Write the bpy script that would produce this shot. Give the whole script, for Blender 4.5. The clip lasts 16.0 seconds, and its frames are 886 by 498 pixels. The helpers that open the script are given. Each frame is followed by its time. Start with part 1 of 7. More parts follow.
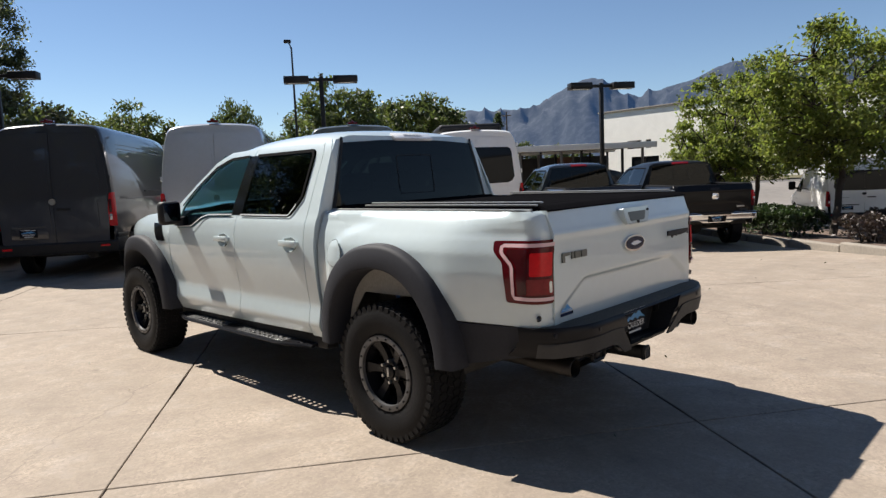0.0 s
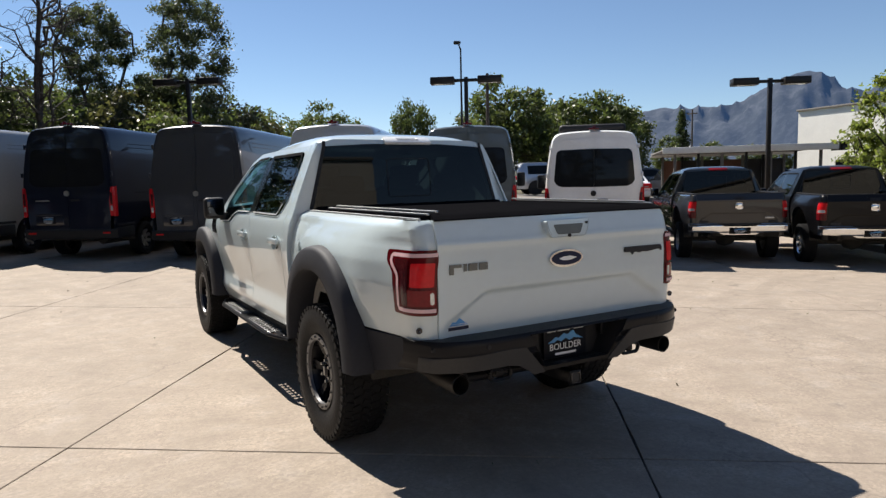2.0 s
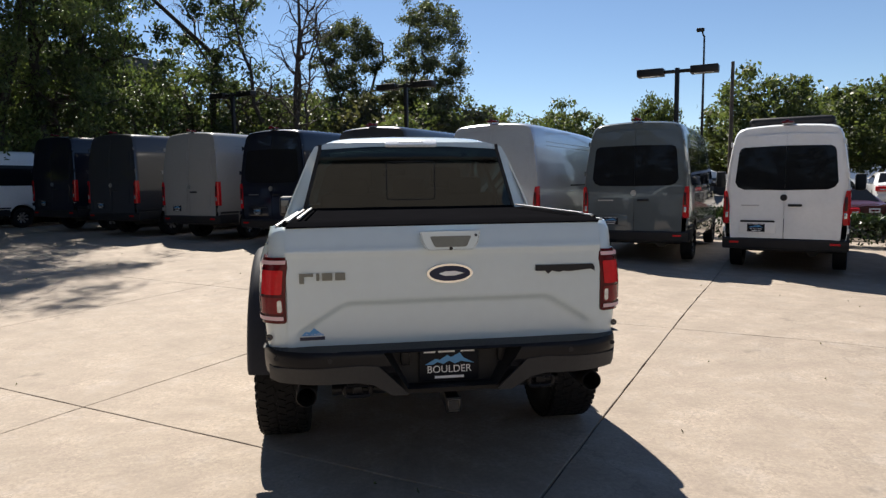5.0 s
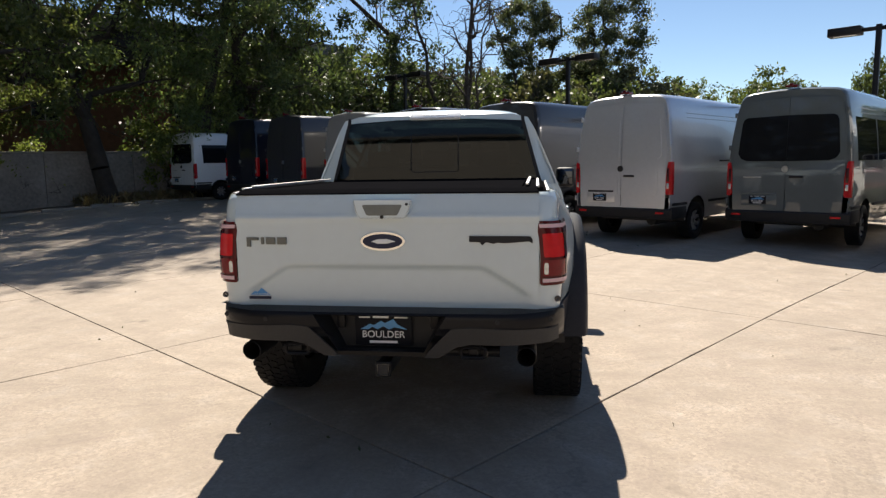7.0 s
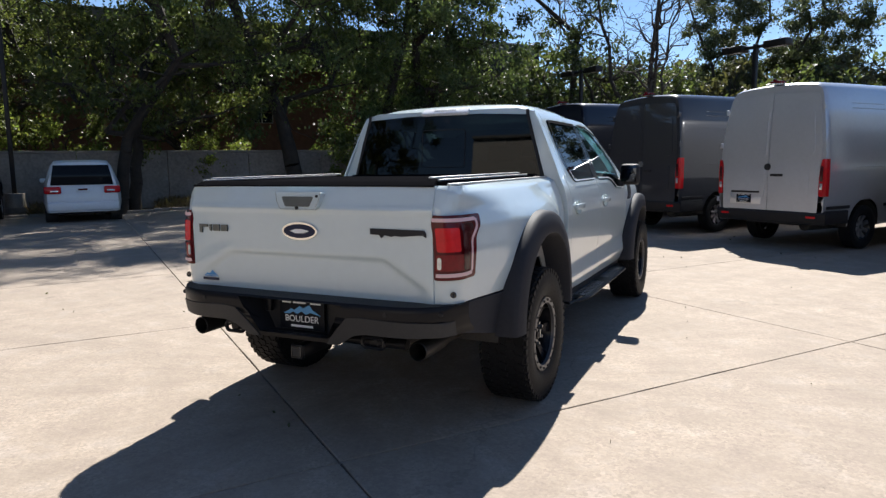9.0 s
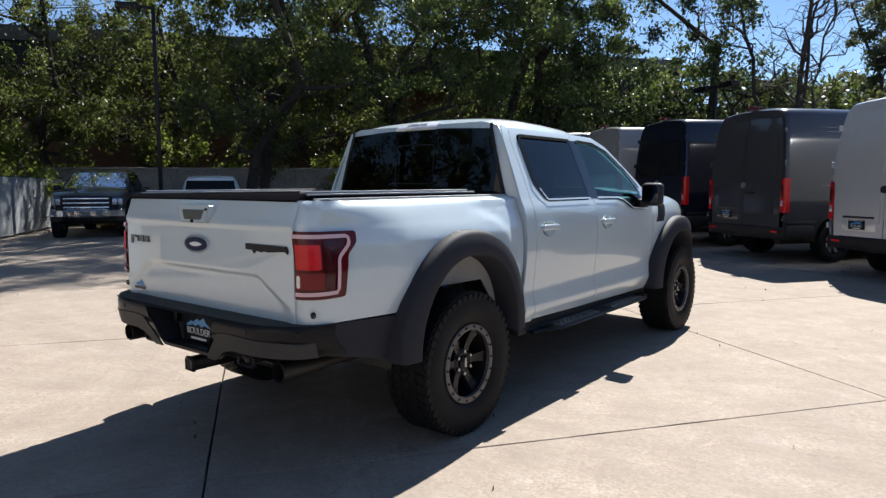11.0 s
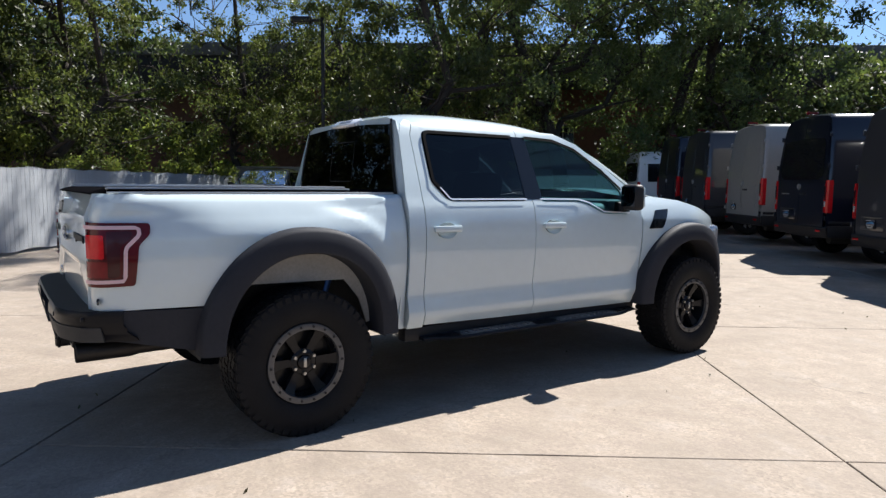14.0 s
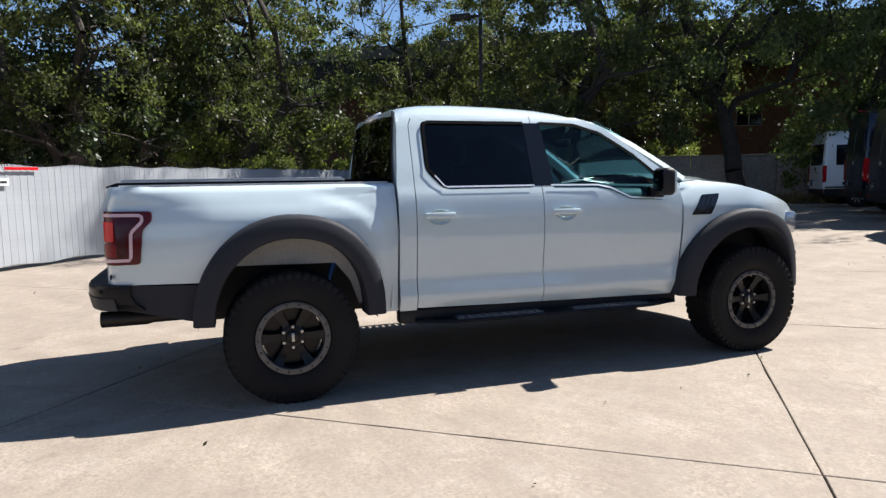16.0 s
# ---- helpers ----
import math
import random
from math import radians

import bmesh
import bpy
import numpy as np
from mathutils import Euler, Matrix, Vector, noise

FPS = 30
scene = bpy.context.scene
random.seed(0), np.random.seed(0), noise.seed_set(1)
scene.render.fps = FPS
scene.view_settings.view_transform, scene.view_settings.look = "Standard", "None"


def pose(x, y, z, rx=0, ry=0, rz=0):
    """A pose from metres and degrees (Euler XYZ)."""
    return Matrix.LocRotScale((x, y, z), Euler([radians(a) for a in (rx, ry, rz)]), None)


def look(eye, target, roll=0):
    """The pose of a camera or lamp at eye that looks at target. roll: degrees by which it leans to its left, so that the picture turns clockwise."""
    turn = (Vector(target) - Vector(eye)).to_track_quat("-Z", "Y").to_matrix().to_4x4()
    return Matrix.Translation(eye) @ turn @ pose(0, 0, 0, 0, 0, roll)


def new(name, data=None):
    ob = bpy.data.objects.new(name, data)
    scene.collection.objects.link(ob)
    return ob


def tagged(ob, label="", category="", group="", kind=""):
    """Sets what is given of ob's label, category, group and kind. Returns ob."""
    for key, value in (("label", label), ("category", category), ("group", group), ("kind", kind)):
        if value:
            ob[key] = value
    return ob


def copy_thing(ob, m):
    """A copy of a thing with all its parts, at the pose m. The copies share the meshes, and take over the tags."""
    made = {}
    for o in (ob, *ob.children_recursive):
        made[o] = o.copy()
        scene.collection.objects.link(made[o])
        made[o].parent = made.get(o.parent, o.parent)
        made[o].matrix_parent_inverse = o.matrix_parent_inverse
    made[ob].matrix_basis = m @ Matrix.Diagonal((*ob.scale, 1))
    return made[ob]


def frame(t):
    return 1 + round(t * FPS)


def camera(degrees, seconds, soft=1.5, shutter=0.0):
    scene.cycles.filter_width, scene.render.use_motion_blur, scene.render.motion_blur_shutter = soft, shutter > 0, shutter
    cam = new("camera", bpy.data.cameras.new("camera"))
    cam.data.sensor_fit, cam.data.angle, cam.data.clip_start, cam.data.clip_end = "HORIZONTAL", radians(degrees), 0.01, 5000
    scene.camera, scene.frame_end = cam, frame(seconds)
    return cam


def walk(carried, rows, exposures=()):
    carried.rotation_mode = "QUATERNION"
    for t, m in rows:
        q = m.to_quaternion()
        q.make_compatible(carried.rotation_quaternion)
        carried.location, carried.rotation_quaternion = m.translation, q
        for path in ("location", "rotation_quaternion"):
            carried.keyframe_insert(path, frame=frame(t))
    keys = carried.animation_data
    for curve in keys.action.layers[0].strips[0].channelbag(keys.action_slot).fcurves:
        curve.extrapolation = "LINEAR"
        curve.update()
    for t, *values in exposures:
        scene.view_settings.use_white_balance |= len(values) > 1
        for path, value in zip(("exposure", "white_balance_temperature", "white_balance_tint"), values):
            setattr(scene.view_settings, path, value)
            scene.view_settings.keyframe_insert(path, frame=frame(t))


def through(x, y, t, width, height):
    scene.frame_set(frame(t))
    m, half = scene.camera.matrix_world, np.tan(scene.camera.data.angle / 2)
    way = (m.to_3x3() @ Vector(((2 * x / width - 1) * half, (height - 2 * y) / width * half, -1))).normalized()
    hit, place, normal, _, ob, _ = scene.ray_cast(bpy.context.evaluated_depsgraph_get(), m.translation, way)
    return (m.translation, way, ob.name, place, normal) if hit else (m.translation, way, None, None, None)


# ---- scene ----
cam = camera(67.4, 16.0, soft=1.4)
PATH = [
    (0, (-3.612, -3.032, 1.61), (-2.187, -1.647, 1.39), -2.5),
    (0.5, (-3.324, -3.262, 1.614), (-1.988, -1.789, 1.4), -2.4),
    (1, (-3.039, -3.535, 1.615), (-1.808, -1.972, 1.406), -2.0),
    (1.5, (-2.716, -3.707, 1.599), (-1.596, -2.063, 1.394), -1.5),
    (2, (-2.419, -3.919, 1.607), (-1.418, -2.2, 1.4), -1.3),
    (2.5, (-2.084, -4.02, 1.611), (-1.213, -2.23, 1.417), -1.6),
    (3, (-1.774, -4.135, 1.607), (-1.039, -2.287, 1.393), -1.3),
    (3.5, (-1.444, -4.243, 1.614), (-0.828, -2.355, 1.384), -0.8),
    (4, (-1.124, -4.332, 1.628), (-0.612, -2.413, 1.39), -0.6),
    (4.2, (-0.999, -4.371, 1.637), (-0.542, -2.437, 1.406), -0.4),
    (6.3, (0.302, -4.397, 1.596), (0.285, -2.406, 1.414), -1.4),
    (6.5, (0.44, -4.415, 1.599), (0.342, -2.427, 1.406), -1.1),
    (7, (0.792, -4.434, 1.564), (0.512, -2.471, 1.304), -0.9),
    (7.5, (1.174, -4.458, 1.559), (0.705, -2.539, 1.243), -0.3),
    (8, (1.551, -4.347, 1.538), (0.924, -2.473, 1.233), -0.0),
    (8.5, (1.942, -4.214, 1.532), (1.198, -2.38, 1.245), -0.9),
    (9, (2.27, -4.028, 1.519), (1.412, -2.239, 1.263), -0.8),
    (9.2, (2.389, -3.939, 1.515), (1.488, -2.171, 1.27), -0.3),
    (11.3, (3.471, -2.994, 1.485), (2.193, -1.469, 1.286), 0.1),
    (11.5, (3.567, -2.907, 1.491), (2.263, -1.405, 1.289), 0.4),
    (12, (3.764, -2.616, 1.494), (2.403, -1.161, 1.317), 0.1),
    (12.5, (4.01, -2.335, 1.492), (2.566, -0.963, 1.316), 0.5),
    (13, (4.195, -2.045, 1.477), (2.681, -0.751, 1.295), 0.4),
    (13.5, (4.397, -1.778, 1.477), (2.815, -0.569, 1.292), 0.5),
    (14, (4.611, -1.495, 1.471), (2.97, -0.368, 1.278), 0.6),
    (14.5, (4.773, -1.203, 1.473), (3.082, -0.152, 1.282), 0.2),
    (15, (4.985, -0.91, 1.46), (3.221, 0.013, 1.274), 0.2),
    (15.5, (5.14, -0.661, 1.451), (3.307, 0.115, 1.26), -0.4),
    (16, (5.319, -0.375, 1.44), (3.428, 0.241, 1.225), -0.8),
]
walk(cam, [(t, look(eye, target, roll)) for t, eye, target, roll in PATH],
     exposures=((0, 0.87, 6500, 10), (3, 0.91, 6500, 10), (6.5, 1.02, 6700, 10), (7, 1.06, 6850, 10), (7.5, 1.11, 6350, 10), (8, 1.18, 6250, 10), (9.2, 1.14, 6200, 10), (12, 1.11, 6150, 10), (16, 1.16, 6150, 10)))

# ---- light ----
SUN = Vector((-0.15, 0.82, 1.0)).normalized()
world = bpy.data.worlds.new("sky")
scene.world = world
world.use_nodes = True
sky = world.node_tree.nodes.new("ShaderNodeTexSky")
sky.sky_type, sky.sun_disc = "NISHITA", False
sky.sun_elevation, sky.sun_rotation = math.asin(SUN.z), math.atan2(SUN.x, SUN.y)
sky.altitude, sky.air_density, sky.dust_density, sky.ozone_density = 1600, 1.0, 0.0, 3.0
back = world.node_tree.nodes["Background"]
world.node_tree.links.new(sky.outputs[0], back.inputs[0])
back.inputs[1].default_value = 0.061
sun_data = bpy.data.lights.new("sun", "SUN")
sun_data.energy, sun_data.angle, sun_data.color = 5.0, radians(0.53), (1.0, 0.94, 0.85)
sun = new("sun", sun_data)
sun.matrix_world = look(SUN * 60, (0, 0, 0))

# ---- materials ----


def mat(name, col, rough=0.6, metal=0.0, scale=8.0, vary=0.12, bump=0.0, bscale=60.0, coat=0.0, spec=0.5, per=0.0, island=0.0):
    """Principled material with two scales of colour variation and fine bump."""
    m = bpy.data.materials.new(name)
    m.use_nodes = True
    nt = m.node_tree
    p = nt.nodes["Principled BSDF"]
    p.inputs["Roughness"].default_value, p.inputs["Metallic"].default_value = rough, metal
    p.inputs["Coat Weight"].default_value, p.inputs["Coat Roughness"].default_value = coat, 0.04
    p.inputs["Specular IOR Level"].default_value = spec
    tc = nt.nodes.new("ShaderNodeTexCoord")
    src = None
    if vary:
        big, fine = nt.nodes.new("ShaderNodeTexNoise"), nt.nodes.new("ShaderNodeTexNoise")
        big.inputs["Scale"].default_value, fine.inputs["Scale"].default_value = scale, scale * 11
        big.inputs["Detail"].default_value = fine.inputs["Detail"].default_value = 4
        mix = nt.nodes.new("ShaderNodeMath")
        mix.operation = "MULTIPLY_ADD"
        mix.inputs[1].default_value = 0.5
        half = nt.nodes.new("ShaderNodeMath")
        half.operation, half.inputs[1].default_value = "MULTIPLY", 0.5
        nt.links.new(tc.outputs["Object"], big.inputs["Vector"])
        nt.links.new(tc.outputs["Object"], fine.inputs["Vector"])
        nt.links.new(fine.outputs[0], half.inputs[0])
        nt.links.new(big.outputs[0], mix.inputs[0])
        nt.links.new(half.outputs[0], mix.inputs[2])
        src = mix.outputs[0]
        if per or island:
            info = nt.nodes.new("ShaderNodeObjectInfo" if per else "ShaderNodeNewGeometry")
            add = nt.nodes.new("ShaderNodeMath")
            add.operation, add.inputs[1].default_value = "MULTIPLY_ADD", per or island
            nt.links.new(info.outputs["Random" if per else "Random Per Island"], add.inputs[0])
            nt.links.new(src, add.inputs[2])
            sub = nt.nodes.new("ShaderNodeMath")
            sub.operation, sub.inputs[1].default_value = "SUBTRACT", (per or island) / 2
            nt.links.new(add.outputs[0], sub.inputs[0])
            src = sub.outputs[0]
        ramp = nt.nodes.new("ShaderNodeMapRange")
        ramp.inputs["From Min"].default_value, ramp.inputs["From Max"].default_value = 0.3, 0.7
        ramp.inputs["To Min"].default_value, ramp.inputs["To Max"].default_value = 1 - vary, 1 + vary
        nt.links.new(src, ramp.inputs["Value"])
        mul = nt.nodes.new("ShaderNodeVectorMath")
        mul.operation, mul.inputs[0].default_value = "MULTIPLY", col
        nt.links.new(ramp.outputs[0], mul.inputs[1])
        nt.links.new(mul.outputs[0], p.inputs["Base Color"])
    else:
        p.inputs["Base Color"].default_value = (*col, 1)
    if bump:
        n, b = nt.nodes.new("ShaderNodeTexNoise"), nt.nodes.new("ShaderNodeBump")
        n.inputs["Scale"].default_value, n.inputs["Detail"].default_value = bscale, 3
        b.inputs["Strength"].default_value, b.inputs["Distance"].default_value = bump, 0.01
        nt.links.new(tc.outputs["Object"], n.inputs["Vector"])
        nt.links.new(n.outputs[0], b.inputs["Height"])
        nt.links.new(b.outputs[0], p.inputs["Normal"])
    return m


def tint(name, col, clear, ior=1.52):
    """Tinted glass: a glossy pane that lets through part of the light."""
    m = bpy.data.materials.new(name)
    m.use_nodes = True
    nt = m.node_tree
    nt.nodes.remove(nt.nodes["Principled BSDF"])
    see, gloss, mix = nt.nodes.new("ShaderNodeBsdfTransparent"), nt.nodes.new("ShaderNodeBsdfGlossy"), nt.nodes.new("ShaderNodeMixShader")
    see.inputs[0].default_value = (col[0] * clear, col[1] * clear, col[2] * clear, 1)
    gloss.inputs["Roughness"].default_value = 0.015
    fres = nt.nodes.new("ShaderNodeFresnel")
    fres.inputs[0].default_value = ior
    nt.links.new(fres.outputs[0], mix.inputs[0])
    nt.links.new(see.outputs[0], mix.inputs[1])
    nt.links.new(gloss.outputs[0], mix.inputs[2])
    nt.links.new(mix.outputs[0], nt.nodes["Material Output"].inputs[0])
    return m


def glow(m, col, strength):
    p = m.node_tree.nodes["Principled BSDF"]
    p.inputs["Emission Color"].default_value, p.inputs["Emission Strength"].default_value = (*col, 1), strength
    return m


PAINT = mat("pearl_grey_paint", (0.512, 0.594, 0.622), 0.30, 0.0, 1.5, 0.03, 0.0, coat=1.0)
PAINT.node_tree.nodes["Principled BSDF"].inputs["Coat IOR"].default_value = 1.6
PAINT.node_tree.nodes["Principled BSDF"].inputs["Coat Roughness"].default_value = 0.015
# body colour darkened, with the wheel arch's shade put into the grey
LINER = mat("shade_grey_inner_panel", (0.26, 0.25, 0.235), 0.8, 0, 5, 0.2)
FLARE = mat("dark_grey_flare", (0.029, 0.030, 0.036), 0.62, 0, 4, 0.12, 0.05, 300, spec=0.13)
PANEL = mat("textured_grey_bumper_panel", (0.038, 0.037, 0.037), 0.6, 0, 6, 0.15, 0.1, 300, spec=0.3)
BUMPER = mat("black_bumper_paint", (0.009, 0.009, 0.011), 0.30, 0, 4, 0.15, spec=0.16)
PLASTIC = mat("black_plastic", (0.015, 0.015, 0.017), 0.55, 0, 12, 0.2, 0.1, 400, spec=0.28)
RUBBER = mat("tyre_rubber", (0.0105, 0.0105, 0.0115), 0.6, 0, 9, 0.3, 0.2, 90, spec=0.12)
DUSTY = mat("dusty_underbody", (0.036, 0.033, 0.030), 0.85, 0, 6, 0.35, 0.2, 50)
RIM = mat("black_rim", (0.010, 0.010, 0.012), 0.24, 0.0, 20, 0.2, spec=0.22)
BEAD = mat("satin_grey_bead_ring", (0.085, 0.086, 0.092), 0.35, 0.5, 20, 0.2)
RING = mat("grey_bead_ring", (0.065, 0.065, 0.070), 0.24, 0.9, 20, 0.2)
TREADPLATE = mat("worn_grey_tread_plate", (0.18, 0.18, 0.18), 0.32, 0.7, 30, 0.3, 0.1, 200)
CHROME = mat("chrome", (0.80, 0.80, 0.80), 0.08, 1.0, 10, 0.04)
STEEL = mat("brushed_steel", (0.42, 0.42, 0.42), 0.35, 1.0, 20, 0.15)
TIP = mat("dark_exhaust_steel", (0.022, 0.019, 0.017), 0.5, 0.5, 20, 0.35)
REDLENS = mat("dark_red_lens", (0.085, 0.004, 0.007), 0.10, 0, 30, 0.15, spec=0.3)
REDMID = mat("mid_red_lens", (0.17, 0.008, 0.012), 0.12, 0, 40, 0.25, spec=0.3)
REDLAMP = mat("bright_red_lens", (0.56, 0.014, 0.018), 0.15, 0, 40, 0.15, spec=0.3)
REDVAN = mat("deep_red_lens", (0.42, 0.010, 0.014), 0.15, 0, 40, 0.2, spec=0.3)
SMOKE = mat("smoked_red_lens", (0.045, 0.006, 0.008), 0.12, 0, 30, 0.15, spec=0.35)
STRIP = mat("pale_pink_light_guide", (0.66, 0.44, 0.46), 0.3, 0, 30, 0.05)
CLEAR = mat("clear_lens_silver", (0.55, 0.56, 0.58), 0.12, 0.6, 60, 0.3, coat=1.0)
GLASS_DARK = tint("privacy_glass", (0.70, 0.88, 1.0), 0.055, 1.45)
GLASS_MID = tint("rear_window_glass", (0.85, 0.95, 0.95), 0.030, 1.38)
GLASS_CLEAR = tint("green_tinted_glass", (0.60, 0.95, 1.0), 0.58, 1.36)
# glass made dark with reflection cut back, in place of tree shade on it
GLASS_SHADE = tint("shaded_screen_glass", (0.7, 0.85, 1.0), 0.05, 1.22)
SEAL = mat("matt_black_seal", (0.006, 0.006, 0.007), 0.8, 0, 12, 0.2, spec=0.03)
TRIM = mat("satin_bright_trim", (0.80, 0.81, 0.82), 0.30, 0.5, 10, 0.05)
INTERIOR = mat("dark_cabin_trim", (0.03, 0.03, 0.032), 0.7, 0, 10, 0.2)
SEAT = mat("black_seat_leather", (0.035, 0.034, 0.035), 0.5, 0, 12, 0.2)
DASHTOP = mat("dash_top", (0.13, 0.14, 0.15), 0.6, 0, 12, 0.2)
COVER = mat("black_vinyl_cover", (0.006, 0.006, 0.007), 0.9, 0, 8, 0.2, 0.1, 200, spec=0.0)
SLAT = mat("cover_slat_edge", (0.48, 0.48, 0.48), 0.38, 0.7, 20, 0.15)
BADGE_BLUE = mat("dark_blue_enamel", (0.008, 0.014, 0.045), 0.2, 0, 20, 0.1, spec=0.3)
STICK_BLUE = mat("sky_blue_print", (0.07, 0.27, 0.55), 0.4, 0, 20, 0.1)
WHITE_PRINT = mat("white_print", (0.75, 0.75, 0.75), 0.5, 0, 20, 0.06)
PLATE_BLACK = mat("plate_black", (0.007, 0.008, 0.012), 0.45, 0, 20, 0.1, spec=0.12)
GREYBAR = mat("pewter_badge", (0.13, 0.135, 0.125), 0.35, 0.4, 20, 0.1)
# white base colour stands in for sun glinting in a clear lens
WHITELENS = mat("glint_white_lamp_lens", (0.9, 0.9, 0.9), 0.12, 0, 60, 0.15, coat=1.0)
# near-black colour paints in the dark reflection these mirrors would show
MIRROR = mat("darkened_mirror_glass", (0.07, 0.075, 0.085), 0.03, 1.0, 10, 0.03)
GLOSSY = mat("gloss_black_trim", (0.006, 0.006, 0.007), 0.12, 0, 10, 0.1)
BLUE_SHOCK = mat("blue_anodised", (0.04, 0.10, 0.28), 0.35, 0.7, 20, 0.1)

# ---- building helpers ----


def thing(name, label, category, group="", at=None):
    ob = new(name)
    ob.empty_display_size = 0.2
    if at is not None:
        ob.matrix_world = at
    return tagged(ob, label, category, group)


def part(name, bm, material, parent, label="", smooth=True, angle=38):
    me = bpy.data.meshes.new(name)
    bm.normal_update()
    bm.to_mesh(me)
    bm.free()
    me.materials.append(material)
    if smooth:
        for f in me.polygons:
            f.use_smooth = True
        me.set_sharp_from_angle(angle=radians(angle))
    ob = new(name, me)
    ob.parent = parent
    if label:
        ob["label"] = label
    return ob


def mesh_part(name, verts, faces, material, parent=None, label="", smooth=False):
    me = bpy.data.meshes.new(name)
    me.from_pydata(verts, [], faces)
    me.materials.append(material)
    me.update()
    if smooth:
        me.polygons.foreach_set("use_smooth", [True] * len(me.polygons))
    ob = new(name, me)
    ob.parent = parent
    if label:
        ob["label"] = label
    return ob


def add_box(bm, c, s, bevel=0.0, m=None, seg=2):
    """A box of size s round c, its edges rounded."""
    r = bmesh.ops.create_cube(bm, size=1)
    bmesh.ops.scale(bm, vec=s, verts=r["verts"])
    vs = r["verts"]
    if bevel:
        es = list({e for v in vs for e in v.link_edges})
        g = bmesh.ops.bevel(bm, geom=es, offset=bevel, segments=seg, profile=0.5, affect="EDGES")
        vs = list({v for f in g["faces"] for v in f.verts} | {v for v in vs if v.is_valid})
    t = Matrix.Translation(c)
    if m is not None:
        t = t @ m.to_4x4()
    bmesh.ops.transform(bm, matrix=t, verts=vs)
    return vs


def add_cyl(bm, p0, p1, r0, r1=None, seg=16, caps=True):
    """A tube or cone from p0 to p1."""
    p0, p1 = Vector(p0), Vector(p1)
    r1 = r0 if r1 is None else r1
    q = (p1 - p0).to_track_quat("Z", "Y").to_matrix()
    a, b = [], []
    for i in range(seg):
        w = 2 * math.pi * i / seg
        d = q @ Vector((math.cos(w), math.sin(w), 0))
        a.append(bm.verts.new(p0 + d * r0))
        b.append(bm.verts.new(p1 + d * r1))
    for i in range(seg):
        j = (i + 1) % seg
        bm.faces.new((a[i], a[j], b[j], b[i]))
    if caps:
        bm.faces.new(a[::-1])
        bm.faces.new(b)
    return a + b


def add_lathe(bm, prof, axis_point, axis="x", seg=40):
    """Turns a profile of (along, radius) round an axis through axis_point."""
    rings = []
    c = Vector(axis_point)
    for al, r in prof:
        ring = []
        for i in range(seg):
            w = 2 * math.pi * i / seg
            if axis == "x":
                d = Vector((al, r * math.cos(w), r * math.sin(w)))
            elif axis == "y":
                d = Vector((r * math.cos(w), al, r * math.sin(w)))
            else:
                d = Vector((r * math.cos(w), r * math.sin(w), al))
            ring.append(bm.verts.new(c + d))
        rings.append(ring)
    for a, b in zip(rings, rings[1:]):
        for i in range(seg):
            j = (i + 1) % seg
            bm.faces.new((a[i], a[j], b[j], b[i]))
    return rings


def add_grid(bm, nu, nv, fn):
    """A sheet of nu x nv cells; fn(u, v) gives the place for u and v from 0 to 1."""
    vs = [[bm.verts.new(fn(i / nu, j / nv)) for j in range(nv + 1)] for i in range(nu + 1)]
    for i in range(nu):
        for j in range(nv):
            bm.faces.new((vs[i][j], vs[i + 1][j], vs[i + 1][j + 1], vs[i][j + 1]))
    return vs


def add_loft(bm, rings, closed=False, cap=False):
    vs = [[bm.verts.new(p) for p in ring] for ring in rings]
    for a, b in zip(vs, vs[1:]):
        n = len(a)
        for i in range(n if closed else n - 1):
            j = (i + 1) % n
            bm.faces.new((a[i], a[j], b[j], b[i]))
    if cap:
        bm.faces.new(vs[0][::-1])
        bm.faces.new(vs[-1])
    return vs


def sheet(outline, holes, fn, step_a, step_b, want=None, thick=0.0):
    """A flat outline in (a, b) with holes, cut into small cells, bent to fn(a, b); faces turned towards want and given a thickness."""
    bm = bmesh.new()
    for loop in [outline, *holes]:
        vs = [bm.verts.new((a, b, 0)) for a, b in loop]
        for i in range(len(vs)):
            bm.edges.new((vs[i], vs[(i + 1) % len(vs)]))
    bmesh.ops.triangle_fill(bm, use_beauty=True, use_dissolve=False, edges=bm.edges[:])
    lo = [min(p[k] for p in outline) for k in (0, 1)]
    hi = [max(p[k] for p in outline) for k in (0, 1)]
    for k, step in ((0, step_a), (1, step_b)):
        n = max(1, round((hi[k] - lo[k]) / step))
        for i in range(1, n):
            co, no = [0, 0, 0], [0, 0, 0]
            co[k], no[k] = lo[k] + (hi[k] - lo[k]) * i / n, 1
            bmesh.ops.bisect_plane(bm, geom=bm.verts[:] + bm.edges[:] + bm.faces[:], plane_co=co, plane_no=no, dist=1e-5)
    for v in bm.verts:
        v.co = Vector(fn(v.co.x, v.co.y))
    bm.normal_update()
    if want is not None:
        total = Vector((0, 0, 0))
        for f in bm.faces:
            total += f.normal * f.calc_area()
        if total.dot(Vector(want)) < 0:
            bmesh.ops.reverse_faces(bm, faces=bm.faces[:])
            bm.normal_update()
    if thick:
        bmesh.ops.solidify(bm, geom=bm.faces[:], thickness=thick)
    return bm


def lerp(table, x):
    """Smooth reading of a table of (x, value)."""
    for (a, p), (b, q) in zip(table, table[1:]):
        if x <= b:
            k = min(1, max(0, (x - a) / (b - a)))
            return p + (q - p) * k
    return table[-1][1]


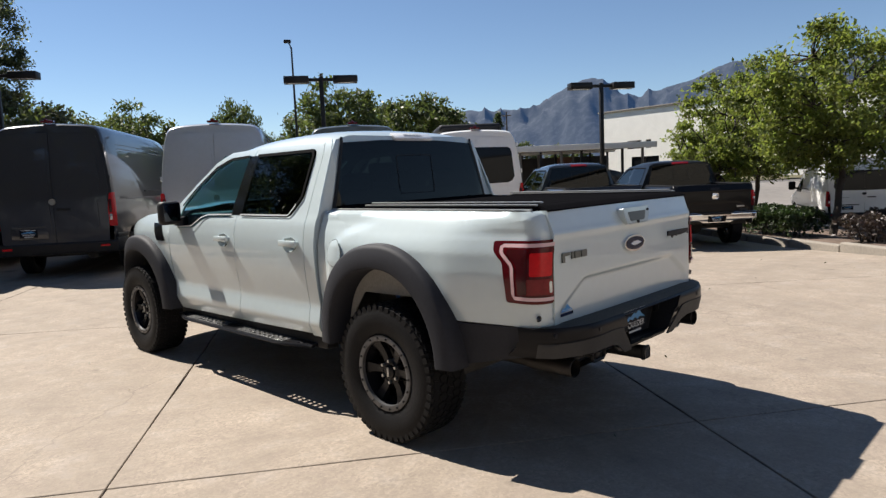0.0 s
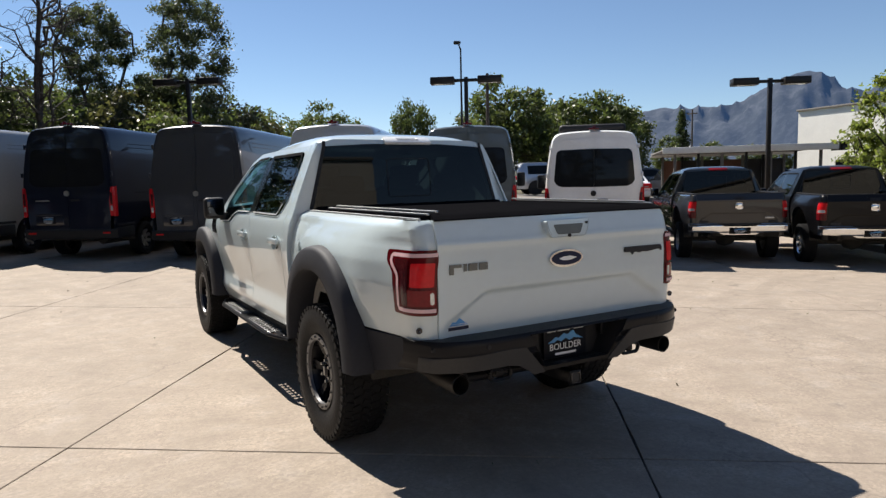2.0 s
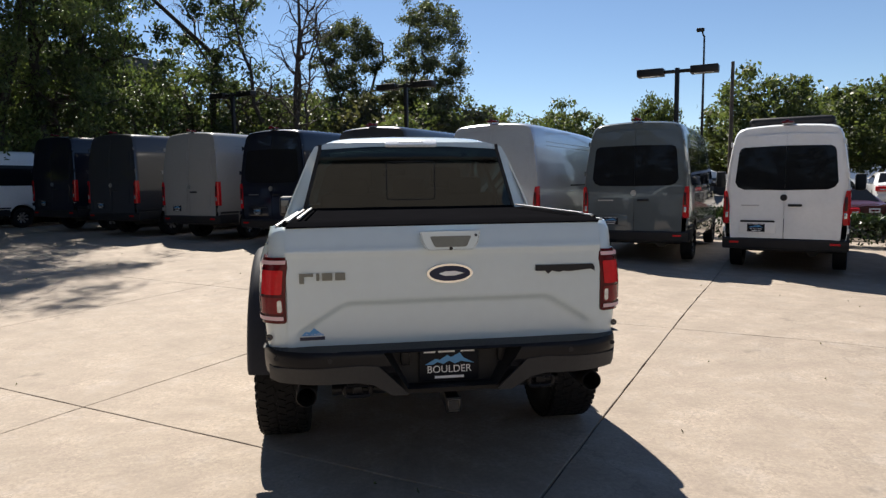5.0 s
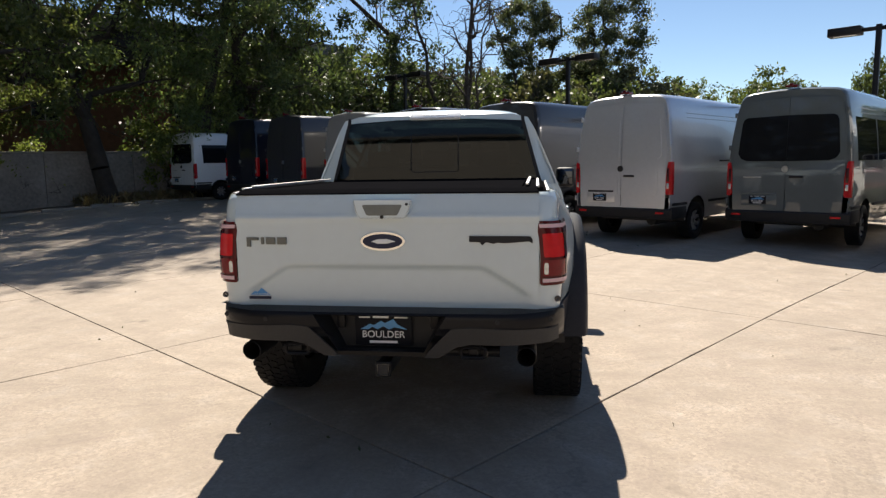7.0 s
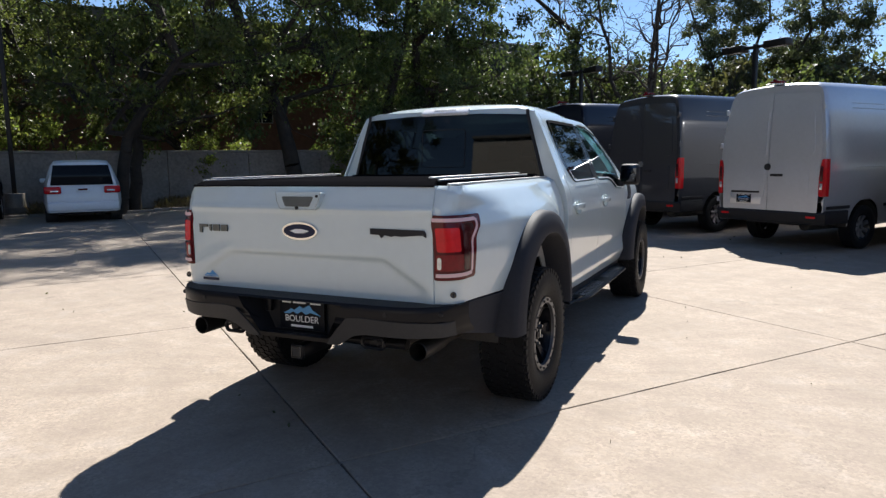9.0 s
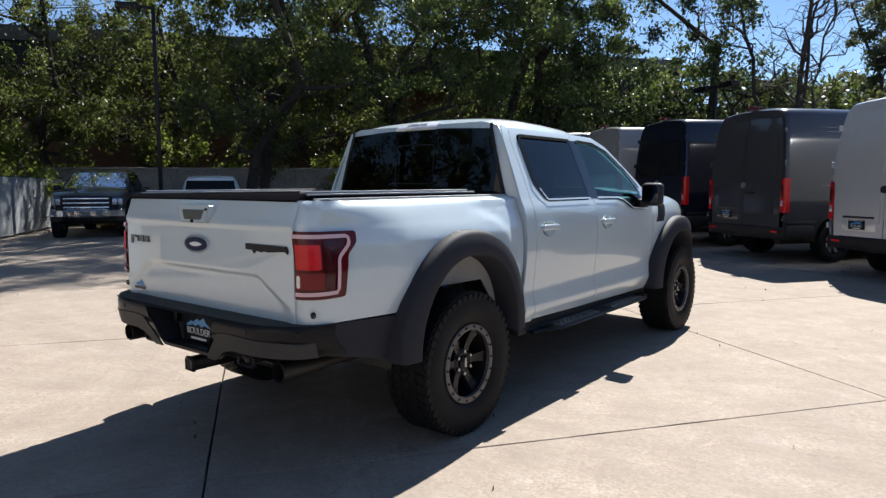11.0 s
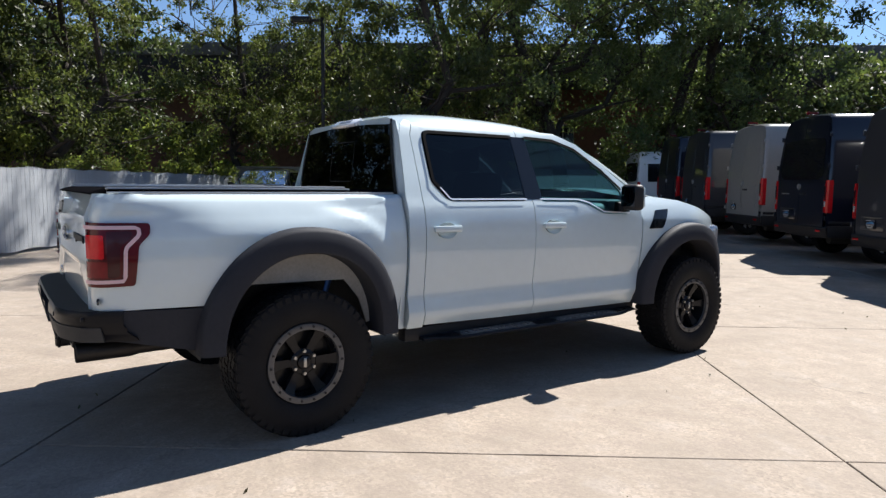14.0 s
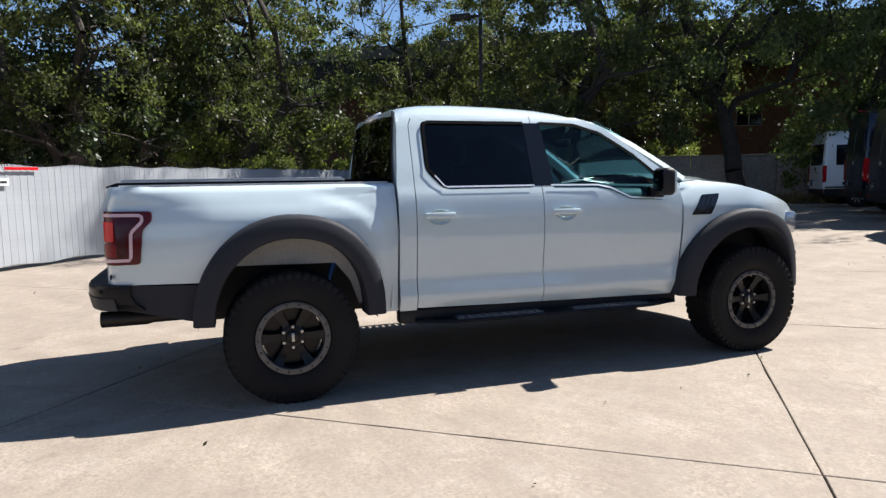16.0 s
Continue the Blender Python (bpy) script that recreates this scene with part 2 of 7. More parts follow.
def smooth(a, b, x):
    k = min(1, max(0, (x - a) / (b - a)))
    return k * k * (3 - 2 * k)


def arch(cy, zb, a, b, n=2.3, count=28, lo=0.0, hi=math.pi):
    pts = []
    for i in range(count + 1):
        w = lo + (hi - lo) * i / count
        c, s = math.cos(w), math.sin(w)
        pts.append((cy + a * math.copysign(abs(c) ** (2 / n), c), zb + b * abs(s) ** (2 / n)))
    return pts


def rounded(pts, r=0.03, seg=4):
    """Rounds the corners of an outline."""
    out = []
    n = len(pts)
    for i in range(n):
        p, a, b = Vector(pts[i]), Vector(pts[i - 1]), Vector(pts[(i + 1) % n])
        ra = min(r, 0.45 * (a - p).length)
        rb = min(r, 0.45 * (b - p).length)
        s, e = p + (a - p).normalized() * ra, p + (b - p).normalized() * rb
        for k in range(seg + 1):
            t = k / seg
            q = s * (1 - t) ** 2 + p * 2 * t * (1 - t) + e * t * t
            out.append((q.x, q.y))
    return out


def ribbon(pts, width, fn, want, steps=3):
    """A raised band along a line of (a, b) points, bent to fn."""
    bm = bmesh.new()
    P = [Vector(p) for p in pts]
    L, R = [], []
    for i, p in enumerate(P):
        d = (P[min(i + 1, len(P) - 1)] - P[max(i - 1, 0)]).normalized()
        nrm = Vector((-d.y, d.x)) * width / 2
        L.append(p + nrm)
        R.append(p - nrm)
    for i in range(len(P) - 1):
        for k in range(steps):
            t0, t1 = k / steps, (k + 1) / steps
            q = [L[i].lerp(L[i + 1], t0), R[i].lerp(R[i + 1], t0), R[i].lerp(R[i + 1], t1), L[i].lerp(L[i + 1], t1)]
            bm.faces.new([bm.verts.new(fn(*c)) for c in q])
    bmesh.ops.remove_doubles(bm, verts=bm.verts[:], dist=1e-4)
    bm.normal_update()
    total = sum((f.normal * f.calc_area() for f in bm.faces), Vector())
    if total.dot(Vector(want)) < 0:
        bmesh.ops.reverse_faces(bm, faces=bm.faces[:])
    return bm


def letters(name, text, size, m, material, parent, label=""):
    """Writing in the built-in font, as a thin mesh."""
    cu = bpy.data.curves.new(name, "FONT")
    cu.body, cu.size, cu.align_x, cu.align_y, cu.extrude = text, size, "CENTER", "CENTER", 0.0006
    tmp = bpy.data.objects.new(name, cu)
    me = bpy.data.meshes.new_from_object(tmp)
    bpy.data.objects.remove(tmp)
    me.materials.clear()
    me.materials.append(material)
    ob = new(name, me)
    ob.parent = parent
    ob.matrix_basis = m
    if label:
        ob["label"] = label
    return ob


# plan of the lot: u runs with the parked row's noses, v along the row
U, V = Vector((math.cos(radians(54)), math.sin(radians(54)), 0)), Vector((math.sin(radians(54)), -math.cos(radians(54)), 0))


def rise(v, u=9.0):
    """Height of the lot, climbing to the wall under the parked row, bent to fit the camera's view."""
    k = max(0.0, abs(v) - 2.5) * 0.022
    if v < -2.5:
        return min(0.3, k) * smooth(-1.0, 7.5, u)
    return -min(0.22, k if v > 0 else 0.0) - min(0.16, 0.035 * max(0.0, v + 1.0)) * smooth(3.5, 9.0, u)


def lot(u, v, z=0.0):
    p = U * u + V * v
    return Vector((p.x, p.y, z + rise(v, u)))


def stand(u, v, heading, z=0.0):
    """Pose of a thing whose +Y faces heading degrees from u towards -v."""
    p = lot(u, v, z)
    return pose(p.x, p.y, p.z, 0, 0, 54 - 90 + heading)

# ---- pickup trucks ----
CAB = [(0.50, 0.950), (0.53, 0.968), (0.57, 0.982), (0.610, 0.999), (0.623, 1.0), (0.747, 0.978), (0.765, 0.980), (0.85, 0.990), (0.93, 0.999), (1.02, 1.006), (1.12, 1.008), (1.20, 1.003),
       (1.27, 0.992), (1.32, 0.980), (1.345, 0.970), (1.37, 0.956), (1.5, 0.905), (1.65, 0.84), (1.8, 0.775), (1.86, 0.744), (1.90, 0.712), (1.94, 0.66)]
BED = [(0.60, 0.955), (0.70, 0.968), (0.82, 0.98), (0.95, 0.99), (1.08, 0.992), (1.18, 0.984), (1.26, 0.968), (1.32, 0.948), (1.365, 0.922), (1.39, 0.900), (1.402, 0.878), (1.406, 0.855)]
CORNER_Y, CORNER_R = -0.975, 0.10


def cab_x(y, z):
    x = lerp(CAB, z)
    if y > 2.99 and z > 1.18:
        x -= 0.42 * (z - 1.18) ** 1.35
    if y > 3.62:
        x -= 0.45 * (y - 3.62) ** 1.8
    return x


def bed_x(y, z):
    x = lerp(BED, z)
    x -= 0.068 * smooth(-0.45, -1.0, y) * (1 - smooth(1.26, 1.44, z))
    x += 0.035 * math.exp(-((y + 0.02) / 0.55) ** 2) * smooth(0.75, 0.95, z) * (1 - smooth(1.18, 1.34, z))
    q = ((max(0.0, y + 0.10) / 0.77) ** 3 + (max(0.0, z - 0.86) / 0.50) ** 3) ** (1 / 3)
    x -= 0.018 * smooth(0.86, 1.0, q) * (1 - smooth(1.33, 1.40, z)) * smooth(0.05, 0.35, y)
    return x


def bed_wrap(s, z, off=0.0):
    """Side of the bed, running round the rear corner."""
    turn = smooth(-0.80, -1.02, s)
    w, r = bed_x(max(s, CORNER_Y), z - max(0.0, z - 1.385) * turn) + off, CORNER_R + off
    tip = (0.31 * max(0.0, z - 1.285) + 1.6 * max(0.0, z - 1.392)) * turn
    if s >= CORNER_Y:
        return w, s + tip, z
    k = (CORNER_Y - s) / CORNER_R
    if k < math.pi / 2:
        return w - r + r * math.cos(k), CORNER_Y - r * math.sin(k) + tip, z
    return w - r - (CORNER_Y - s - CORNER_R * math.pi / 2), CORNER_Y - r + tip, z


def wheel(parent, at, side, style):
    """A road wheel: tyre with blocks, rim with spokes, ring, nuts and cap."""
    R, W, RR = style.get("tyre", (0.432, 0.30, 0.245))
    w = new("wheel")
    w.parent, w.matrix_basis = parent, Matrix.Translation(at)
    bm = bmesh.new()
    h = W / 2
    prof = [(-h * 0.78, RR), (-h * 0.94, RR + 0.03), (-h, (RR + R) / 2), (-h * 0.97, R - 0.04), (-h * 0.86, R - 0.009), (h * 0.86, R - 0.009), (h * 0.97, R - 0.04), (h, (RR + R) / 2), (h * 0.94, RR + 0.03), (h * 0.78, RR)]
    add_lathe(bm, prof, (0, 0, 0), "x", 48)
    tyre = part("tyre", bm, RUBBER, w)
    if style.get("tread"):
        bm, n = bmesh.new(), 48
        for i in range(n):
            for k, xx in enumerate((-0.36, -0.18, 0.0, 0.18, 0.36)):
                a = 2 * math.pi * (i + (0.5 if k % 2 else 0)) / n
                m = Matrix.Rotation(a, 3, "X") @ Matrix.Rotation(0.35 if k % 2 else -0.35, 3, "Z")
                c = Matrix.Rotation(a, 3, "X") @ Vector((xx * W, 0, R - 0.0075))
                add_box(bm, c, (W * 0.150, 0.044, 0.010), 0, m)
            for sd in (-1, 1):
                a = 2 * math.pi * (i + 0.25) / n
                c = Matrix.Rotation(a, 3, "X") @ Vector((sd * h * 0.945, 0, R - 0.034))
                add_box(bm, c, (0.009, 0.034, 0.040), 0, Matrix.Rotation(a, 3, "X"))
        part("tread", bm, RUBBER, tyre)["kind"] = "stuff"
    bm = bmesh.new()
    o = side * h
    add_lathe(bm, [(o * 0.80, RR + 0.004), (o * 0.84, RR - 0.012), (o * 0.55, RR - 0.03), (-o * 0.5, RR - 0.035), (-o * 0.7, RR)], (0, 0, 0), "x", 40)
    add_lathe(bm, [(o * 0.1, RR - 0.04), (o * 0.05, 0.02)], (0, 0, 0), "x", 32)
    part("rim", bm, style.get("rim", RIM), w)
    bm = bmesh.new()
    spokes = style.get("spokes", 6)
    for i in range(spokes):
        a = 2 * math.pi * (i + 0.5) / spokes
        rot = Matrix.Rotation(a, 4, "X")
        pts = []
        for r, hw, d in ((0.055, 0.022, 0.52), (0.11, 0.022, 0.50), (RR * 0.7, 0.027, 0.58), (RR - 0.012, 0.040, 0.72)):
            for q in (-1, 1):
                pts.append((rot @ Vector((o * d, q * hw, r)), rot @ Vector((o * d - side * 0.035, q * hw * 1.15, r))))
        rings = [[pts[2 * k][1], pts[2 * k][0], pts[2 * k + 1][0], pts[2 * k + 1][1]] for k in range(4)]
        add_loft(bm, rings, closed=True)
    add_lathe(bm, [(o * 0.30, 0.085), (o * 0.50, 0.080), (o * 0.56, 0.068), (o * 0.56, 0.045)], (0, 0, 0), "x", 24)
    part("spokes", bm, style.get("spoke", RIM), w)
    if style.get("ring"):
        bm = bmesh.new()
        add_lathe(bm, [(o * 0.80, RR + 0.006), (o * 0.90, RR + 0.004), (o * 0.92, RR - 0.012), (o * 0.90, RR - 0.030), (o * 0.78, RR - 0.034)], (0, 0, 0), "x", 44)
        part("bead_ring", bm, BEAD, w, "grey bead ring with bolts")
        for i in range(18):
            bm = bmesh.new()
            a = 2 * math.pi * i / 18
            r = RR - 0.012
            add_cyl(bm, (o * 0.90, r * math.cos(a), r * math.sin(a)), (o * 0.96, r * math.cos(a), r * math.sin(a)), 0.008, 0.007, 6)
            part("ring_bolt", bm, PLASTIC, w)
    for i in range(style.get("nuts", 6)):
        bm = bmesh.new()
        a = 2 * math.pi * (i + 0.5) / style.get("nuts", 6)
        add_cyl(bm, (o * 0.45, 0.067 * math.cos(a), 0.067 * math.sin(a)), (o * 0.66, 0.067 * math.cos(a), 0.067 * math.sin(a)), 0.012, 0.010, 6)
        part("lug_nut", bm, STEEL, w)
    bm = bmesh.new()
    add_lathe(bm, [(o * 0.5, 0.040), (o * 0.62, 0.040), (o * 0.66, 0.030), (o * 0.66, 0.001)], (0, 0, 0), "x", 24)
    cap = part("centre_cap", bm, style.get("cap", RIM), w)
    bm = bmesh.new()
    add_box(bm, (o * 0.68, 0, 0), (0.006, 0.018, 0.056), 0.002)
    part("cap_emblem", bm, STEEL, cap)
    return w


def side_parts(root, S, P):
    """All panels of one side: bed, doors, fender, glass, handle, mirror, light."""
    paint = P["paint"]
    want = (S, 0, 0)
    fl = P["flare"]

    def cab(a, b, off=0.0):
        return S * (cab_x(a, b) + off), a, b

    def bed(a, b, off=0.0):
        x, y, z = bed_wrap(a, b, off)
        return S * x, y, z

    # bed side, with its wheel opening
    ra = arch(0.0, 0.55, 0.56, 0.60)
    low = P["bed_low"]
    if low > 0.6:
        outline = [(-1.152, low), (-1.152, 1.406), (0.721, 1.406), (0.721, 0.53), (0.56, 0.53)] + [p for p in ra if p[1] > low - 0.002 or p[0] > 0] + [(-0.545, low)]
    else:
        outline = [(-1.152, low), (-1.152, 1.406), (0.721, 1.406), (0.721, 0.53), (0.56, 0.53)] + ra + [(-0.56, low)]
    part("bed_side", sheet(outline, [], bed, 0.030, 0.022, want, 0.012), paint, root)
    if low > 0.6:
        o2 = [(-0.972, 0.648), (-0.972, low - 0.004), (-0.53, low - 0.012), (-0.53, 0.560), (-0.62, 0.568)]
        part("lower_cladding", sheet(o2, [], lambda a, b: bed(a, b, 0.008), 0.09, 0.04, want, 0.012), FLARE, root, "dark grey lower bed cladding")
    if fl and S < 0:
        disc = lambda r: [(0.50 + r * math.cos(2 * math.pi * i / 32), 1.135 + 1.05 * r * math.sin(2 * math.pi * i / 32)) for i in range(32)]
        fd = part("fuel_door", sheet(disc(0.082), [], lambda a, b: bed(a, b, 0.0134), 0.05, 0.05, want), paint, root, "round fuel filler door")
        # dark line on the closed skin paints the shade of a panel gap
        part("door_gap_shade", ribbon(disc(0.084) + disc(0.084)[:1], 0.003, lambda a, b: bed(a, b, 0.0131), want, 1), PLASTIC, fd)
    # cab corner, doors and fender
    part("cab_corner", sheet([(0.728, 0.53), (0.728, 1.40), (0.775, 1.80), (0.81, 1.875), (0.85, 1.905), (0.89, 1.900), (0.892, 1.885), (0.857, 1.80), (0.846, 1.3), (0.846, 0.53)], [], cab, 0.06, 0.03, want, 0.012), paint, root)
    rwin = rounded([(0.965, 1.80), (0.955, 1.50), (1.07, 1.372), (1.735, 1.372), (1.735, 1.825), (1.0, 1.825)], 0.05)
    cup = lambda hy: [(hy + 0.078 * math.cos(2 * math.pi * i / 28), 1.168 + 0.052 * math.sin(2 * math.pi * i / 28)) for i in range(28)]
    rear = [(0.852, 0.545), (0.852, 1.3), (0.862, 1.80), (0.90, 1.885), (1.80, 1.885), (1.80, 0.525), (1.5, 0.53)]
    d = part("rear_door", sheet(rear, [rwin, cup(1.01)], cab, 0.1, 0.03, want, 0.012), paint, root)
    part("window_glass", sheet(rounded([(0.945, 1.81), (0.94, 1.49), (1.06, 1.360), (1.76, 1.360), (1.76, 1.84), (0.98, 1.84)], 0.05), [], lambda a, b: cab(a, b, 0.002), 0.15, 0.06, want), GLASS_DARK, d, "dark privacy glass")
    fwin = rounded([(1.865, 1.825), (1.90, 1.372), (2.26, 1.366), (2.36, 1.345), (2.52, 1.272), (2.80, 1.258), (2.775, 1.44), (2.60, 1.595), (2.36, 1.752), (2.15, 1.815)], 0.035)
    front = [(1.806, 0.525), (1.806, 1.885), (2.20, 1.875), (2.41, 1.80), (2.66, 1.625), (2.86, 1.475), (2.975, 1.375), (2.985, 1.2), (2.972, 0.505)]
    d2 = part("front_door", sheet(front, [fwin, cup(1.975)], cab, 0.1, 0.03, want, 0.012), paint, root)
    part("window_glass", sheet(rounded([(1.85, 1.84), (1.89, 1.355), (2.26, 1.35), (2.36, 1.33), (2.52, 1.258), (2.82, 1.245), (2.79, 1.44), (2.61, 1.61), (2.36, 1.772), (2.15, 1.83)], 0.03), [], lambda a, b: cab(a, b, 0.002), 0.15, 0.06, want), GLASS_CLEAR, d2, "clear green-tinted glass")
    part("door_pillar_trim", sheet([(1.738, 1.37), (1.738, 1.83), (1.872, 1.83), (1.90, 1.37)], [], lambda a, b: cab(a, b, 0.004), 0.2, 0.06, want, 0.01), GLOSSY, d2, "gloss black pillar trim")
    part("window_seal", ribbon([(1.735, 1.829), (1.0, 1.829), (0.972, 1.815), (0.962, 1.79), (0.956, 1.50), (1.065, 1.376)], 0.022, lambda a, b: cab(a, b, 0.0145), want), SEAL, d)
    part("window_trim", ribbon([(1.0, 1.454), (1.06, 1.382), (1.08, 1.374), (1.74, 1.374)], 0.011, lambda a, b: cab(a, b, 0.0165), want), P["trim"], d)
    part("window_seal", ribbon([(1.868, 1.829), (2.15, 1.819), (2.36, 1.757), (2.60, 1.600), (2.778, 1.444)], 0.022, lambda a, b: cab(a, b, 0.0145), want), SEAL, d2)
    part("window_trim", ribbon([(1.87, 1.374), (2.26, 1.369), (2.36, 1.347), (2.52, 1.273), (2.82, 1.257)], 0.011, lambda a, b: cab(a, b, 0.0165), want), P["trim"], d2)
    # fender
    fa = arch(3.60, 0.52, 0.56, 0.58)
    fend = [(2.992, 0.505), (2.998, 1.2), (2.988, 1.372), (3.2, 1.39), (3.55, 1.352), (3.85, 1.28), (4.12, 1.19), (4.27, 1.10), (4.30, 0.95), (4.26, 0.80), (4.15, 0.78)] + [p for p in fa if not (p[0] > 3.6 and p[1] < 0.78)] + [(3.14, 0.505)]
    part("front_fender", sheet(fend, [], cab, 0.07, 0.03, want, 0.012), paint, root)
    # sill
    bm = bmesh.new()
    add_box(bm, (S * 0.89, 1.86, 0.480), (0.10, 2.26, 0.095), 0.015)
    part("sill", bm, PLASTIC, root)
    # handles
    for hy in (1.01, 1.975):
        bm = bmesh.new()
        xx = S * (cab_x(hy, 1.175) + 0.022)
        add_box(bm, (xx + S * 0.003, hy, 1.180), (0.022, 0.215, 0.042), 0.009)
        for q in (-0.085, 0.085):
            add_box(bm, (xx - S * 0.012, hy + q, 1.180), (0.03, 0.03, 0.03), 0.006)
        h = part("door_handle", bm, P["handle"], d if hy < 1.5 else d2)
        bm = bmesh.new()
        add_grid(bm, 6, 28, lambda u, v: cab(hy + 0.079 * u * math.cos(2 * math.pi * v), 1.168 + 0.053 * u * math.sin(2 * math.pi * v), 0.011 - 0.034 * (1 - u ** 4)))
        part("handle_cup", bm, paint, d if hy < 1.5 else d2)
        if hy > 1.5 and fl:
            bm = bmesh.new()
            add_cyl(bm, (xx - S * 0.002, hy + 0.035, 1.180), (xx + S * 0.0115, hy + 0.035, 1.180), 0.009, None, 12)
            part("lock", bm, PLASTIC, h)
    # mirror
    bm = bmesh.new()
    add_box(bm, (S * 1.085, 2.755, 1.385), (0.19, 0.10, 0.205), 0.035, Matrix.Rotation(S * -0.12, 3, "Z"), 3)
    mir = part("door_mirror", bm, P["mirror"], root)
    bm = bmesh.new()
    add_box(bm, (S * 1.083, 2.703, 1.392), (0.150, 0.006, 0.155), 0.002, Matrix.Rotation(S * -0.12, 3, "Z"))
    part("mirror_glass", bm, MIRROR, mir, "reflecting mirror glass")
    bm = bmesh.new()
    add_loft(bm, [[(S * 0.945, 2.70, 1.27), (S * 0.945, 2.82, 1.27), (S * 0.945, 2.81, 1.35), (S * 0.945, 2.71, 1.35)], [(S * 1.03, 2.715, 1.27), (S * 1.03, 2.795, 1.27), (S * 1.03, 2.795, 1.33), (S * 1.03, 2.715, 1.33)]], True, True)
    part("mirror_arm", bm, PLASTIC, mir)
    if P["mirror_cap"]:
        bm = bmesh.new()
        add_box(bm, (S * 1.088, 2.797, 1.385), (0.17, 0.045, 0.175), 0.02, Matrix.Rotation(S * -0.12, 3, "Z"))
        part("mirror_cap", bm, P["mirror_cap"], mir)
    # flares
    if fl:
        for cy, zb, bscale, nm in ((0.0, 0.545, 0.675, "rear"), (3.60, 0.50, 0.662, "front")):
            rings = []
            for i in range(41):
                w = math.pi * i / 40
                c, s = math.cos(w), math.sin(w)
                ring = []
                back = c < 0
                e = 2.0 if back else 2.35
                grow = (0.975 if cy == 0 else 1.09) if back else (1.0 if cy == 0 else 0.94)
                for k, (a, b, x) in enumerate(((0.618, bscale, None), (0.614, bscale - 0.004, 1.045), (0.606, bscale - 0.014, 1.066), (0.590, bscale - 0.030, 1.076), (0.500, bscale - 0.134, 1.094), (0.488, bscale - 0.146, 1.090), (0.480, bscale - 0.152, 1.072), (0.477, bscale - 0.155, 0.90))):
                    y = cy + a * grow * math.copysign(abs(c) ** (2 / e), c)
                    z = zb + b * abs(s) ** (2 / e)
                    if x is None:
                        x = (bed_x(max(y, CORNER_Y), max(z, 0.62)) if cy == 0 else cab_x(y, z)) + 0.001
                    if cy > 1 and y > 3.72:
                        x -= 0.40 * (y - 3.72) ** 1.8 * (0 if k == 0 else 1)
                    ring.append((S * x, y, z))
                rings.append(ring)
            bm = bmesh.new()
            add_loft(bm, rings)
            bm.normal_update()
            if sum((f.normal.x * f.calc_area() for f in bm.faces)) * S < 0:
                bmesh.ops.reverse_faces(bm, faces=bm.faces[:])
            part("fender_flare", bm, FLARE, root, "dark grey wide wheel-arch flare")
    # wheel liners
    for cy, zb, m in ((0.0, 0.50, DUSTY), (3.60, 0.48, DUSTY)):
        bm = bmesh.new()
        pts = arch(cy, zb, 0.575, 0.615, 2.2, 24)
        add_loft(bm, [[(S * x, y, z) for y, z in pts] for x in (0.955, 0.80, 0.62)])
        v = [bm.verts.new((S * 0.62, y, z)) for y, z in pts]
        bm.faces.new(v)
        part("wheel_liner", bm, m, root)
    # inner bed panel over the rear wheel, and the strip between bed and cab
    if fl:
        inner = [(0.30, 0.885), (0.40, 0.76), (0.455, 0.60)] + [(y, z) for y, z in arch(0.0, 0.55, 0.565, 0.605, 2.3, 28) if z > 0.885 or y > 0.5 and z > 0.60]
        part("inner_bed_panel", sheet(inner, [], lambda a, b: (S * 0.925, a, b), 0.2, 0.2, want, 0.01), LINER, root)
    bm = bmesh.new()
    add_grid(bm, 24, 1, lambda u, v: (S * (cab_x(0.73, 0.53 + 0.86 * u) - 0.006 - 0.12 * v), 0.734, 0.53 + 0.86 * u))
    part("cab_flange", bm, paint, root)
    # wheels
    for cy in (0.0, 3.62):
        wheel(root, (S * (P["track"] + (0.018 if cy and fl else 0.0)), cy, P["wheel"].get("tyre", (0.432,))[0] - 0.006), S, P["wheel"])
    # tail light
    tl = P["tail"]
    t = part("tail_light", sheet(rounded(tl["outline"], 0.018, 3), [], lambda a, b: bed(a, b, 0.013), 0.025, 0.03, want, 0.02), tl["base"], root, tl["label"])
    for i, (nm, pts, m) in enumerate(tl["panes"]):
        part(nm, sheet(rounded(pts, 0.010, 3), [], lambda a, b, k=0.017 + 0.0012 * i: bed(a, b, k), 0.025, 0.03, want), m, t)
    if tl.get("guide"):
        part("light_guide", ribbon(tl["guide"], 0.019, lambda a, b: bed(a, b, 0.0225), want, 8), STRIP, t, "pale light guide")
    # running board: a bar with drawn-in ends, two pierced tread plates with raised teeth
    bm = bmesh.new()

    def edge(y):
        return 1.085 - 0.085 * smooth(1.20, 0.84, y) ** 1.5 - 0.085 * smooth(2.58, 2.94, y) ** 1.5

    cuts = [0.84 + 2.10 * i / 24 for i in range(25)]
    for inner, outer, z0, z1 in ((lambda y: edge(y) - 0.034, edge, 0.440, 0.462), (lambda y: 0.925, lambda y: 0.950, 0.436, 0.466)):
        rings = [[(S * inner(y), y, z0 + 0.006), (S * inner(y), y, z1), (S * (outer(y) - 0.008), y, z1), (S * outer(y), y, z1 - 0.010), (S * outer(y), y, z0 + 0.008), (S * (outer(y) - 0.010), y, z0)] for y in cuts]
        add_loft(bm, [[Vector(p) for p in r] for r in rings], closed=True, cap=True)
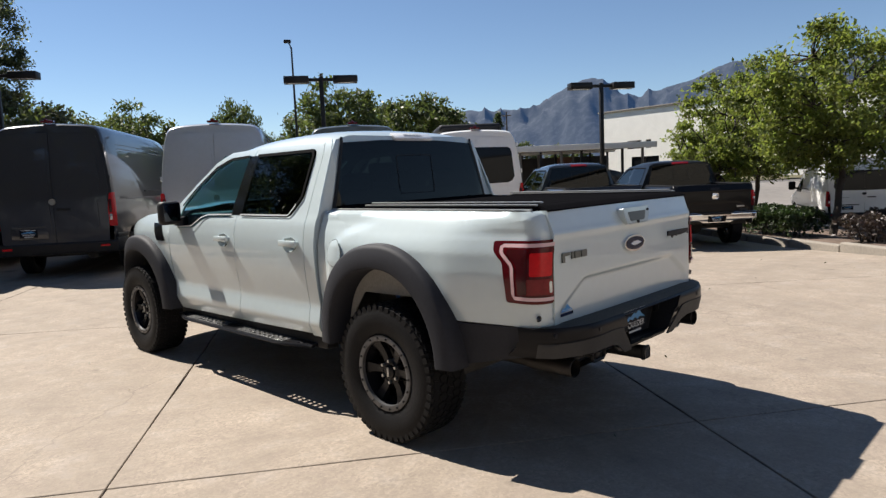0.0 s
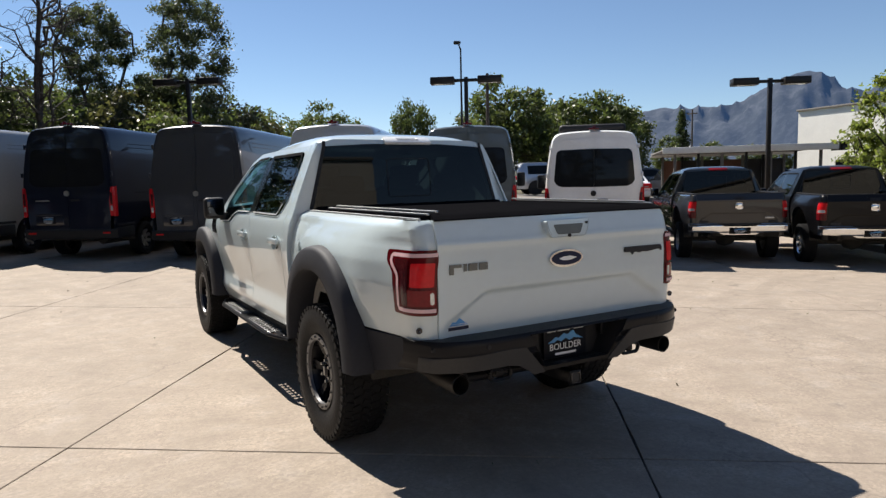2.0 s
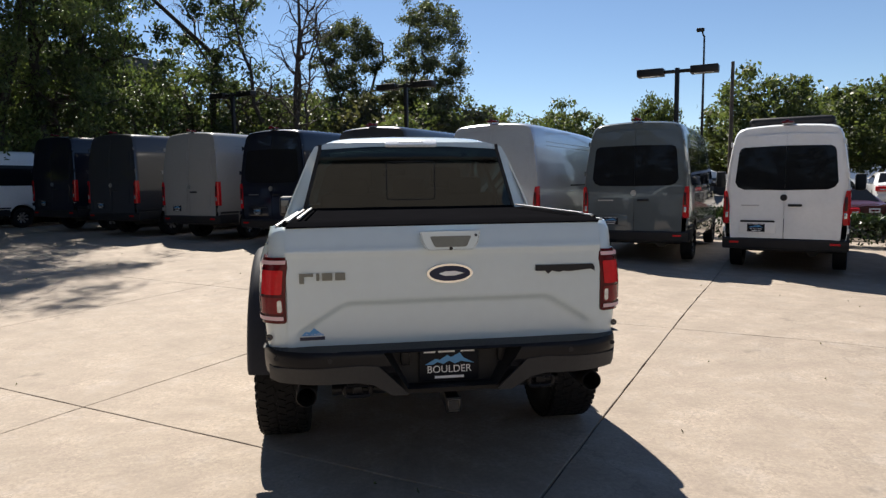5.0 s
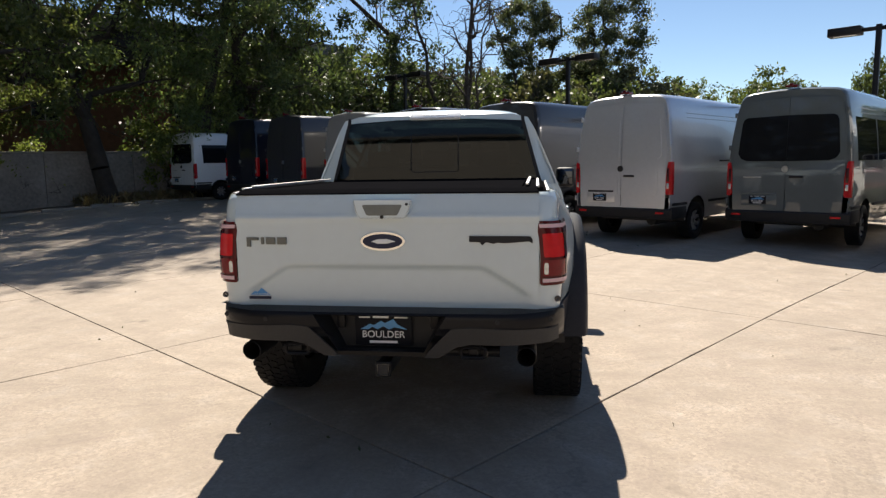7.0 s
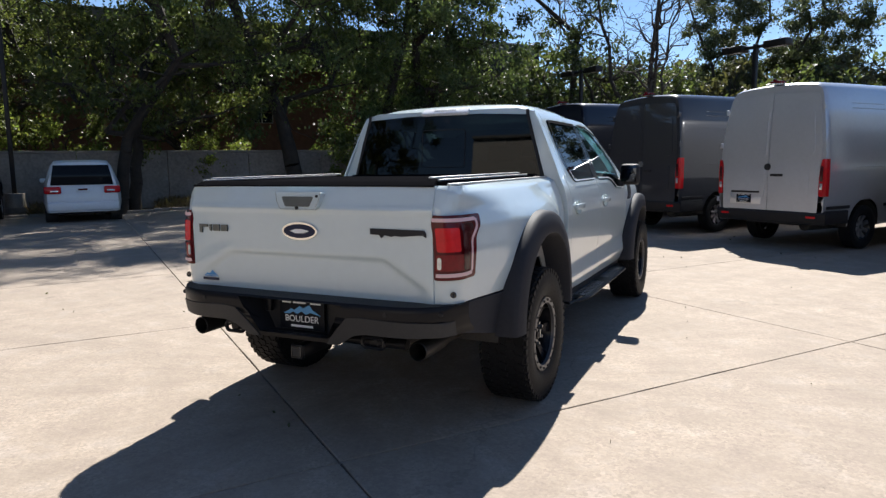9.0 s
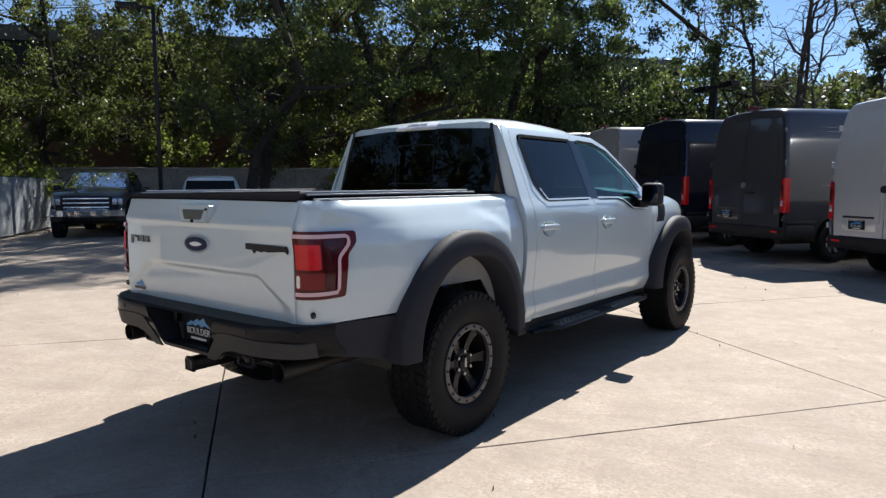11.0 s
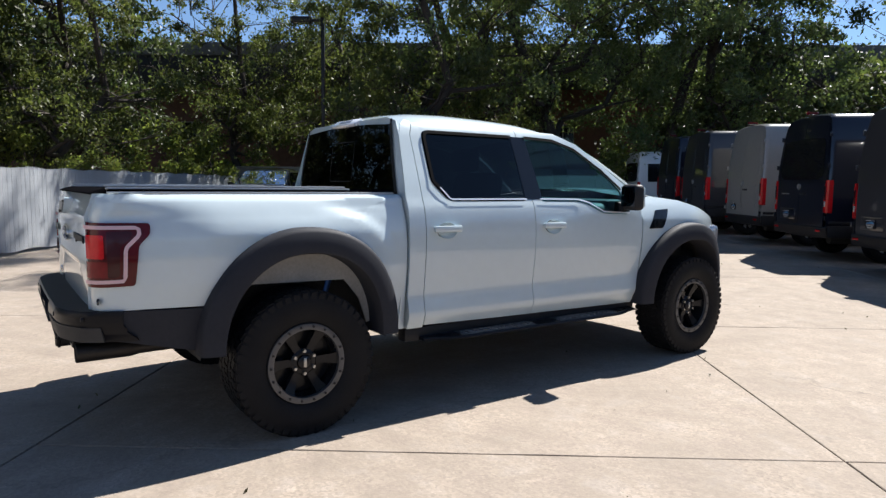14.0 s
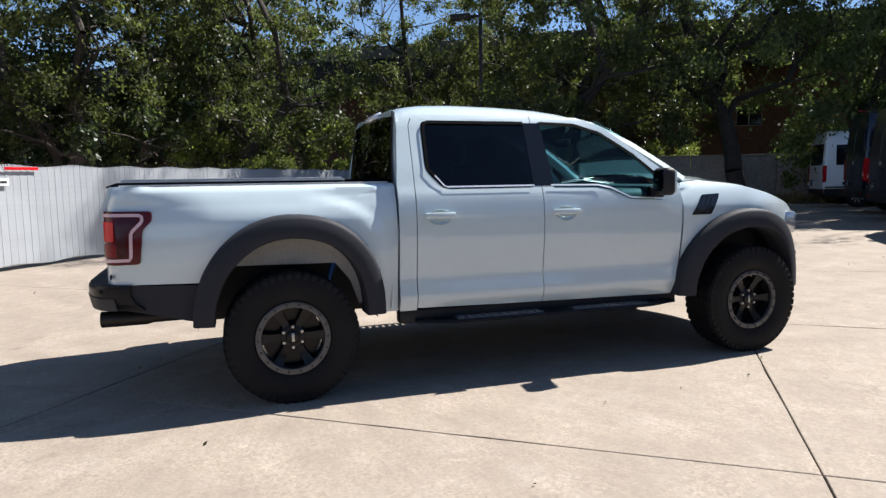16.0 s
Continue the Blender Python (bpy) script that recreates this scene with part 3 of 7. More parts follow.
    for y0, y1 in ((0.84, 1.00), (1.00, 1.12), (1.78, 2.02), (2.66, 2.80), (2.80, 2.94)):
        w = min(edge(y0), edge(y1)) - 0.034 - 0.945
        add_box(bm, (S * (0.945 + w / 2), (y0 + y1) / 2, 0.455), (w + 0.006, y1 - y0, 0.014))
    for y in (1.0, 1.9, 2.75):
        add_box(bm, (S * 0.86, y, 0.448), (0.26, 0.07, 0.03), 0.01)
    board = part("running_board", bm, BUMPER if fl else P["step"], root, "black running board with pierced treads")
    for y0 in (1.12, 2.02):
        bm = bmesh.new()
        pitch, hole, rows = 0.066, 0.034, (0.978, 1.022)
        length = 0.66 if y0 < 2 else 0.64
        n = int(length / pitch)
        xs = [0.950] + [v for r in rows for v in (r - 0.015, r + 0.015)] + [1.054]
        for k in range(0, len(xs), 2):
            add_box(bm, (S * (xs[k] + xs[k + 1]) / 2, y0 + length / 2, 0.462), (xs[k + 1] - xs[k], length, 0.010), 0.002)
        for r in rows:
            for i in range(1, n - 1):
                e0 = y0 if i == 1 else y0 + pitch * i - (pitch - hole) / 2
                e1 = y0 + length if i == n - 2 else y0 + pitch * i + (pitch - hole) / 2
                add_box(bm, (S * r, (e0 + e1) / 2, 0.462), (0.030, e1 - e0, 0.010))
            for i in range(n):
                add_box(bm, (S * (r + 0.019), y0 + pitch * (i + 0.5), 0.470), (0.008, 0.034, 0.010), 0.003)
        part("tread_plate", bm, TREADPLATE, board, "worn grey metal tread plate")
    # fender vent
    if fl:
        bm = sheet(rounded([(3.070, 1.122), (3.180, 1.276), (3.352, 1.284), (3.250, 1.122)], 0.012, 3), [], lambda a, b: cab(a, b, 0.006), 0.05, 0.03, want, 0.012)
        fv = part("fender_vent", bm, GLOSSY, root)
        for k in range(3):
            part("vent_slat", ribbon([(3.12 + 0.045 * k, 1.14), (3.205 + 0.042 * k, 1.264)], 0.014, lambda a, b: cab(a, b, 0.010), want), RING, fv)


def tailgate_y(x, z):
    y = -1.100
    ax = abs(x)
    y += 0.31 * max(0.0, z - 1.290) - 0.006 * math.exp(-((z - 1.283) / 0.016) ** 2)
    crease = 1.035 if ax < 0.52 else 1.035 - (ax - 0.52) * 0.62
    y += 0.017 * smooth(crease + 0.008, crease - 0.026, z) * smooth(0.80, 0.70, ax)
    y += 0.03 * ax ** 4
    return y


def pickup(name, label, P, at=None):
    """A crew-cab pickup truck, nose towards +Y, its rear axle over the origin."""
    root = thing(name, label, "pickup truck", P.get("group", ""), at)
    paint = P["paint"]
    for S in (-1, 1):
        side_parts(root, S, P)
    # roof
    top = [(0.79, 1.925), (0.86, 1.962), (1.0, 1.982), (1.25, 1.990), (1.6, 1.982), (1.9, 1.966), (2.15, 1.938), (2.30, 1.905), (2.42, 1.862)]

    def roof(u, v):
        y = 0.79 + 1.63 * u
        hw = 0.729 - 0.03 * smooth(1.9, 2.42, y) - 0.005 * smooth(0.9, 0.79, y)
        k = 2 * v - 1
        return hw * k, y, lerp(top, y) - 0.026 * k * k - 0.088 * abs(k) ** 9

    bm = bmesh.new()
    add_grid(bm, 26, 28, roof)
    part("roof", bm, paint, root)
    # rear wall of the cab, window and stop lamp
    def rearwall(a, b):
        return a, 0.728 + 0.11 * (b - 1.38) + 0.03 * smooth(0.74, 0.9, abs(a)) - 0.012 * (1 - (a / 0.9) ** 2), b

    o = [(-0.955, 0.55), (-0.955, 1.37), (-0.775, 1.80), (-0.72, 1.895), (-0.6, 1.925), (0.6, 1.925), (0.72, 1.895), (0.775, 1.80), (0.955, 1.37), (0.955, 0.55)]
    hole = rounded([(-0.815, 1.36), (-0.675, 1.865), (-0.3, 1.885), (0.3, 1.885), (0.675, 1.865), (0.815, 1.36)], 0.03)
    part("cab_back", sheet(o, [hole], rearwall, 0.12, 0.06, (0, -1, 0), 0.012), paint, root)
    rw = part("rear_window", sheet(rounded([(-0.83, 1.35), (-0.688, 1.872), (-0.3, 1.893), (0.3, 1.893), (0.688, 1.872), (0.83, 1.35)], 0.03), [], lambda a, b: (a, rearwall(a, b)[1] - 0.006, b), 0.12, 0.08, (0, -1, 0)), GLASS_MID, root, "tinted rear window with sliding pane")
    part("window_frame", ribbon([(-0.185, 1.50), (-0.185, 1.765), (-0.17, 1.778), (0.17, 1.778), (0.185, 1.765), (0.185, 1.50), (0.17, 1.488), (-0.17, 1.488), (-0.185, 1.50)], 0.007, lambda a, b: (a, rearwall(a, b)[1] - 0.009, b), (0, -1, 0)), PLASTIC, rw)
    for S in (-1, 1):
        part("window_seal", ribbon([(S * 0.825, 1.36), (S * 0.683, 1.868), (S * 0.68, 1.91)], 0.026, lambda a, b: (a, rearwall(a, b)[1] - 0.010, b), (0, -1, 0)), PLASTIC, rw)
    bm = bmesh.new()
    # lens tilted upwards so that the sun strikes it and it looks bright
    add_box(bm, (0.008, 0.774, 1.918), (0.40, 0.028, 0.078), 0.009, Matrix.Rotation(radians(-54), 3, "X"))
    sl = part("stop_lamp", bm, WHITELENS if P["flare"] else REDMID, root, "high stop lamp, lens coloured white for sun glint" if P["flare"] else "red high stop lamp")
    if P["flare"]:
        tilt = Matrix.Rotation(radians(-54), 3, "X")
        for i in range(10):
            bm = bmesh.new()
            add_box(bm, Vector((-0.078 + 0.019 * i, 0.774, 1.918)) + tilt @ Vector((0, -0.015, 0.0)), (0.012, 0.004, 0.030), 0.001, tilt)
            part("lamp_cell", bm, STEEL, sl)
    # windscreen and pillars
    bm = bmesh.new()
    add_grid(bm, 8, 12, lambda u, v: ((2 * v - 1) * (0.70 + 0.13 * u), 2.40 + 0.72 * u + 0.05 * (1 - (2 * v - 1) ** 2), 1.86 - 0.44 * u))
    part("windscreen", bm, P.get("screen", GLASS_CLEAR), root, "clear windscreen" if P["flare"] else "windscreen darkened as if in tree shade")
    for S in (-1, 1):
        bm = bmesh.new()
        ring = lambda x, y, z: [(S * (x - 0.05), y + 0.02, z - 0.015), (S * (x + 0.025), y - 0.05, z - 0.02), (S * (x + 0.045), y - 0.03, z - 0.02), (S * (x - 0.03), y + 0.05, z + 0.005)]
        add_loft(bm, [ring(0.672, 2.04, 1.888), ring(0.684, 2.20, 1.875), ring(0.705, 2.33, 1.842), ring(0.732, 2.50, 1.768), ring(0.765, 2.66, 1.685), ring(0.83, 2.92, 1.52), ring(0.87, 3.08, 1.41)], True, True)
        part("windscreen_pillar", bm, paint, root)
    # bonnet, meeting the shoulder of the fenders
    shoulder = [(2.98, 1.372), (3.2, 1.39), (3.55, 1.352), (3.85, 1.28), (4.12, 1.19), (4.27, 1.10), (4.29, 1.04)]

    def hood(u, v):
        y, k = 2.99 + 1.29 * u, 2 * v - 1
        edge = lerp(shoulder, y)
        hw = cab_x(max(y, 3.0), edge) - 0.004
        z = edge + 0.004 + 0.055 * (1 - k * k) + 0.012 * smooth(0.62, 0.50, abs(k))
        return hw * k, y, z

    bm = bmesh.new()
    add_grid(bm, 16, 24, hood)
    part("bonnet", bm, paint, root)
    # nose: grille, lamps, bumper
    bm = bmesh.new()
    add_box(bm, (0, 4.25, 0.99), (1.30, 0.14, 0.42), 0.04)
    g = part("grille", bm, PLASTIC, root, "black grille")
    for z in (0.87, 0.99, 1.11):
        bm = bmesh.new()
        add_box(bm, (0, 4.325, z), (1.16, 0.03, 0.05), 0.012)
        part("grille_bar", bm, P["grille"], g)
    for S in (-1, 1):
        bm = bmesh.new()
        add_box(bm, (S * 0.76, 4.20, 1.02), (0.28, 0.14, 0.20), 0.04, Matrix.Rotation(S * -0.35, 3, "Z"))
        part("headlight", bm, CLEAR, root, "clear headlight")
    bm = bmesh.new()
    add_loft(bm, [[(x, 4.46 - 0.28 * (abs(x) / 0.95) ** 3 - dy, z) for x in np.linspace(-0.95, 0.95, 15)] for z, dy in ((0.58, 0.12), (0.62, 0.02), (0.78, 0.0), (0.82, 0.06), (0.83, 0.2))])
    part("front_bumper", bm, P["front_bumper"], root)
    bm = bmesh.new()
    add_box(bm, (0, 4.17, 0.72), (1.5, 0.25, 0.35), 0.05)
    part("nose_core", bm, DUSTY, root)
    # tailgate
    bm = bmesh.new()
    add_grid(bm, 72, 46, lambda u, v: (-0.803 + 1.606 * u, tailgate_y(-0.803 + 1.606 * u, 0.805 + 0.602 * v), 0.805 + 0.602 * v))
    add_grid(bm, 1, 1, lambda u, v: (0.803 - 1.606 * u, -0.985, 0.805 + 0.602 * v))
    add_loft(bm, [[(-0.803, -0.985, 1.407), (0.803, -0.985, 1.407)], [(-0.803, -1.05, 1.407), (0.803, -1.05, 1.407)]])
    for S in (-1, 1):
        add_loft(bm, [[(S * 0.803, tailgate_y(0.803, 0.805 + 0.0602 * k), 0.805 + 0.0602 * k) for k in range(11)], [(S * 0.803, -0.985, 0.805 + 0.0602 * k) for k in range(11)]])
    tg = part("tailgate", bm, paint, root)
    ty = lambda x, z, off: tailgate_y(x, z) - off
    bm = sheet(rounded([(-0.145, 1.376), (-0.132, 1.318), (-0.108, 1.280), (0.124, 1.280), (0.148, 1.318), (0.161, 1.376)] if P["flare"] else [(-0.13, 1.39), (-0.13, 1.30), (0.13, 1.30), (0.13, 1.39)], 0.012), [], lambda a, b: (a, ty(a, b, 0.006) if not P["flare"] else -1.130 + 0.12 * max(0.0, b - 1.29), b), 0.1, 0.05, (0, -1, 0), 0.055 if P["flare"] else 0.008)
    hz = part("handle_bezel", bm, paint, tg)
    if P["flare"]:
        # darker outline drawn on the bezel for shade in a gap not modelled
        part("bezel_gap_shade", ribbon([(-0.140, 1.372), (-0.128, 1.320), (-0.105, 1.285), (0.121, 1.285), (0.144, 1.320), (0.156, 1.372)], 0.0018, lambda a, b: (a, -1.1315 + 0.12 * max(0.0, b - 1.29), b), (0, -1, 0)), GREYBAR, hz)
    bm = sheet(rounded([(-0.098, 1.352), (-0.072, 1.298), (0.088, 1.298), (0.114, 1.352)], 0.012), [], lambda a, b: (a, (ty(a, b, 0.009) if not P["flare"] else -1.133 + 0.12 * max(0.0, b - 1.29)), b), 0.1, 0.05, (0, -1, 0), 0.004)
    part("handle", bm, GREYBAR if P["flare"] else PLASTIC, hz, "grey tailgate pull")
    if P["flare"]:
        for nm, cx, cz, cr in (("camera", 0.008, 1.290, 0.009), ("lock", 0.136, 1.354, 0.007)):
            bm = bmesh.new()
            yc = -1.133 + 0.12 * max(0.0, cz - 1.29)
            add_cyl(bm, (cx, yc - 0.006, cz), (cx, yc + 0.02, cz), cr, None, 12)
            part(nm, bm, PLASTIC, hz)
        ell = lambda a, b: [(0.004 + a * math.cos(2 * math.pi * i / 40), 1.163 + b * math.sin(2 * math.pi * i / 40)) for i in range(40)]
        ov = part("oval_badge", sheet(ell(0.117, 0.049), [], lambda a, b: (a, ty(a, b, 0.014), b), 0.1, 0.05, (0, -1, 0), 0.012), CHROME, tg, "chrome-rimmed dark blue oval badge")
        ob = part("badge_field", sheet(ell(0.104, 0.038), [], lambda a, b: (a, ty(a, b, 0.0165), b), 0.1, 0.05, (0, -1, 0)), BADGE_BLUE, ov)
        part("badge_mark", sheet([(-0.055, 1.163), (-0.02, 1.174), (0.03, 1.175), (0.075, 1.164), (0.03, 1.152), (-0.02, 1.151)], [], lambda a, b: (a, ty(a, b, 0.0185), b), 0.1, 0.05, (0, -1, 0)), WHITE_PRINT, ob)
        # lettered badges as plain bars
        for pts in ([(-0.740, 1.132), (-0.740, 1.182), (-0.673, 1.182), (-0.673, 1.166), (-0.718, 1.166), (-0.718, 1.132)], [(-0.658, 1.145), (-0.658, 1.182), (-0.643, 1.182), (-0.643, 1.145)],
                    [(-0.630, 1.145), (-0.630, 1.182), (-0.580, 1.182), (-0.580, 1.145)], [(-0.567, 1.145), (-0.567, 1.182), (-0.517, 1.182), (-0.517, 1.145)]):
            part("model_badge", sheet(pts, [], lambda a, b: (a, ty(a, b, 0.010), b), 0.1, 0.05, (0, -1, 0), 0.008), GREYBAR, tg, "pewter badge bar")
        part("name_badge", sheet([(0.452, 1.19), (0.76, 1.187), (0.771, 1.172), (0.771, 1.15), (0.752, 1.162), (0.632, 1.152), (0.596, 1.156), (0.578, 1.15), (0.537, 1.158), (0.518, 1.142), (0.505, 1.158), (0.452, 1.16)], [], lambda a, b: (a, ty(a, b, 0.010), b), 0.1, 0.05, (0, -1, 0), 0.008), PLASTIC, tg, "black badge bar with ragged lower edge")
        st = part("dealer_sticker", sheet([(-0.742, 0.868), (-0.72, 0.888), (-0.70, 0.884), (-0.678, 0.906), (-0.65, 0.884), (-0.628, 0.868)], [], lambda a, b: (a, ty(a, b, 0.003), b), 0.1, 0.05, (0, -1, 0)), STICK_BLUE, tg, "small blue mountain sticker")
        letters("sticker_word", "BOULDER", 0.022, Matrix.Translation((-0.687, ty(-0.687, 0.868, 0.0045), 0.868)) @ Matrix.Rotation(radians(90), 4, "X"), WHITE_PRINT, st, "white lettering")
        part("sticker_bar", sheet([(-0.748, 0.845), (-0.748, 0.862), (-0.625, 0.862), (-0.625, 0.845)], [], lambda a, b: (a, ty(a, b, 0.003), b), 0.1, 0.05, (0, -1, 0)), BADGE_BLUE, st)
        for S in (-1, 1):
            bm = bmesh.new()
            add_lathe(bm, [(0.0, 0.017), (-0.008, 0.015), (-0.008, 0.009), (-0.003, 0.001)], (S * 0.898, -1.052, 0.862), "y", 20)
            part("tie_down_cap", bm, RING, root)
    else:
        bm = bmesh.new()
        add_box(bm, (0, ty(0, 1.17, 0.008), 1.17), (0.15, 0.02, 0.13), 0.03)
        part("badge", bm, CHROME, tg, "chrome tailgate badge")
        bm = bmesh.new()
        add_box(bm, (0.58, ty(0.58, 0.95, 0.004), 0.93), (0.17, 0.008, 0.03), 0.003)
        part("model_badge", bm, STEEL, tg)
    # rear bumper
    if P["flare"]:
        def bump(a, b):
            ax = abs(a)
            y = -1.238 + 0.02 * ax ** 2 + 0.085 * (max(0.0, ax - 0.60) / 0.25) ** 2
            if ax > 0.85:
                y += 0.115 * ((ax - 0.85) / 0.085) ** 2
            y += 0.055 * smooth(0.705, 0.65, b) + 0.018 * smooth(0.79, 0.83, b)
            y += 0.018 * smooth(0.735, 0.715, b)
            return a, y, b

        o = [(-0.936, 0.648), (-0.936, 0.812), (0.936, 0.812), (0.936, 0.648), (0.47, 0.660), (0.40, 0.645), (0.275, 0.57), (-0.275, 0.57), (-0.40, 0.645), (-0.47, 0.660)]
        hole = [(-0.345, 0.802), (0.345, 0.802), (0.225, 0.605), (-0.225, 0.605)]
        rb = part("rear_bumper", sheet(o, [hole], bump, 0.05, 0.018, (0, -1, 0), 0.012), BUMPER, root, "black steel rear bumper")
        for S in (-1, 1):
            def wing(a, b):
                x, y, z = bump(S * a, 0.76)
                return x, y - 0.006 + 0.22 * max(0.0, 0.745 - b), b
            part("bumper_lower_panel", sheet([(0.225, 0.578), (0.30, 0.578), (0.395, 0.640), (0.470, 0.655), (0.905, 0.652), (0.905, 0.728), (0.46, 0.745), (0.372, 0.738), (0.25, 0.612)], [], wing, 0.05, 0.02, (0, -1, 0), 0.010), PANEL, rb, "grey lower bumper panel")
        bm = bmesh.new()
        add_loft(bm, [[(-0.345, -1.238, 0.802), (-0.315, -1.085, 0.802)], [(-0.225, -1.205, 0.605), (-0.215, -1.085, 0.60)], [(0.225, -1.205, 0.605), (0.215, -1.085, 0.60)], [(0.345, -1.238, 0.802), (0.315, -1.085, 0.802)]])
        bm.faces.new([bm.verts.new(p) for p in ((-0.33, -1.083, 0.803), (0.33, -1.083, 0.803), (0.23, -1.083, 0.59), (-0.23, -1.083, 0.59))])
        part("plate_pocket", bm, PLASTIC, rb)
        bm = bmesh.new()
        add_grid(bm, 40, 3, lambda u, v: (lambda q: (q[0], q[1] + (-1.05 - q[1]) * v if v else q[1], 0.813))(bump(-0.93 + 1.86 * u, 0.813)))
        part("bumper_step_pad", bm, PLASTIC, rb)
        for x in (-0.60, 0.60, -0.86, 0.86):
            bm = bmesh.new()
            yy = bump(x, 0.77)[1]
            add_cyl(bm, (x, yy + 0.01, 0.772), (x, yy - 0.003, 0.772), 0.012, None, 14)
            part("parking_sensor", bm, PLASTIC, rb)
        plate(rb, (-0.005, -1.105, 0.692), 0.305, 0.165)
        for x in (-0.23, 0.27):
            bm = bmesh.new()
            add_box(bm, (x, -1.11, 0.745), (0.045, 0.03, 0.085), 0.008)
            part("plate_lamp_housing", bm, BUMPER, rb)
    else:
        def bump(a, b):
            ax = abs(a)
            return a, -1.21 + 0.04 * ax ** 2 + (0.22 * ((ax - 0.86) / 0.14) ** 2.2 if ax > 0.86 else 0) + 0.03 * smooth(0.69, 0.62, b) + 0.02 * smooth(0.78, 0.82, b), b
        o = [(-0.955, 0.66), (-0.955, 0.82), (-0.40, 0.82), (-0.30, 0.77), (0.30, 0.77), (0.40, 0.82), (0.955, 0.82), (0.955, 0.66), (0.40, 0.64), (0.30, 0.60), (-0.30, 0.60), (-0.40, 0.64)]
        rb = part("rear_bumper", sheet(o, [[(-0.2, 0.745), (0.2, 0.745), (0.2, 0.615), (-0.2, 0.615)]], bump, 0.06, 0.02, (0, -1, 0), 0.012), CHROME, root, "chrome rear bumper")
        plate(rb, (0.0, -1.19, 0.685), 0.305, 0.13, small=True)
        bm = bmesh.new()
        add_box(bm, (0, -1.12, 0.80), (1.9, 0.16, 0.03), 0.008)
        part("bumper_step_pad", bm, PLASTIC, rb)
    # bed cover or open bed rail
    if P["cover"]:
        bm = bmesh.new()
        add_box(bm, (0, -0.16, 1.390), (1.60, 1.66, 0.030), 0.010)
        cv = part("bed_cover", bm, COVER, root, "black slatted bed cover")
        for k in range(12):
            bm = bmesh.new()
            add_box(bm, (0, -0.915 + 0.136 * k, 1.415), (1.42, 0.124, 0.024), 0.005)
            part("cover_slat", bm, COVER, cv)
        for S in (-1, 1):
            bm = bmesh.new()
            add_box(bm, (S * 0.812, -0.16, 1.384), (0.062, 1.66, 0.052), 0.008)
            add_box(bm, (S * 0.772, -0.30, 1.418), (0.104, 1.36, 0.026), 0.004)
            part("cover_rail", bm, COVER, cv)
            for x, y0, y1, z in ((0.848, -0.990, 0.690, 1.412), (0.795, -0.988, 0.400, 1.434), (0.742, -0.985, 0.392, 1.446)):
                bm = bmesh.new()
                add_box(bm, (S * x, (y0 + y1) / 2, z), (0.017, y1 - y0, 0.011), 0.003)
                part("cover_bead", bm, SLAT if P["flare"] else COVER, cv)
        bm = bmesh.new()
        add_box(bm, (0, 0.655, 1.397), (1.56, 0.09, 0.075), 0.010)
        part("cover_canister", bm, COVER, cv)
        bm = bmesh.new()
        prof = ((-1.050, 1.400, 0.803), (-1.066, 1.403, 0.804), (-1.064, 1.410, 0.802), (-1.030, 1.424, 0.792), (-0.990, 1.434, 0.780), (-0.976, 1.431, 0.778), (-0.972, 1.402, 0.778))
        add_loft(bm, [[Vector((S * x, y, z)) for y, z, x in prof] for S in (-1, 1)], closed=True, cap=True)
        part("tailgate_cap", bm, COVER, tg)
    else:
        for S in (-1, 1):
            bm = bmesh.new()
            add_box(bm, (S * 0.83, -0.15, 1.412), (0.09, 1.70, 0.02), 0.006)
            part("bed_rail_cap", bm, PLASTIC, root)
        bm = bmesh.new()
        add_box(bm, (0, -1.01, 1.412), (1.62, 0.07, 0.02), 0.006)
        part("tailgate_cap", bm, PLASTIC, tg)
        bm = bmesh.new()
        add_box(bm, (0, -0.19, 0.86), (1.5, 1.78, 0.05))
        part("bed_floor", bm, DUSTY, root)
    # underside
    bm = bmesh.new()
    for S in (-1, 1):
        add_box(bm, (S * 0.50, 1.67, 0.60), (0.10, 5.1, 0.16), 0.02)
    for y in (-0.95, -0.45, 0.6, 1.6, 2.6):
        add_box(bm, (0, y, 0.62), (1.0, 0.10, 0.12), 0.02)
    part("chassis_frame", bm, DUSTY, root)
    bm = bmesh.new()
    add_box(bm, (0, 1.85, 0.66), (1.78, 2.45, 0.26), 0.03)
    add_box(bm, (0, 3.60, 0.80), (1.05, 1.2, 0.60), 0.05)
    add_box(bm, (0, -0.15, 0.87), (1.20, 1.85, 0.16), 0.03)
    part("floor_pan", bm, DUSTY, root)
    bm = bmesh.new()
    add_cyl(bm, (-0.86, 0, 0.425), (0.86, 0, 0.425), 0.055, None, 14)
    add_lathe(bm, [(-0.20, 0.05), (-0.14, 0.13), (0.0, 0.17), (0.14, 0.13), (0.20, 0.05)], (0, 0, 0.425), "x", 18)
    part("rear_axle", bm, DUSTY, root)
    bm = bmesh.new()
    add_cyl(bm, (-0.80, 3.60, 0.425), (0.80, 3.60, 0.425), 0.045, None, 12)
    part("front_axle", bm, DUSTY, root)
    for S in (-1, 1):
        bm = bmesh.new()
        add_cyl(bm, (S * 0.60, 0.22, 0.50), (S * 0.60, 0.34, 0.85), 0.022, 0.030, 14)
        part("shock_absorber", bm, BLUE_SHOCK if P["flare"] else DUSTY, root)
        bm = bmesh.new()
        for k in range(3):
            add_box(bm, (S * 0.55, 0.05, 0.50 - 0.02 * k), (0.07, 1.1 - 0.25 * k, 0.012))
        part("leaf_spring", bm, DUSTY, root)
    bm = bmesh.new()
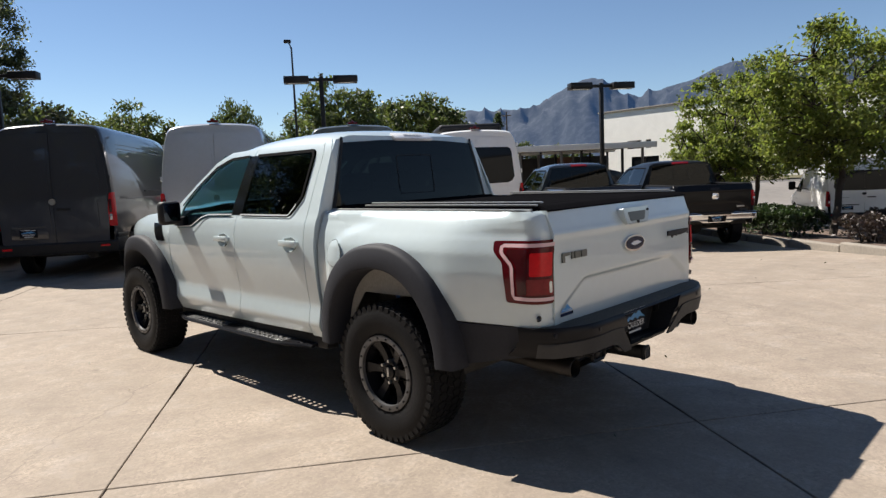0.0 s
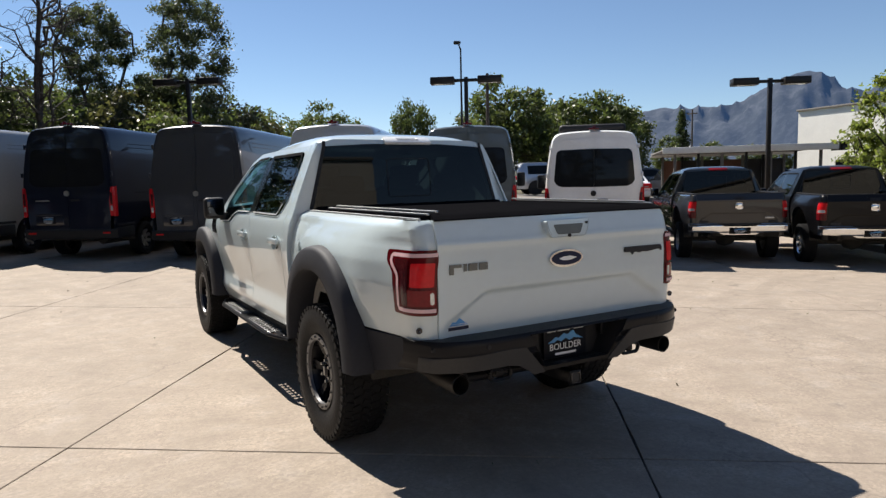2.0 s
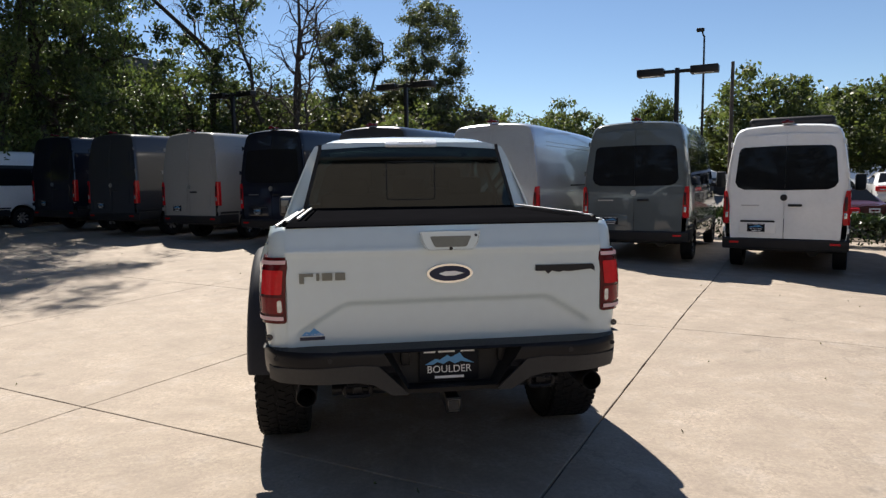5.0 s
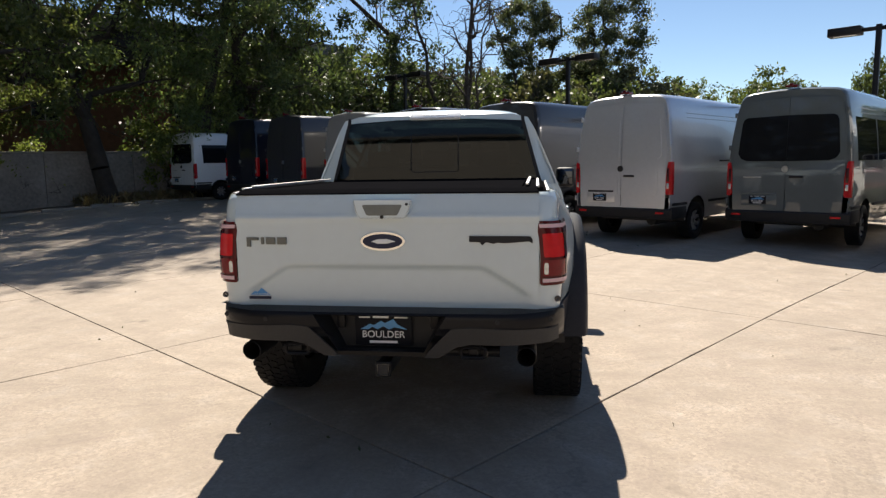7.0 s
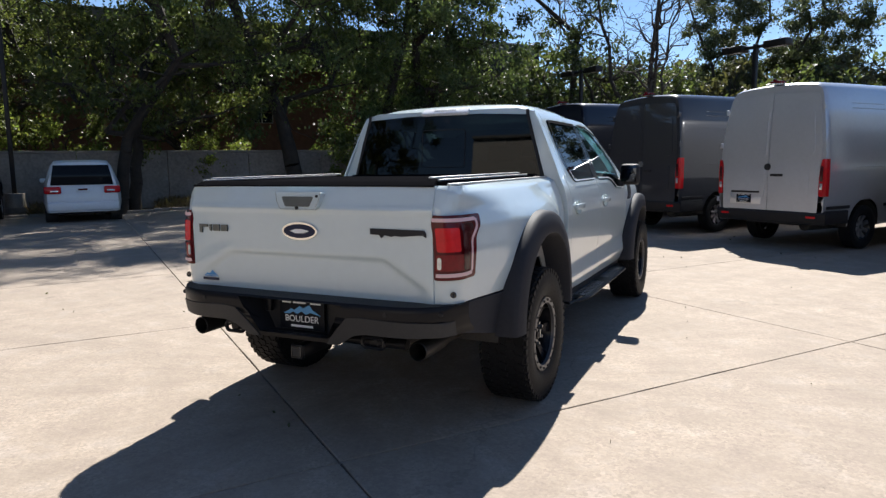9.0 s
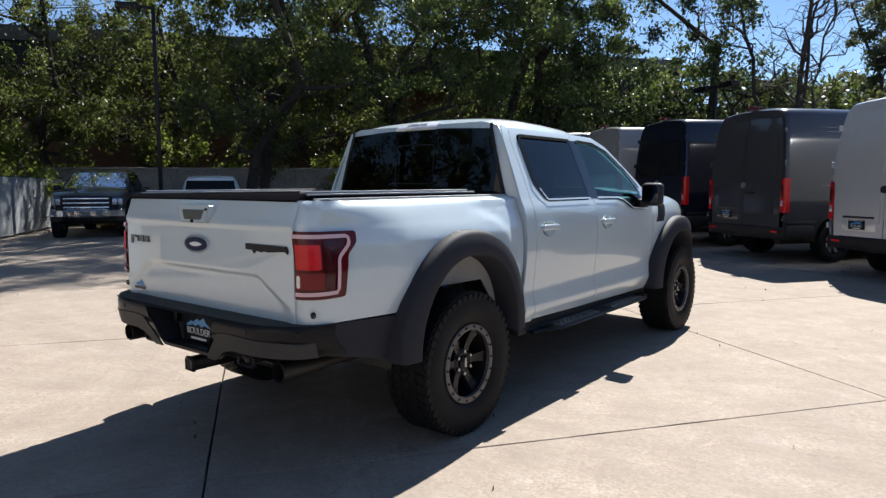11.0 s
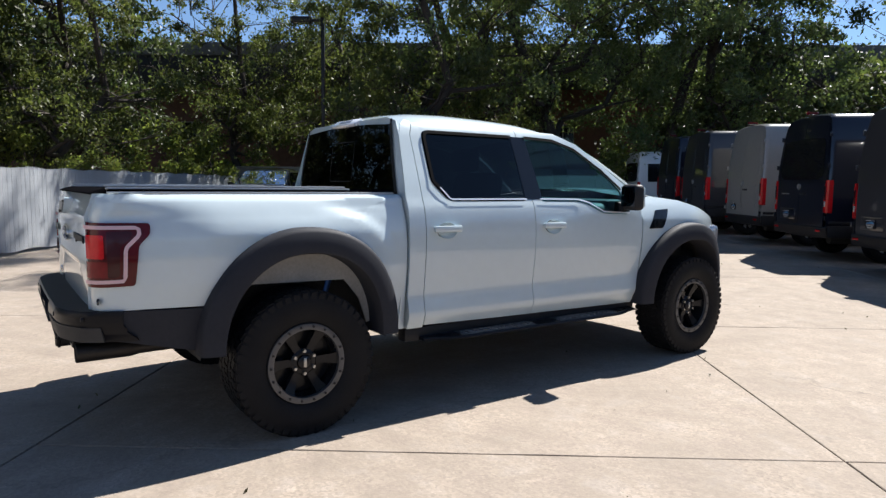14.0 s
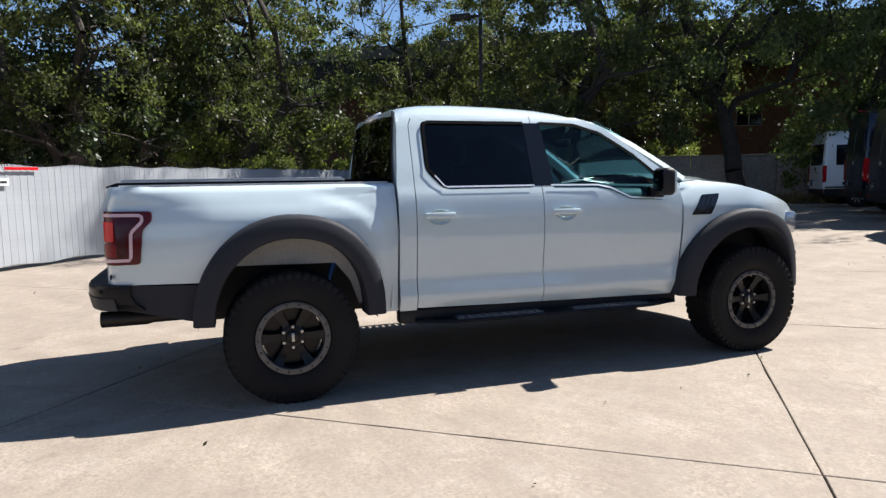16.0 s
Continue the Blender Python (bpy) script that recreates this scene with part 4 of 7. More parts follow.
    add_lathe(bm, [(-0.12, 0.20), (-0.12, 0.36), (-0.08, 0.39), (0.08, 0.39), (0.12, 0.36), (0.12, 0.20)], (0.0, -0.55, 0.66), "z", 28)
    part("spare_tyre", bm, RUBBER, root)
    if P["flare"]:
        for S, ex in ((-1, -0.722), (1, 0.742)):
            bm = bmesh.new()
            add_lathe(bm, [(0.55, 0.036), (0.30, 0.040), (0.26, 0.049), (0.0, 0.051), (-0.004, 0.047), (0.02, 0.044), (0.20, 0.040)], (ex, -1.148, 0.577), "y", 24)
            part("exhaust_tip", bm, TIP, root, "dark exhaust tip")
        bm = bmesh.new()
        add_box(bm, (0.005, -1.03, 0.503), (0.072, 0.28, 0.072), 0.01)
        add_box(bm, (0.005, -1.172, 0.503), (0.082, 0.02, 0.082), 0.008)
        hit = part("hitch_receiver", bm, BUMPER, root)
        bm = bmesh.new()
        add_box(bm, (0.005, -1.1835, 0.503), (0.050, 0.004, 0.050))
        part("hitch_mouth", bm, DUSTY, hit)
        bm = bmesh.new()
        for q in (-1, 1):
            add_box(bm, (0.005 + q * 0.029, -1.184, 0.503), (0.006, 0.010, 0.064), 0.002)
            add_box(bm, (0.005, -1.184, 0.503 + q * 0.029), (0.052, 0.010, 0.006), 0.002)
        part("receiver_rim", bm, RING, hit, "worn grey receiver rim")
        for S in (-1, 1):
            bm = bmesh.new()
            loop = rounded([(-0.065, -0.028), (0.065, -0.028), (0.065, 0.028), (-0.065, 0.028)], 0.028, 4)
            for (a, b), (c, d) in zip(loop, loop[1:] + loop[:1]):
                add_cyl(bm, (S * 0.47 + a, -1.135, 0.592 + b), (S * 0.47 + c, -1.135, 0.592 + d), 0.011, None, 8)
            add_box(bm, (S * 0.47, -1.07, 0.592), (0.05, 0.13, 0.04), 0.008)
            part("tow_hook", bm, BUMPER, root, "black tow hook loop")
        bm = bmesh.new()
        add_cyl(bm, (-0.6, -1.0, 0.56), (0.6, -1.0, 0.56), 0.03, None, 12)
        part("hitch_cross_bar", bm, BUMPER, root)
    # cabin
    for x in (-0.40, 0.40):
        bm = bmesh.new()
        add_box(bm, (x, 1.95, 0.98), (0.52, 0.52, 0.20), 0.06, None, 3)
        add_box(bm, (x, 1.68, 1.28), (0.50, 0.16, 0.58), 0.06, Matrix.Rotation(radians(-12), 3, "X"), 3)
        add_box(bm, (x, 1.60, 1.66), (0.28, 0.10, 0.18), 0.04, None, 3)
        part("front_seat", bm, SEAT, root)
    bm = bmesh.new()
    add_box(bm, (0, 1.15, 0.98), (1.40, 0.50, 0.20), 0.06, None, 3)
    add_box(bm, (0, 0.90, 1.26), (1.40, 0.14, 0.55), 0.05, None, 3)
    for x in (-0.45, 0.0, 0.45):
        add_box(bm, (x, 0.90, 1.58), (0.26, 0.10, 0.15), 0.04, None, 3)
    part("rear_bench", bm, SEAT, root)
    bm = bmesh.new()
    add_box(bm, (0, 2.78, 1.20), (1.60, 0.50, 0.26), 0.08, None, 3)
    add_box(bm, (0, 2.96, 1.30), (1.60, 0.34, 0.12), 0.04)
    add_box(bm, (0.0, 2.55, 1.10), (0.34, 0.30, 0.40), 0.05)
    part("dashboard", bm, DASHTOP, root)
    bm = bmesh.new()
    c, q = Vector((-0.40, 2.42, 1.24)), Matrix.Rotation(radians(65), 3, "X")
    for i in range(24):
        a, b = 2 * math.pi * i / 24, 2 * math.pi * (i + 1) / 24
        add_cyl(bm, c + q @ Vector((0.19 * math.cos(a), 0.19 * math.sin(a), 0)), c + q @ Vector((0.19 * math.cos(b), 0.19 * math.sin(b), 0)), 0.016, None, 8, False)
    add_cyl(bm, c, c + Vector((0, 0.25, -0.08)), 0.05, 0.03, 12)
    add_box(bm, c, (0.36, 0.03, 0.05), 0.01)
    part("steering_wheel", bm, INTERIOR, root)
    bm = bmesh.new()
    add_box(bm, (0, 2.48, 1.72), (0.24, 0.03, 0.07), 0.012)
    part("rear_view_mirror", bm, INTERIOR, root)
    return root


def plate(parent, c, w, h, small=False):
    """A dealer plate: black field, blue peaks, one white word and unreadable lines as bars."""
    x, y, z = c
    bm = bmesh.new()
    add_box(bm, c, (w, 0.010, h), 0.004)
    pl = part("dealer_plate", bm, PLATE_BLACK, parent, "black dealer plate with blue peaks and white lettering")
    flat = lambda a, b: (x + a * w / 0.305, y - 0.0068, z + b * h / 0.165)
    want = (0, -1, 0)
    part("mountain_print", sheet([(-0.125, 0.005), (-0.07, 0.035), (-0.05, 0.028), (-0.01, 0.052), (0.01, 0.040), (0.055, 0.062), (0.075, 0.035), (0.13, 0.005), (0.06, 0.018), (0.03, 0.005), (0.0, 0.022), (-0.03, 0.006), (-0.06, 0.018), (-0.08, 0.005)], [], flat, 0.5, 0.5, want), STICK_BLUE, pl, "blue mountain peaks")
    letters("plate_word", "BOULDER", 0.052 * w / 0.305 if not small else 0.044, Matrix.Translation((x, y - 0.0072, z - 0.022 * h / 0.165)) @ Matrix.Rotation(radians(90), 4, "X"), WHITE_PRINT, pl, "white lettering")
    for a0, a1, b0, b1 in ((-0.13, -0.07, 0.066, 0.074), (-0.055, 0.03, 0.066, 0.078), (0.06, 0.13, 0.066, 0.074), (-0.075, 0.075, -0.068, -0.055)):
        part("plate_bar", sheet([(a0, b0), (a0, b1), (a1, b1), (a1, b0)], [], flat, 0.5, 0.5, want), WHITE_PRINT, pl)
    return pl


TAIL_MAIN = {
    "outline": [(-1.212, 0.935), (-1.212, 1.264), (-0.80, 1.258), (-0.803, 1.202), (-0.868, 1.145), (-0.895, 0.938)],
    "base": REDLENS, "label": "dark red tail light with a pale light guide",
    "panes": [("lamp_pane", [(-1.190, 1.080), (-1.190, 1.200), (-1.055, 1.200), (-1.055, 1.080)], REDLAMP), ("turn_pane", [(-1.195, 0.985), (-1.195, 1.066), (-1.015, 1.066), (-1.015, 0.985)], REDMID), ("reverse_pane", [(-1.188, 0.992), (-1.188, 1.052), (-1.166, 1.052), (-1.166, 0.992)], CLEAR),
              ("smoked_pane", [(-1.04, 0.985), (-1.04, 1.218), (-0.905, 1.216), (-0.905, 1.195), (-0.975, 1.135), (-0.985, 0.985)], SMOKE)],
    "guide": [(-1.195, 1.240), (-0.885, 1.236), (-0.868, 1.228), (-0.866, 1.205), (-0.876, 1.190), (-0.935, 1.140), (-0.945, 1.120), (-0.952, 0.985), (-0.962, 0.966), (-1.195, 0.962)],
}


def narrowed(tail):
    """Draws a tail light's lines together to the length of the lamp round the corner."""
    k = lambda pts: [(-0.805 + (a + 0.80) * 0.834, b) for a, b in pts]
    return {**tail, "outline": k(tail["outline"]), "panes": [(nm, k(pts), m) for nm, pts, m in tail["panes"]], **({"guide": k(tail["guide"])} if "guide" in tail else {})}


MAIN = {"paint": PAINT, "flare": True, "bed_low": 0.808, "trim": TRIM, "handle": PAINT, "mirror": PLASTIC, "mirror_cap": PAINT, "grille": FLARE, "front_bumper": BUMPER, "step": PLASTIC, "cover": True, "track": 0.920,
        "wheel": {"tyre": (0.432, 0.305, 0.232), "tread": True, "ring": True, "spokes": 6}, "tail": narrowed(TAIL_MAIN)}
pickup("pickup_truck", "pearl grey crew-cab off-road pickup with dark flares parked on concrete", MAIN)

# ---- other vehicles ----


def paint(name, col, rough=0.3, metal=0.0, coat=1.0):
    m = mat(name, col, rough, metal, 1.5, 0.05, coat=coat)
    p = m.node_tree.nodes["Principled BSDF"]
    p.inputs["Coat IOR"].default_value, p.inputs["Coat Roughness"].default_value = 1.5, 0.02
    p.inputs["Specular IOR Level"].default_value = 0.15
    return m


SILVER = paint("silver_van_paint", (0.55, 0.565, 0.60), 0.28, 0.55)
WHITE = paint("white_van_paint", (0.78, 0.78, 0.77))
SLATE = paint("slate_grey_paint", (0.034, 0.036, 0.043))
BLUEBLACK = paint("blue_black_paint", (0.007, 0.009, 0.019))
STONE = paint("stone_grey_paint", (0.26, 0.257, 0.247))
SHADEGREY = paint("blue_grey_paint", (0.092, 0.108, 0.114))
BROWNGREY = paint("granite_paint", (0.017, 0.017, 0.019))
BLACKPAINT = paint("black_paint", (0.004, 0.004, 0.005), 0.3, 0.0, 0.2)
MAROON = paint("maroon_paint", (0.06, 0.012, 0.012))
HUBCAP = mat("silver_wheel", (0.40, 0.40, 0.41), 0.35, 0.8, 30, 0.1)

TAIL_RAM = {
    "outline": [(-1.205, 0.93), (-1.205, 1.275), (-0.93, 1.275), (-0.93, 0.93)], "base": REDLENS, "label": "tall red tail light",
    "panes": [("lamp_pane", [(-1.19, 1.06), (-1.19, 1.255), (-0.96, 1.255), (-0.96, 1.06)], REDVAN), ("reverse_pane", [(-1.17, 1.075), (-1.17, 1.125), (-1.0, 1.125), (-1.0, 1.075)], CLEAR)],
}


def ram(paint_mat, wheel_mat, cover):
    return {"paint": paint_mat, "flare": False, "screen": GLASS_SHADE, "bed_low": 0.56, "trim": CHROME, "handle": CHROME, "mirror": PLASTIC, "mirror_cap": None, "grille": CHROME, "front_bumper": CHROME, "step": PLASTIC, "cover": cover, "track": 0.865,
            "wheel": {"tyre": (0.405, 0.27, 0.225), "rim": wheel_mat, "spoke": wheel_mat, "spokes": 8, "nuts": 8, "cap": wheel_mat}, "tail": narrowed(TAIL_RAM), "group": "parked pickups"}


def by_rear(u, v, heading, back=1.2):
    """Pose for a pickup whose rear bumper is at (u, v)."""
    return stand(u, v, heading) @ pose(0, back, 0)


pickup("pickup_truck", "dark granite crew-cab pickup with chrome bumper, parked in the row", ram(BROWNGREY, HUBCAP, False), by_rear(9.1, 4.9, -4))
pickup("pickup_truck", "gloss black crew-cab pickup with chrome bumper and polished wheels", ram(BLACKPAINT, CHROME, False), by_rear(8.5, 7.15, -7))
pickup("pickup_truck", "dark pickup backed in by the white slatted fence", ram(SLATE, HUBCAP, False), stand(-5.1, -15.6, -90) @ pose(0, -4.6, 0))

VAN = [(0.40, 0.955), (0.55, 0.975), (0.75, 0.992), (1.0, 1.0), (1.3, 1.0), (1.6, 0.985), (1.9, 0.958), (2.2, 0.918), (2.42, 0.880), (2.55, 0.848), (2.62, 0.815), (2.67, 0.765), (2.70, 0.68), (2.72, 0.5), (2.735, 0.25), (2.74, 0.0)]


def lean(z):
    return 0.10 * max(0, (z - 1.25) / 1.5) ** 1.7


def van(name, label, paint_mat, at, L=6.95, H=2.74, rear_glass=False, side_glass=False, lower=None, roof_unit=False, group="vans in the parked row", wheels=None):
    """A tall panel van, rear doors at y = 0, nose towards +Y."""
    root = thing(name, label, "van", group, at)
    secs = [(0.0, 0.975, H - 0.035), (0.03, 0.990, H - 0.012), (0.10, 1.0, H), (0.9, 1.0, H + 0.012), (2.2, 1.0, H + 0.012), (L - 3.0, 1.0, H), (L - 2.35, 1.0, H - 0.03), (L - 1.95, 0.995, H - 0.14), (L - 1.5, 0.985, H - 0.62), (L - 1.05, 0.975, 1.62), (L - 0.75, 0.965, 1.40), (L - 0.3, 0.93, 1.24), (L - 0.06, 0.86, 1.10), (L, 0.78, 1.04)]

    def at_z(s, k, h, zz, ww, off=0.0):
        z = 1.0 + (zz - 1.0) * (h - 1.0) / 1.74 if zz > 1.0 else zz
        return (ww * k + (off if ww > 0.3 else 0), s + lean(z) * (1 - smooth(0.0, 0.6, s)), z + (off if ww < 0.7 else 0))

    def ring(sec, lo, off=0.0):
        s, k, h = sec
        half = [at_z(s, k, h, zz, ww, off) for zz, ww in VAN if zz >= lo]
        return half + [(-x, y, z) for x, y, z in half[-2::-1]]

    bm = bmesh.new()
    vs = add_loft(bm, [ring(s, 0.99) for s in secs])
    bm.faces.new(vs[0][::-1])
    bm.faces.new(vs[-1])
    part("body", bm, paint_mat, root, angle=30)
    r = 0.365
    rear_y, front_y = 1.12 if L > 6.5 else 1.05, L - 1.0
    for S in (-1, 1):
        def side(a, b):
            k = 1.0 - 0.025 * smooth(0.06, 0, a) - 0.22 * smooth(L - 0.75, L, a) ** 2
            return S * lerp(VAN, b) * k, a, b
        o = [(0.0, 0.46), (0.0, 1.0), (L, 1.0), (L - 0.02, 0.42), (front_y + 0.44, 0.40)] + arch(front_y, 0.40, 0.44, 0.44, 2.1, 16) + [(front_y - 0.44, 0.40), (rear_y + 0.44, 0.40)] + arch(rear_y, 0.40, 0.44, 0.44, 2.1, 16) + [(rear_y - 0.44, 0.46)]
        part("lower_side", sheet(o, [], side, 0.35, 0.12, (S, 0, 0), 0.01), lower or paint_mat, root)
        # mouldings and grooves
        bm = bmesh.new()
        add_box(bm, (S * 1.004, rear_y + 0.46 + (front_y - rear_y - 0.92) / 2, 0.72), (0.018, front_y - rear_y - 1.0, 0.05), 0.008)
        add_box(bm, (S * 1.002, 0.34, 0.72), (0.018, 0.62, 0.05), 0.008)
        part("side_moulding", bm, PLASTIC, root)
        for cy in (rear_y, front_y):
            wheel(root, (S * 0.87, cy, r), S, {"tyre": (r, 0.23, 0.215), "spokes": 8, "rim": wheels or RIM, "spoke": wheels or HUBCAP, "cap": GREYBAR})
            bm = bmesh.new()
            pts = arch(cy, 0.38, 0.43, 0.43, 2.1, 14)
            add_loft(bm, [[(S * x, y, z) for y, z in pts] for x in (0.96, 0.66)])
            bm.faces.new([bm.verts.new((S * 0.66, y, z)) for y, z in pts])
            part("wheel_liner", bm, DUSTY, root)
        # tail light
        bm = bmesh.new()
        rings = []
        for z, w in ((0.90, 0.085), (0.93, 0.10), (1.20, 0.105), (1.36, 0.085), (1.47, 0.060), (1.49, 0.045)):
            x1 = lerp(VAN, z) * 0.985 + 0.012
            rings.append([(S * (x1 - w), -0.030 + lean(z), z), (S * (x1 - 0.02), -0.028 + lean(z), z), (S * (x1 + 0.006), 0.0 + lean(z), z), (S * (x1 + 0.008), 0.075 + lean(z), z), (S * (x1 - w), 0.08, z)])
        add_loft(bm, rings, True, True)
        t = part("tail_light", bm, REDVAN, root, "tall red tail light")
        bm = bmesh.new()
        add_box(bm, (S * 0.935, -0.034, 1.06), (0.045, 0.012, 0.10), 0.004)
        part("reverse_lens", bm, CLEAR, t)
        bm = bmesh.new()
        add_box(bm, (S * 0.935, -0.034, 1.26), (0.045, 0.012, 0.24), 0.004)
        part("smoked_lens", bm, SMOKE, t)
        # rear door leaf
        def leaf(a, b):
            return S * a, -0.014 + lean(b) - 0.012 * (1 - a * a), b
        x_at = lambda z: lerp(VAN, z) * 0.975 - (0.085 if z < 1.47 else 0.05)
        o = [(0.005, 0.64)] + [(x_at(z), z) for z in (0.64, 1.0, 1.3, 1.44)] + [(x_at(z), z) for z in (1.52, 1.9, 2.2, 2.45)] + [(x_at(2.45) - 0.05, H - 0.20), (0.005, H - 0.16)]
        d = part("rear_door", sheet(rounded(o, 0.02, 3), [], leaf, 0.25, 0.1, (0, -1, 0), 0.008), paint_mat, root)
        gl = rounded([(0.05, 1.53), (0.74, 1.53), (0.80, 1.62), (0.735, 2.27), (0.05, 2.30)], 0.07, 5)
        pane = [(0.001, 1.50), (0.66, 1.51)] + [(0.76, 1.555), (0.81, 1.64), (0.762, 2.17), (0.735, 2.235), (0.68, 2.265), (0.001, 2.28)]
        if rear_glass:
            part("door_glass", sheet(pane, [], lambda a, b: (S * a, leaf(a, b)[1] - 0.006, b), 0.25, 0.1, (0, -1, 0)), GLASS_SOLID, d, "dark tinted door glass")
        else:
            low = rounded([(0.06, 0.86), (0.70, 0.86), (0.73, 0.92), (0.73, 1.34), (0.06, 1.34)], 0.05, 4)
            for press in (gl, low):
                part("door_pressing", sheet(press, [], lambda a, b: (S * a, leaf(a, b)[1] - 0.013, b), 0.25, 0.1, (0, -1, 0), 0.010), paint_mat, d)
        for z in (0.80, 1.75, 2.32):
            bm = bmesh.new()
            add_box(bm, (S * (lerp(VAN, z) * 0.985), -0.02 + lean(z), z), (0.035, 0.05, 0.09), 0.008)
            part("door_hinge", bm, paint_mat, d)
        # side glass
        if side_glass:
            for (s0, s1) in ((0.35, 1.75), (1.85, 3.2), (3.3, 4.6)):
                if s1 > L - 2.2:
                    continue
                bm = bmesh.new()
                add_grid(bm, 4, 6, lambda u, v: (S * (lerp(VAN, 1.50 + 0.72 * v) + 0.005), s0 + (s1 - s0) * u, 1.50 + 0.72 * v))
                part("side_window", bm, GLASS_SOLID, root, "dark tinted side window")
        # cab door window and mirror
        bm = bmesh.new()
        add_grid(bm, 4, 4, lambda u, v: (S * (lerp(VAN, 1.32 + 0.62 * v) * 0.99 + 0.006), L - 2.75 + (1.45 - 0.75 * v) * u, 1.32 + 0.62 * v))
        part("cab_window", bm, GLASS_SOLID, root)
        bm = bmesh.new()
        add_box(bm, (S * 1.17, L - 1.55, 1.60), (0.22, 0.12, 0.38), 0.05)
        add_box(bm, (S * 1.03, L - 1.50, 1.48), (0.16, 0.08, 0.08), 0.02)
        part("door_mirror", bm, PLASTIC, root)
        # side rail of the sliding door
        bm = bmesh.new()
        add_box(bm, (S * 0.998, 2.75, 1.49), (0.02, 1.25, 0.030), 0.006)
        part("sliding_rail", bm, PLASTIC if not side_glass else paint_mat, root)
        for z in (1.36, 2.30, 2.38):
            bm = bmesh.new()
            add_box(bm, (S * (lerp(VAN, z) + 0.001), (L - 2.9) / 2 + 0.4, z), (0.012, L - 3.6, 0.016), 0.004)
            part("side_swage", bm, paint_mat, root)
        bm = bmesh.new()
        add_box(bm, (S * 0.80, -0.055, 0.565), (0.16, 0.012, 0.035), 0.004)
        part("rear_reflector", bm, REDLAMP, root, "small red reflector")
        bm = bmesh.new()
        add_box(bm, (S * 0.70, L - 0.08, 0.95), (0.34, 0.2, 0.2), 0.05)
        part("headlight", bm, CLEAR, root)
    # rear bumper
    bm = bmesh.new()
    prof = lambda x: -0.06 + 0.05 * abs(x) ** 3
    add_loft(bm, [[(x, prof(x) + dy, z) for x in np.linspace(-1.0, 1.0, 13)] for z, dy in ((0.43, 0.12), (0.45, 0.02), (0.52, 0.0), (0.62, 0.0), (0.645, 0.02), (0.65, 0.14))])
    for S in (-1, 1):
        add_box(bm, (S * 0.985, 0.32, 0.56), (0.05, 0.62, 0.22), 0.02)
    part("rear_bumper", bm, PLASTIC, root, "dark plastic rear bumper with step")
    # badge, pull, plate
    bm = bmesh.new()
    add_lathe(bm, [(-0.010, 0.001), (-0.010, 0.040), (-0.016, 0.044), (-0.016, 0.055), (0.01, 0.058)], (-0.012, -0.030 + lean(1.37), 1.37), "y", 24)
    part("round_badge", bm, STEEL if paint_mat not in (WHITE, SILVER) else PLASTIC, root)
    bm = bmesh.new()
    add_box(bm, (0.17, -0.046 + lean(1.23), 1.235), (0.22, 0.03, 0.042), 0.012)
    part("door_pull", bm, PLASTIC, root)
    bm = bmesh.new()
    add_box(bm, (-0.42, -0.032, 0.945), (0.56, 0.025, 0.035), 0.01)
    part("plate_lamp_bar", bm, PLASTIC if paint_mat in (WHITE, SILVER) else paint_mat, root)
    bm = bmesh.new()
    add_box(bm, (-0.42, -0.028, 0.83), (0.60, 0.012, 0.20), 0.005)
    pr = part("plate_recess", bm, paint_mat, root)
    plate(pr, (-0.44, -0.040, 0.83), 0.29, 0.145, small=True)
    bm = bmesh.new()
    add_box(bm, (-0.55, -0.026, 1.23), (0.30, 0.006, 0.022), 0.002)
    part("model_badge", bm, STEEL, root)
    bm = bmesh.new()
    add_box(bm, (0.0, 0.13, H + 0.028), (0.20, 0.16, 0.04), 0.015)
    add_box(bm, (0.0, 0.055, H + 0.045), (0.06, 0.05, 0.06), 0.015)
    part("high_stop_lamp", bm, REDLENS, root, "red high stop lamp and camera")
    # windscreen, grille, underside
    bm = bmesh.new()
    half = [(zz, ww) for zz, ww in VAN if 1.7 < zz < 2.72]
    rings = []
    for s in secs[7:10]:
        q = [at_z(s[0] + 0.01, s[1], s[2], zz, ww * 0.90, 0.0) for zz, ww in VAN if zz > 2.6]
        rings.append([(x, y, z + 0.012) for x, y, z in q] + [(-x, y, z + 0.012) for x, y, z in q[-2::-1]])
    add_loft(bm, rings)
    part("windscreen", bm, GLASS_SOLID, root)
    bm = bmesh.new()
    add_box(bm, (0, L - 0.02, 0.80), (1.2, 0.08, 0.36), 0.04)
    add_box(bm, (0, L - 0.02, 0.50), (1.7, 0.10, 0.22), 0.05)
    part("grille", bm, PLASTIC, root)
    bm = bmesh.new()
    add_box(bm, (0, L / 2, 0.52), (1.3, L - 0.5, 0.24), 0.03)
    add_cyl(bm, (-0.8, rear_y, r), (0.8, rear_y, r), 0.06, None, 12)
    add_cyl(bm, (0.45, 0.35, 0.40), (0.45, 1.2, 0.40), 0.10, None, 12)
    add_box(bm, (0, 0.14, 0.45), (0.9, 0.14, 0.08), 0.02)
    part("underbody", bm, DUSTY, root)
    bm = bmesh.new()
    add_box(bm, (0, 0.75, 1.60), (1.4, 0.05, 1.3))
    part("cargo_bulkhead", bm, INTERIOR, root)
    if roof_unit:
        bm = bmesh.new()
        add_box(bm, (0, 1.5, H + 0.085), (1.40, 1.6, 0.17), 0.07, None, 3)
        part("roof_air_unit", bm, PLASTIC, root, "black rooftop air-conditioning unit")
    return root


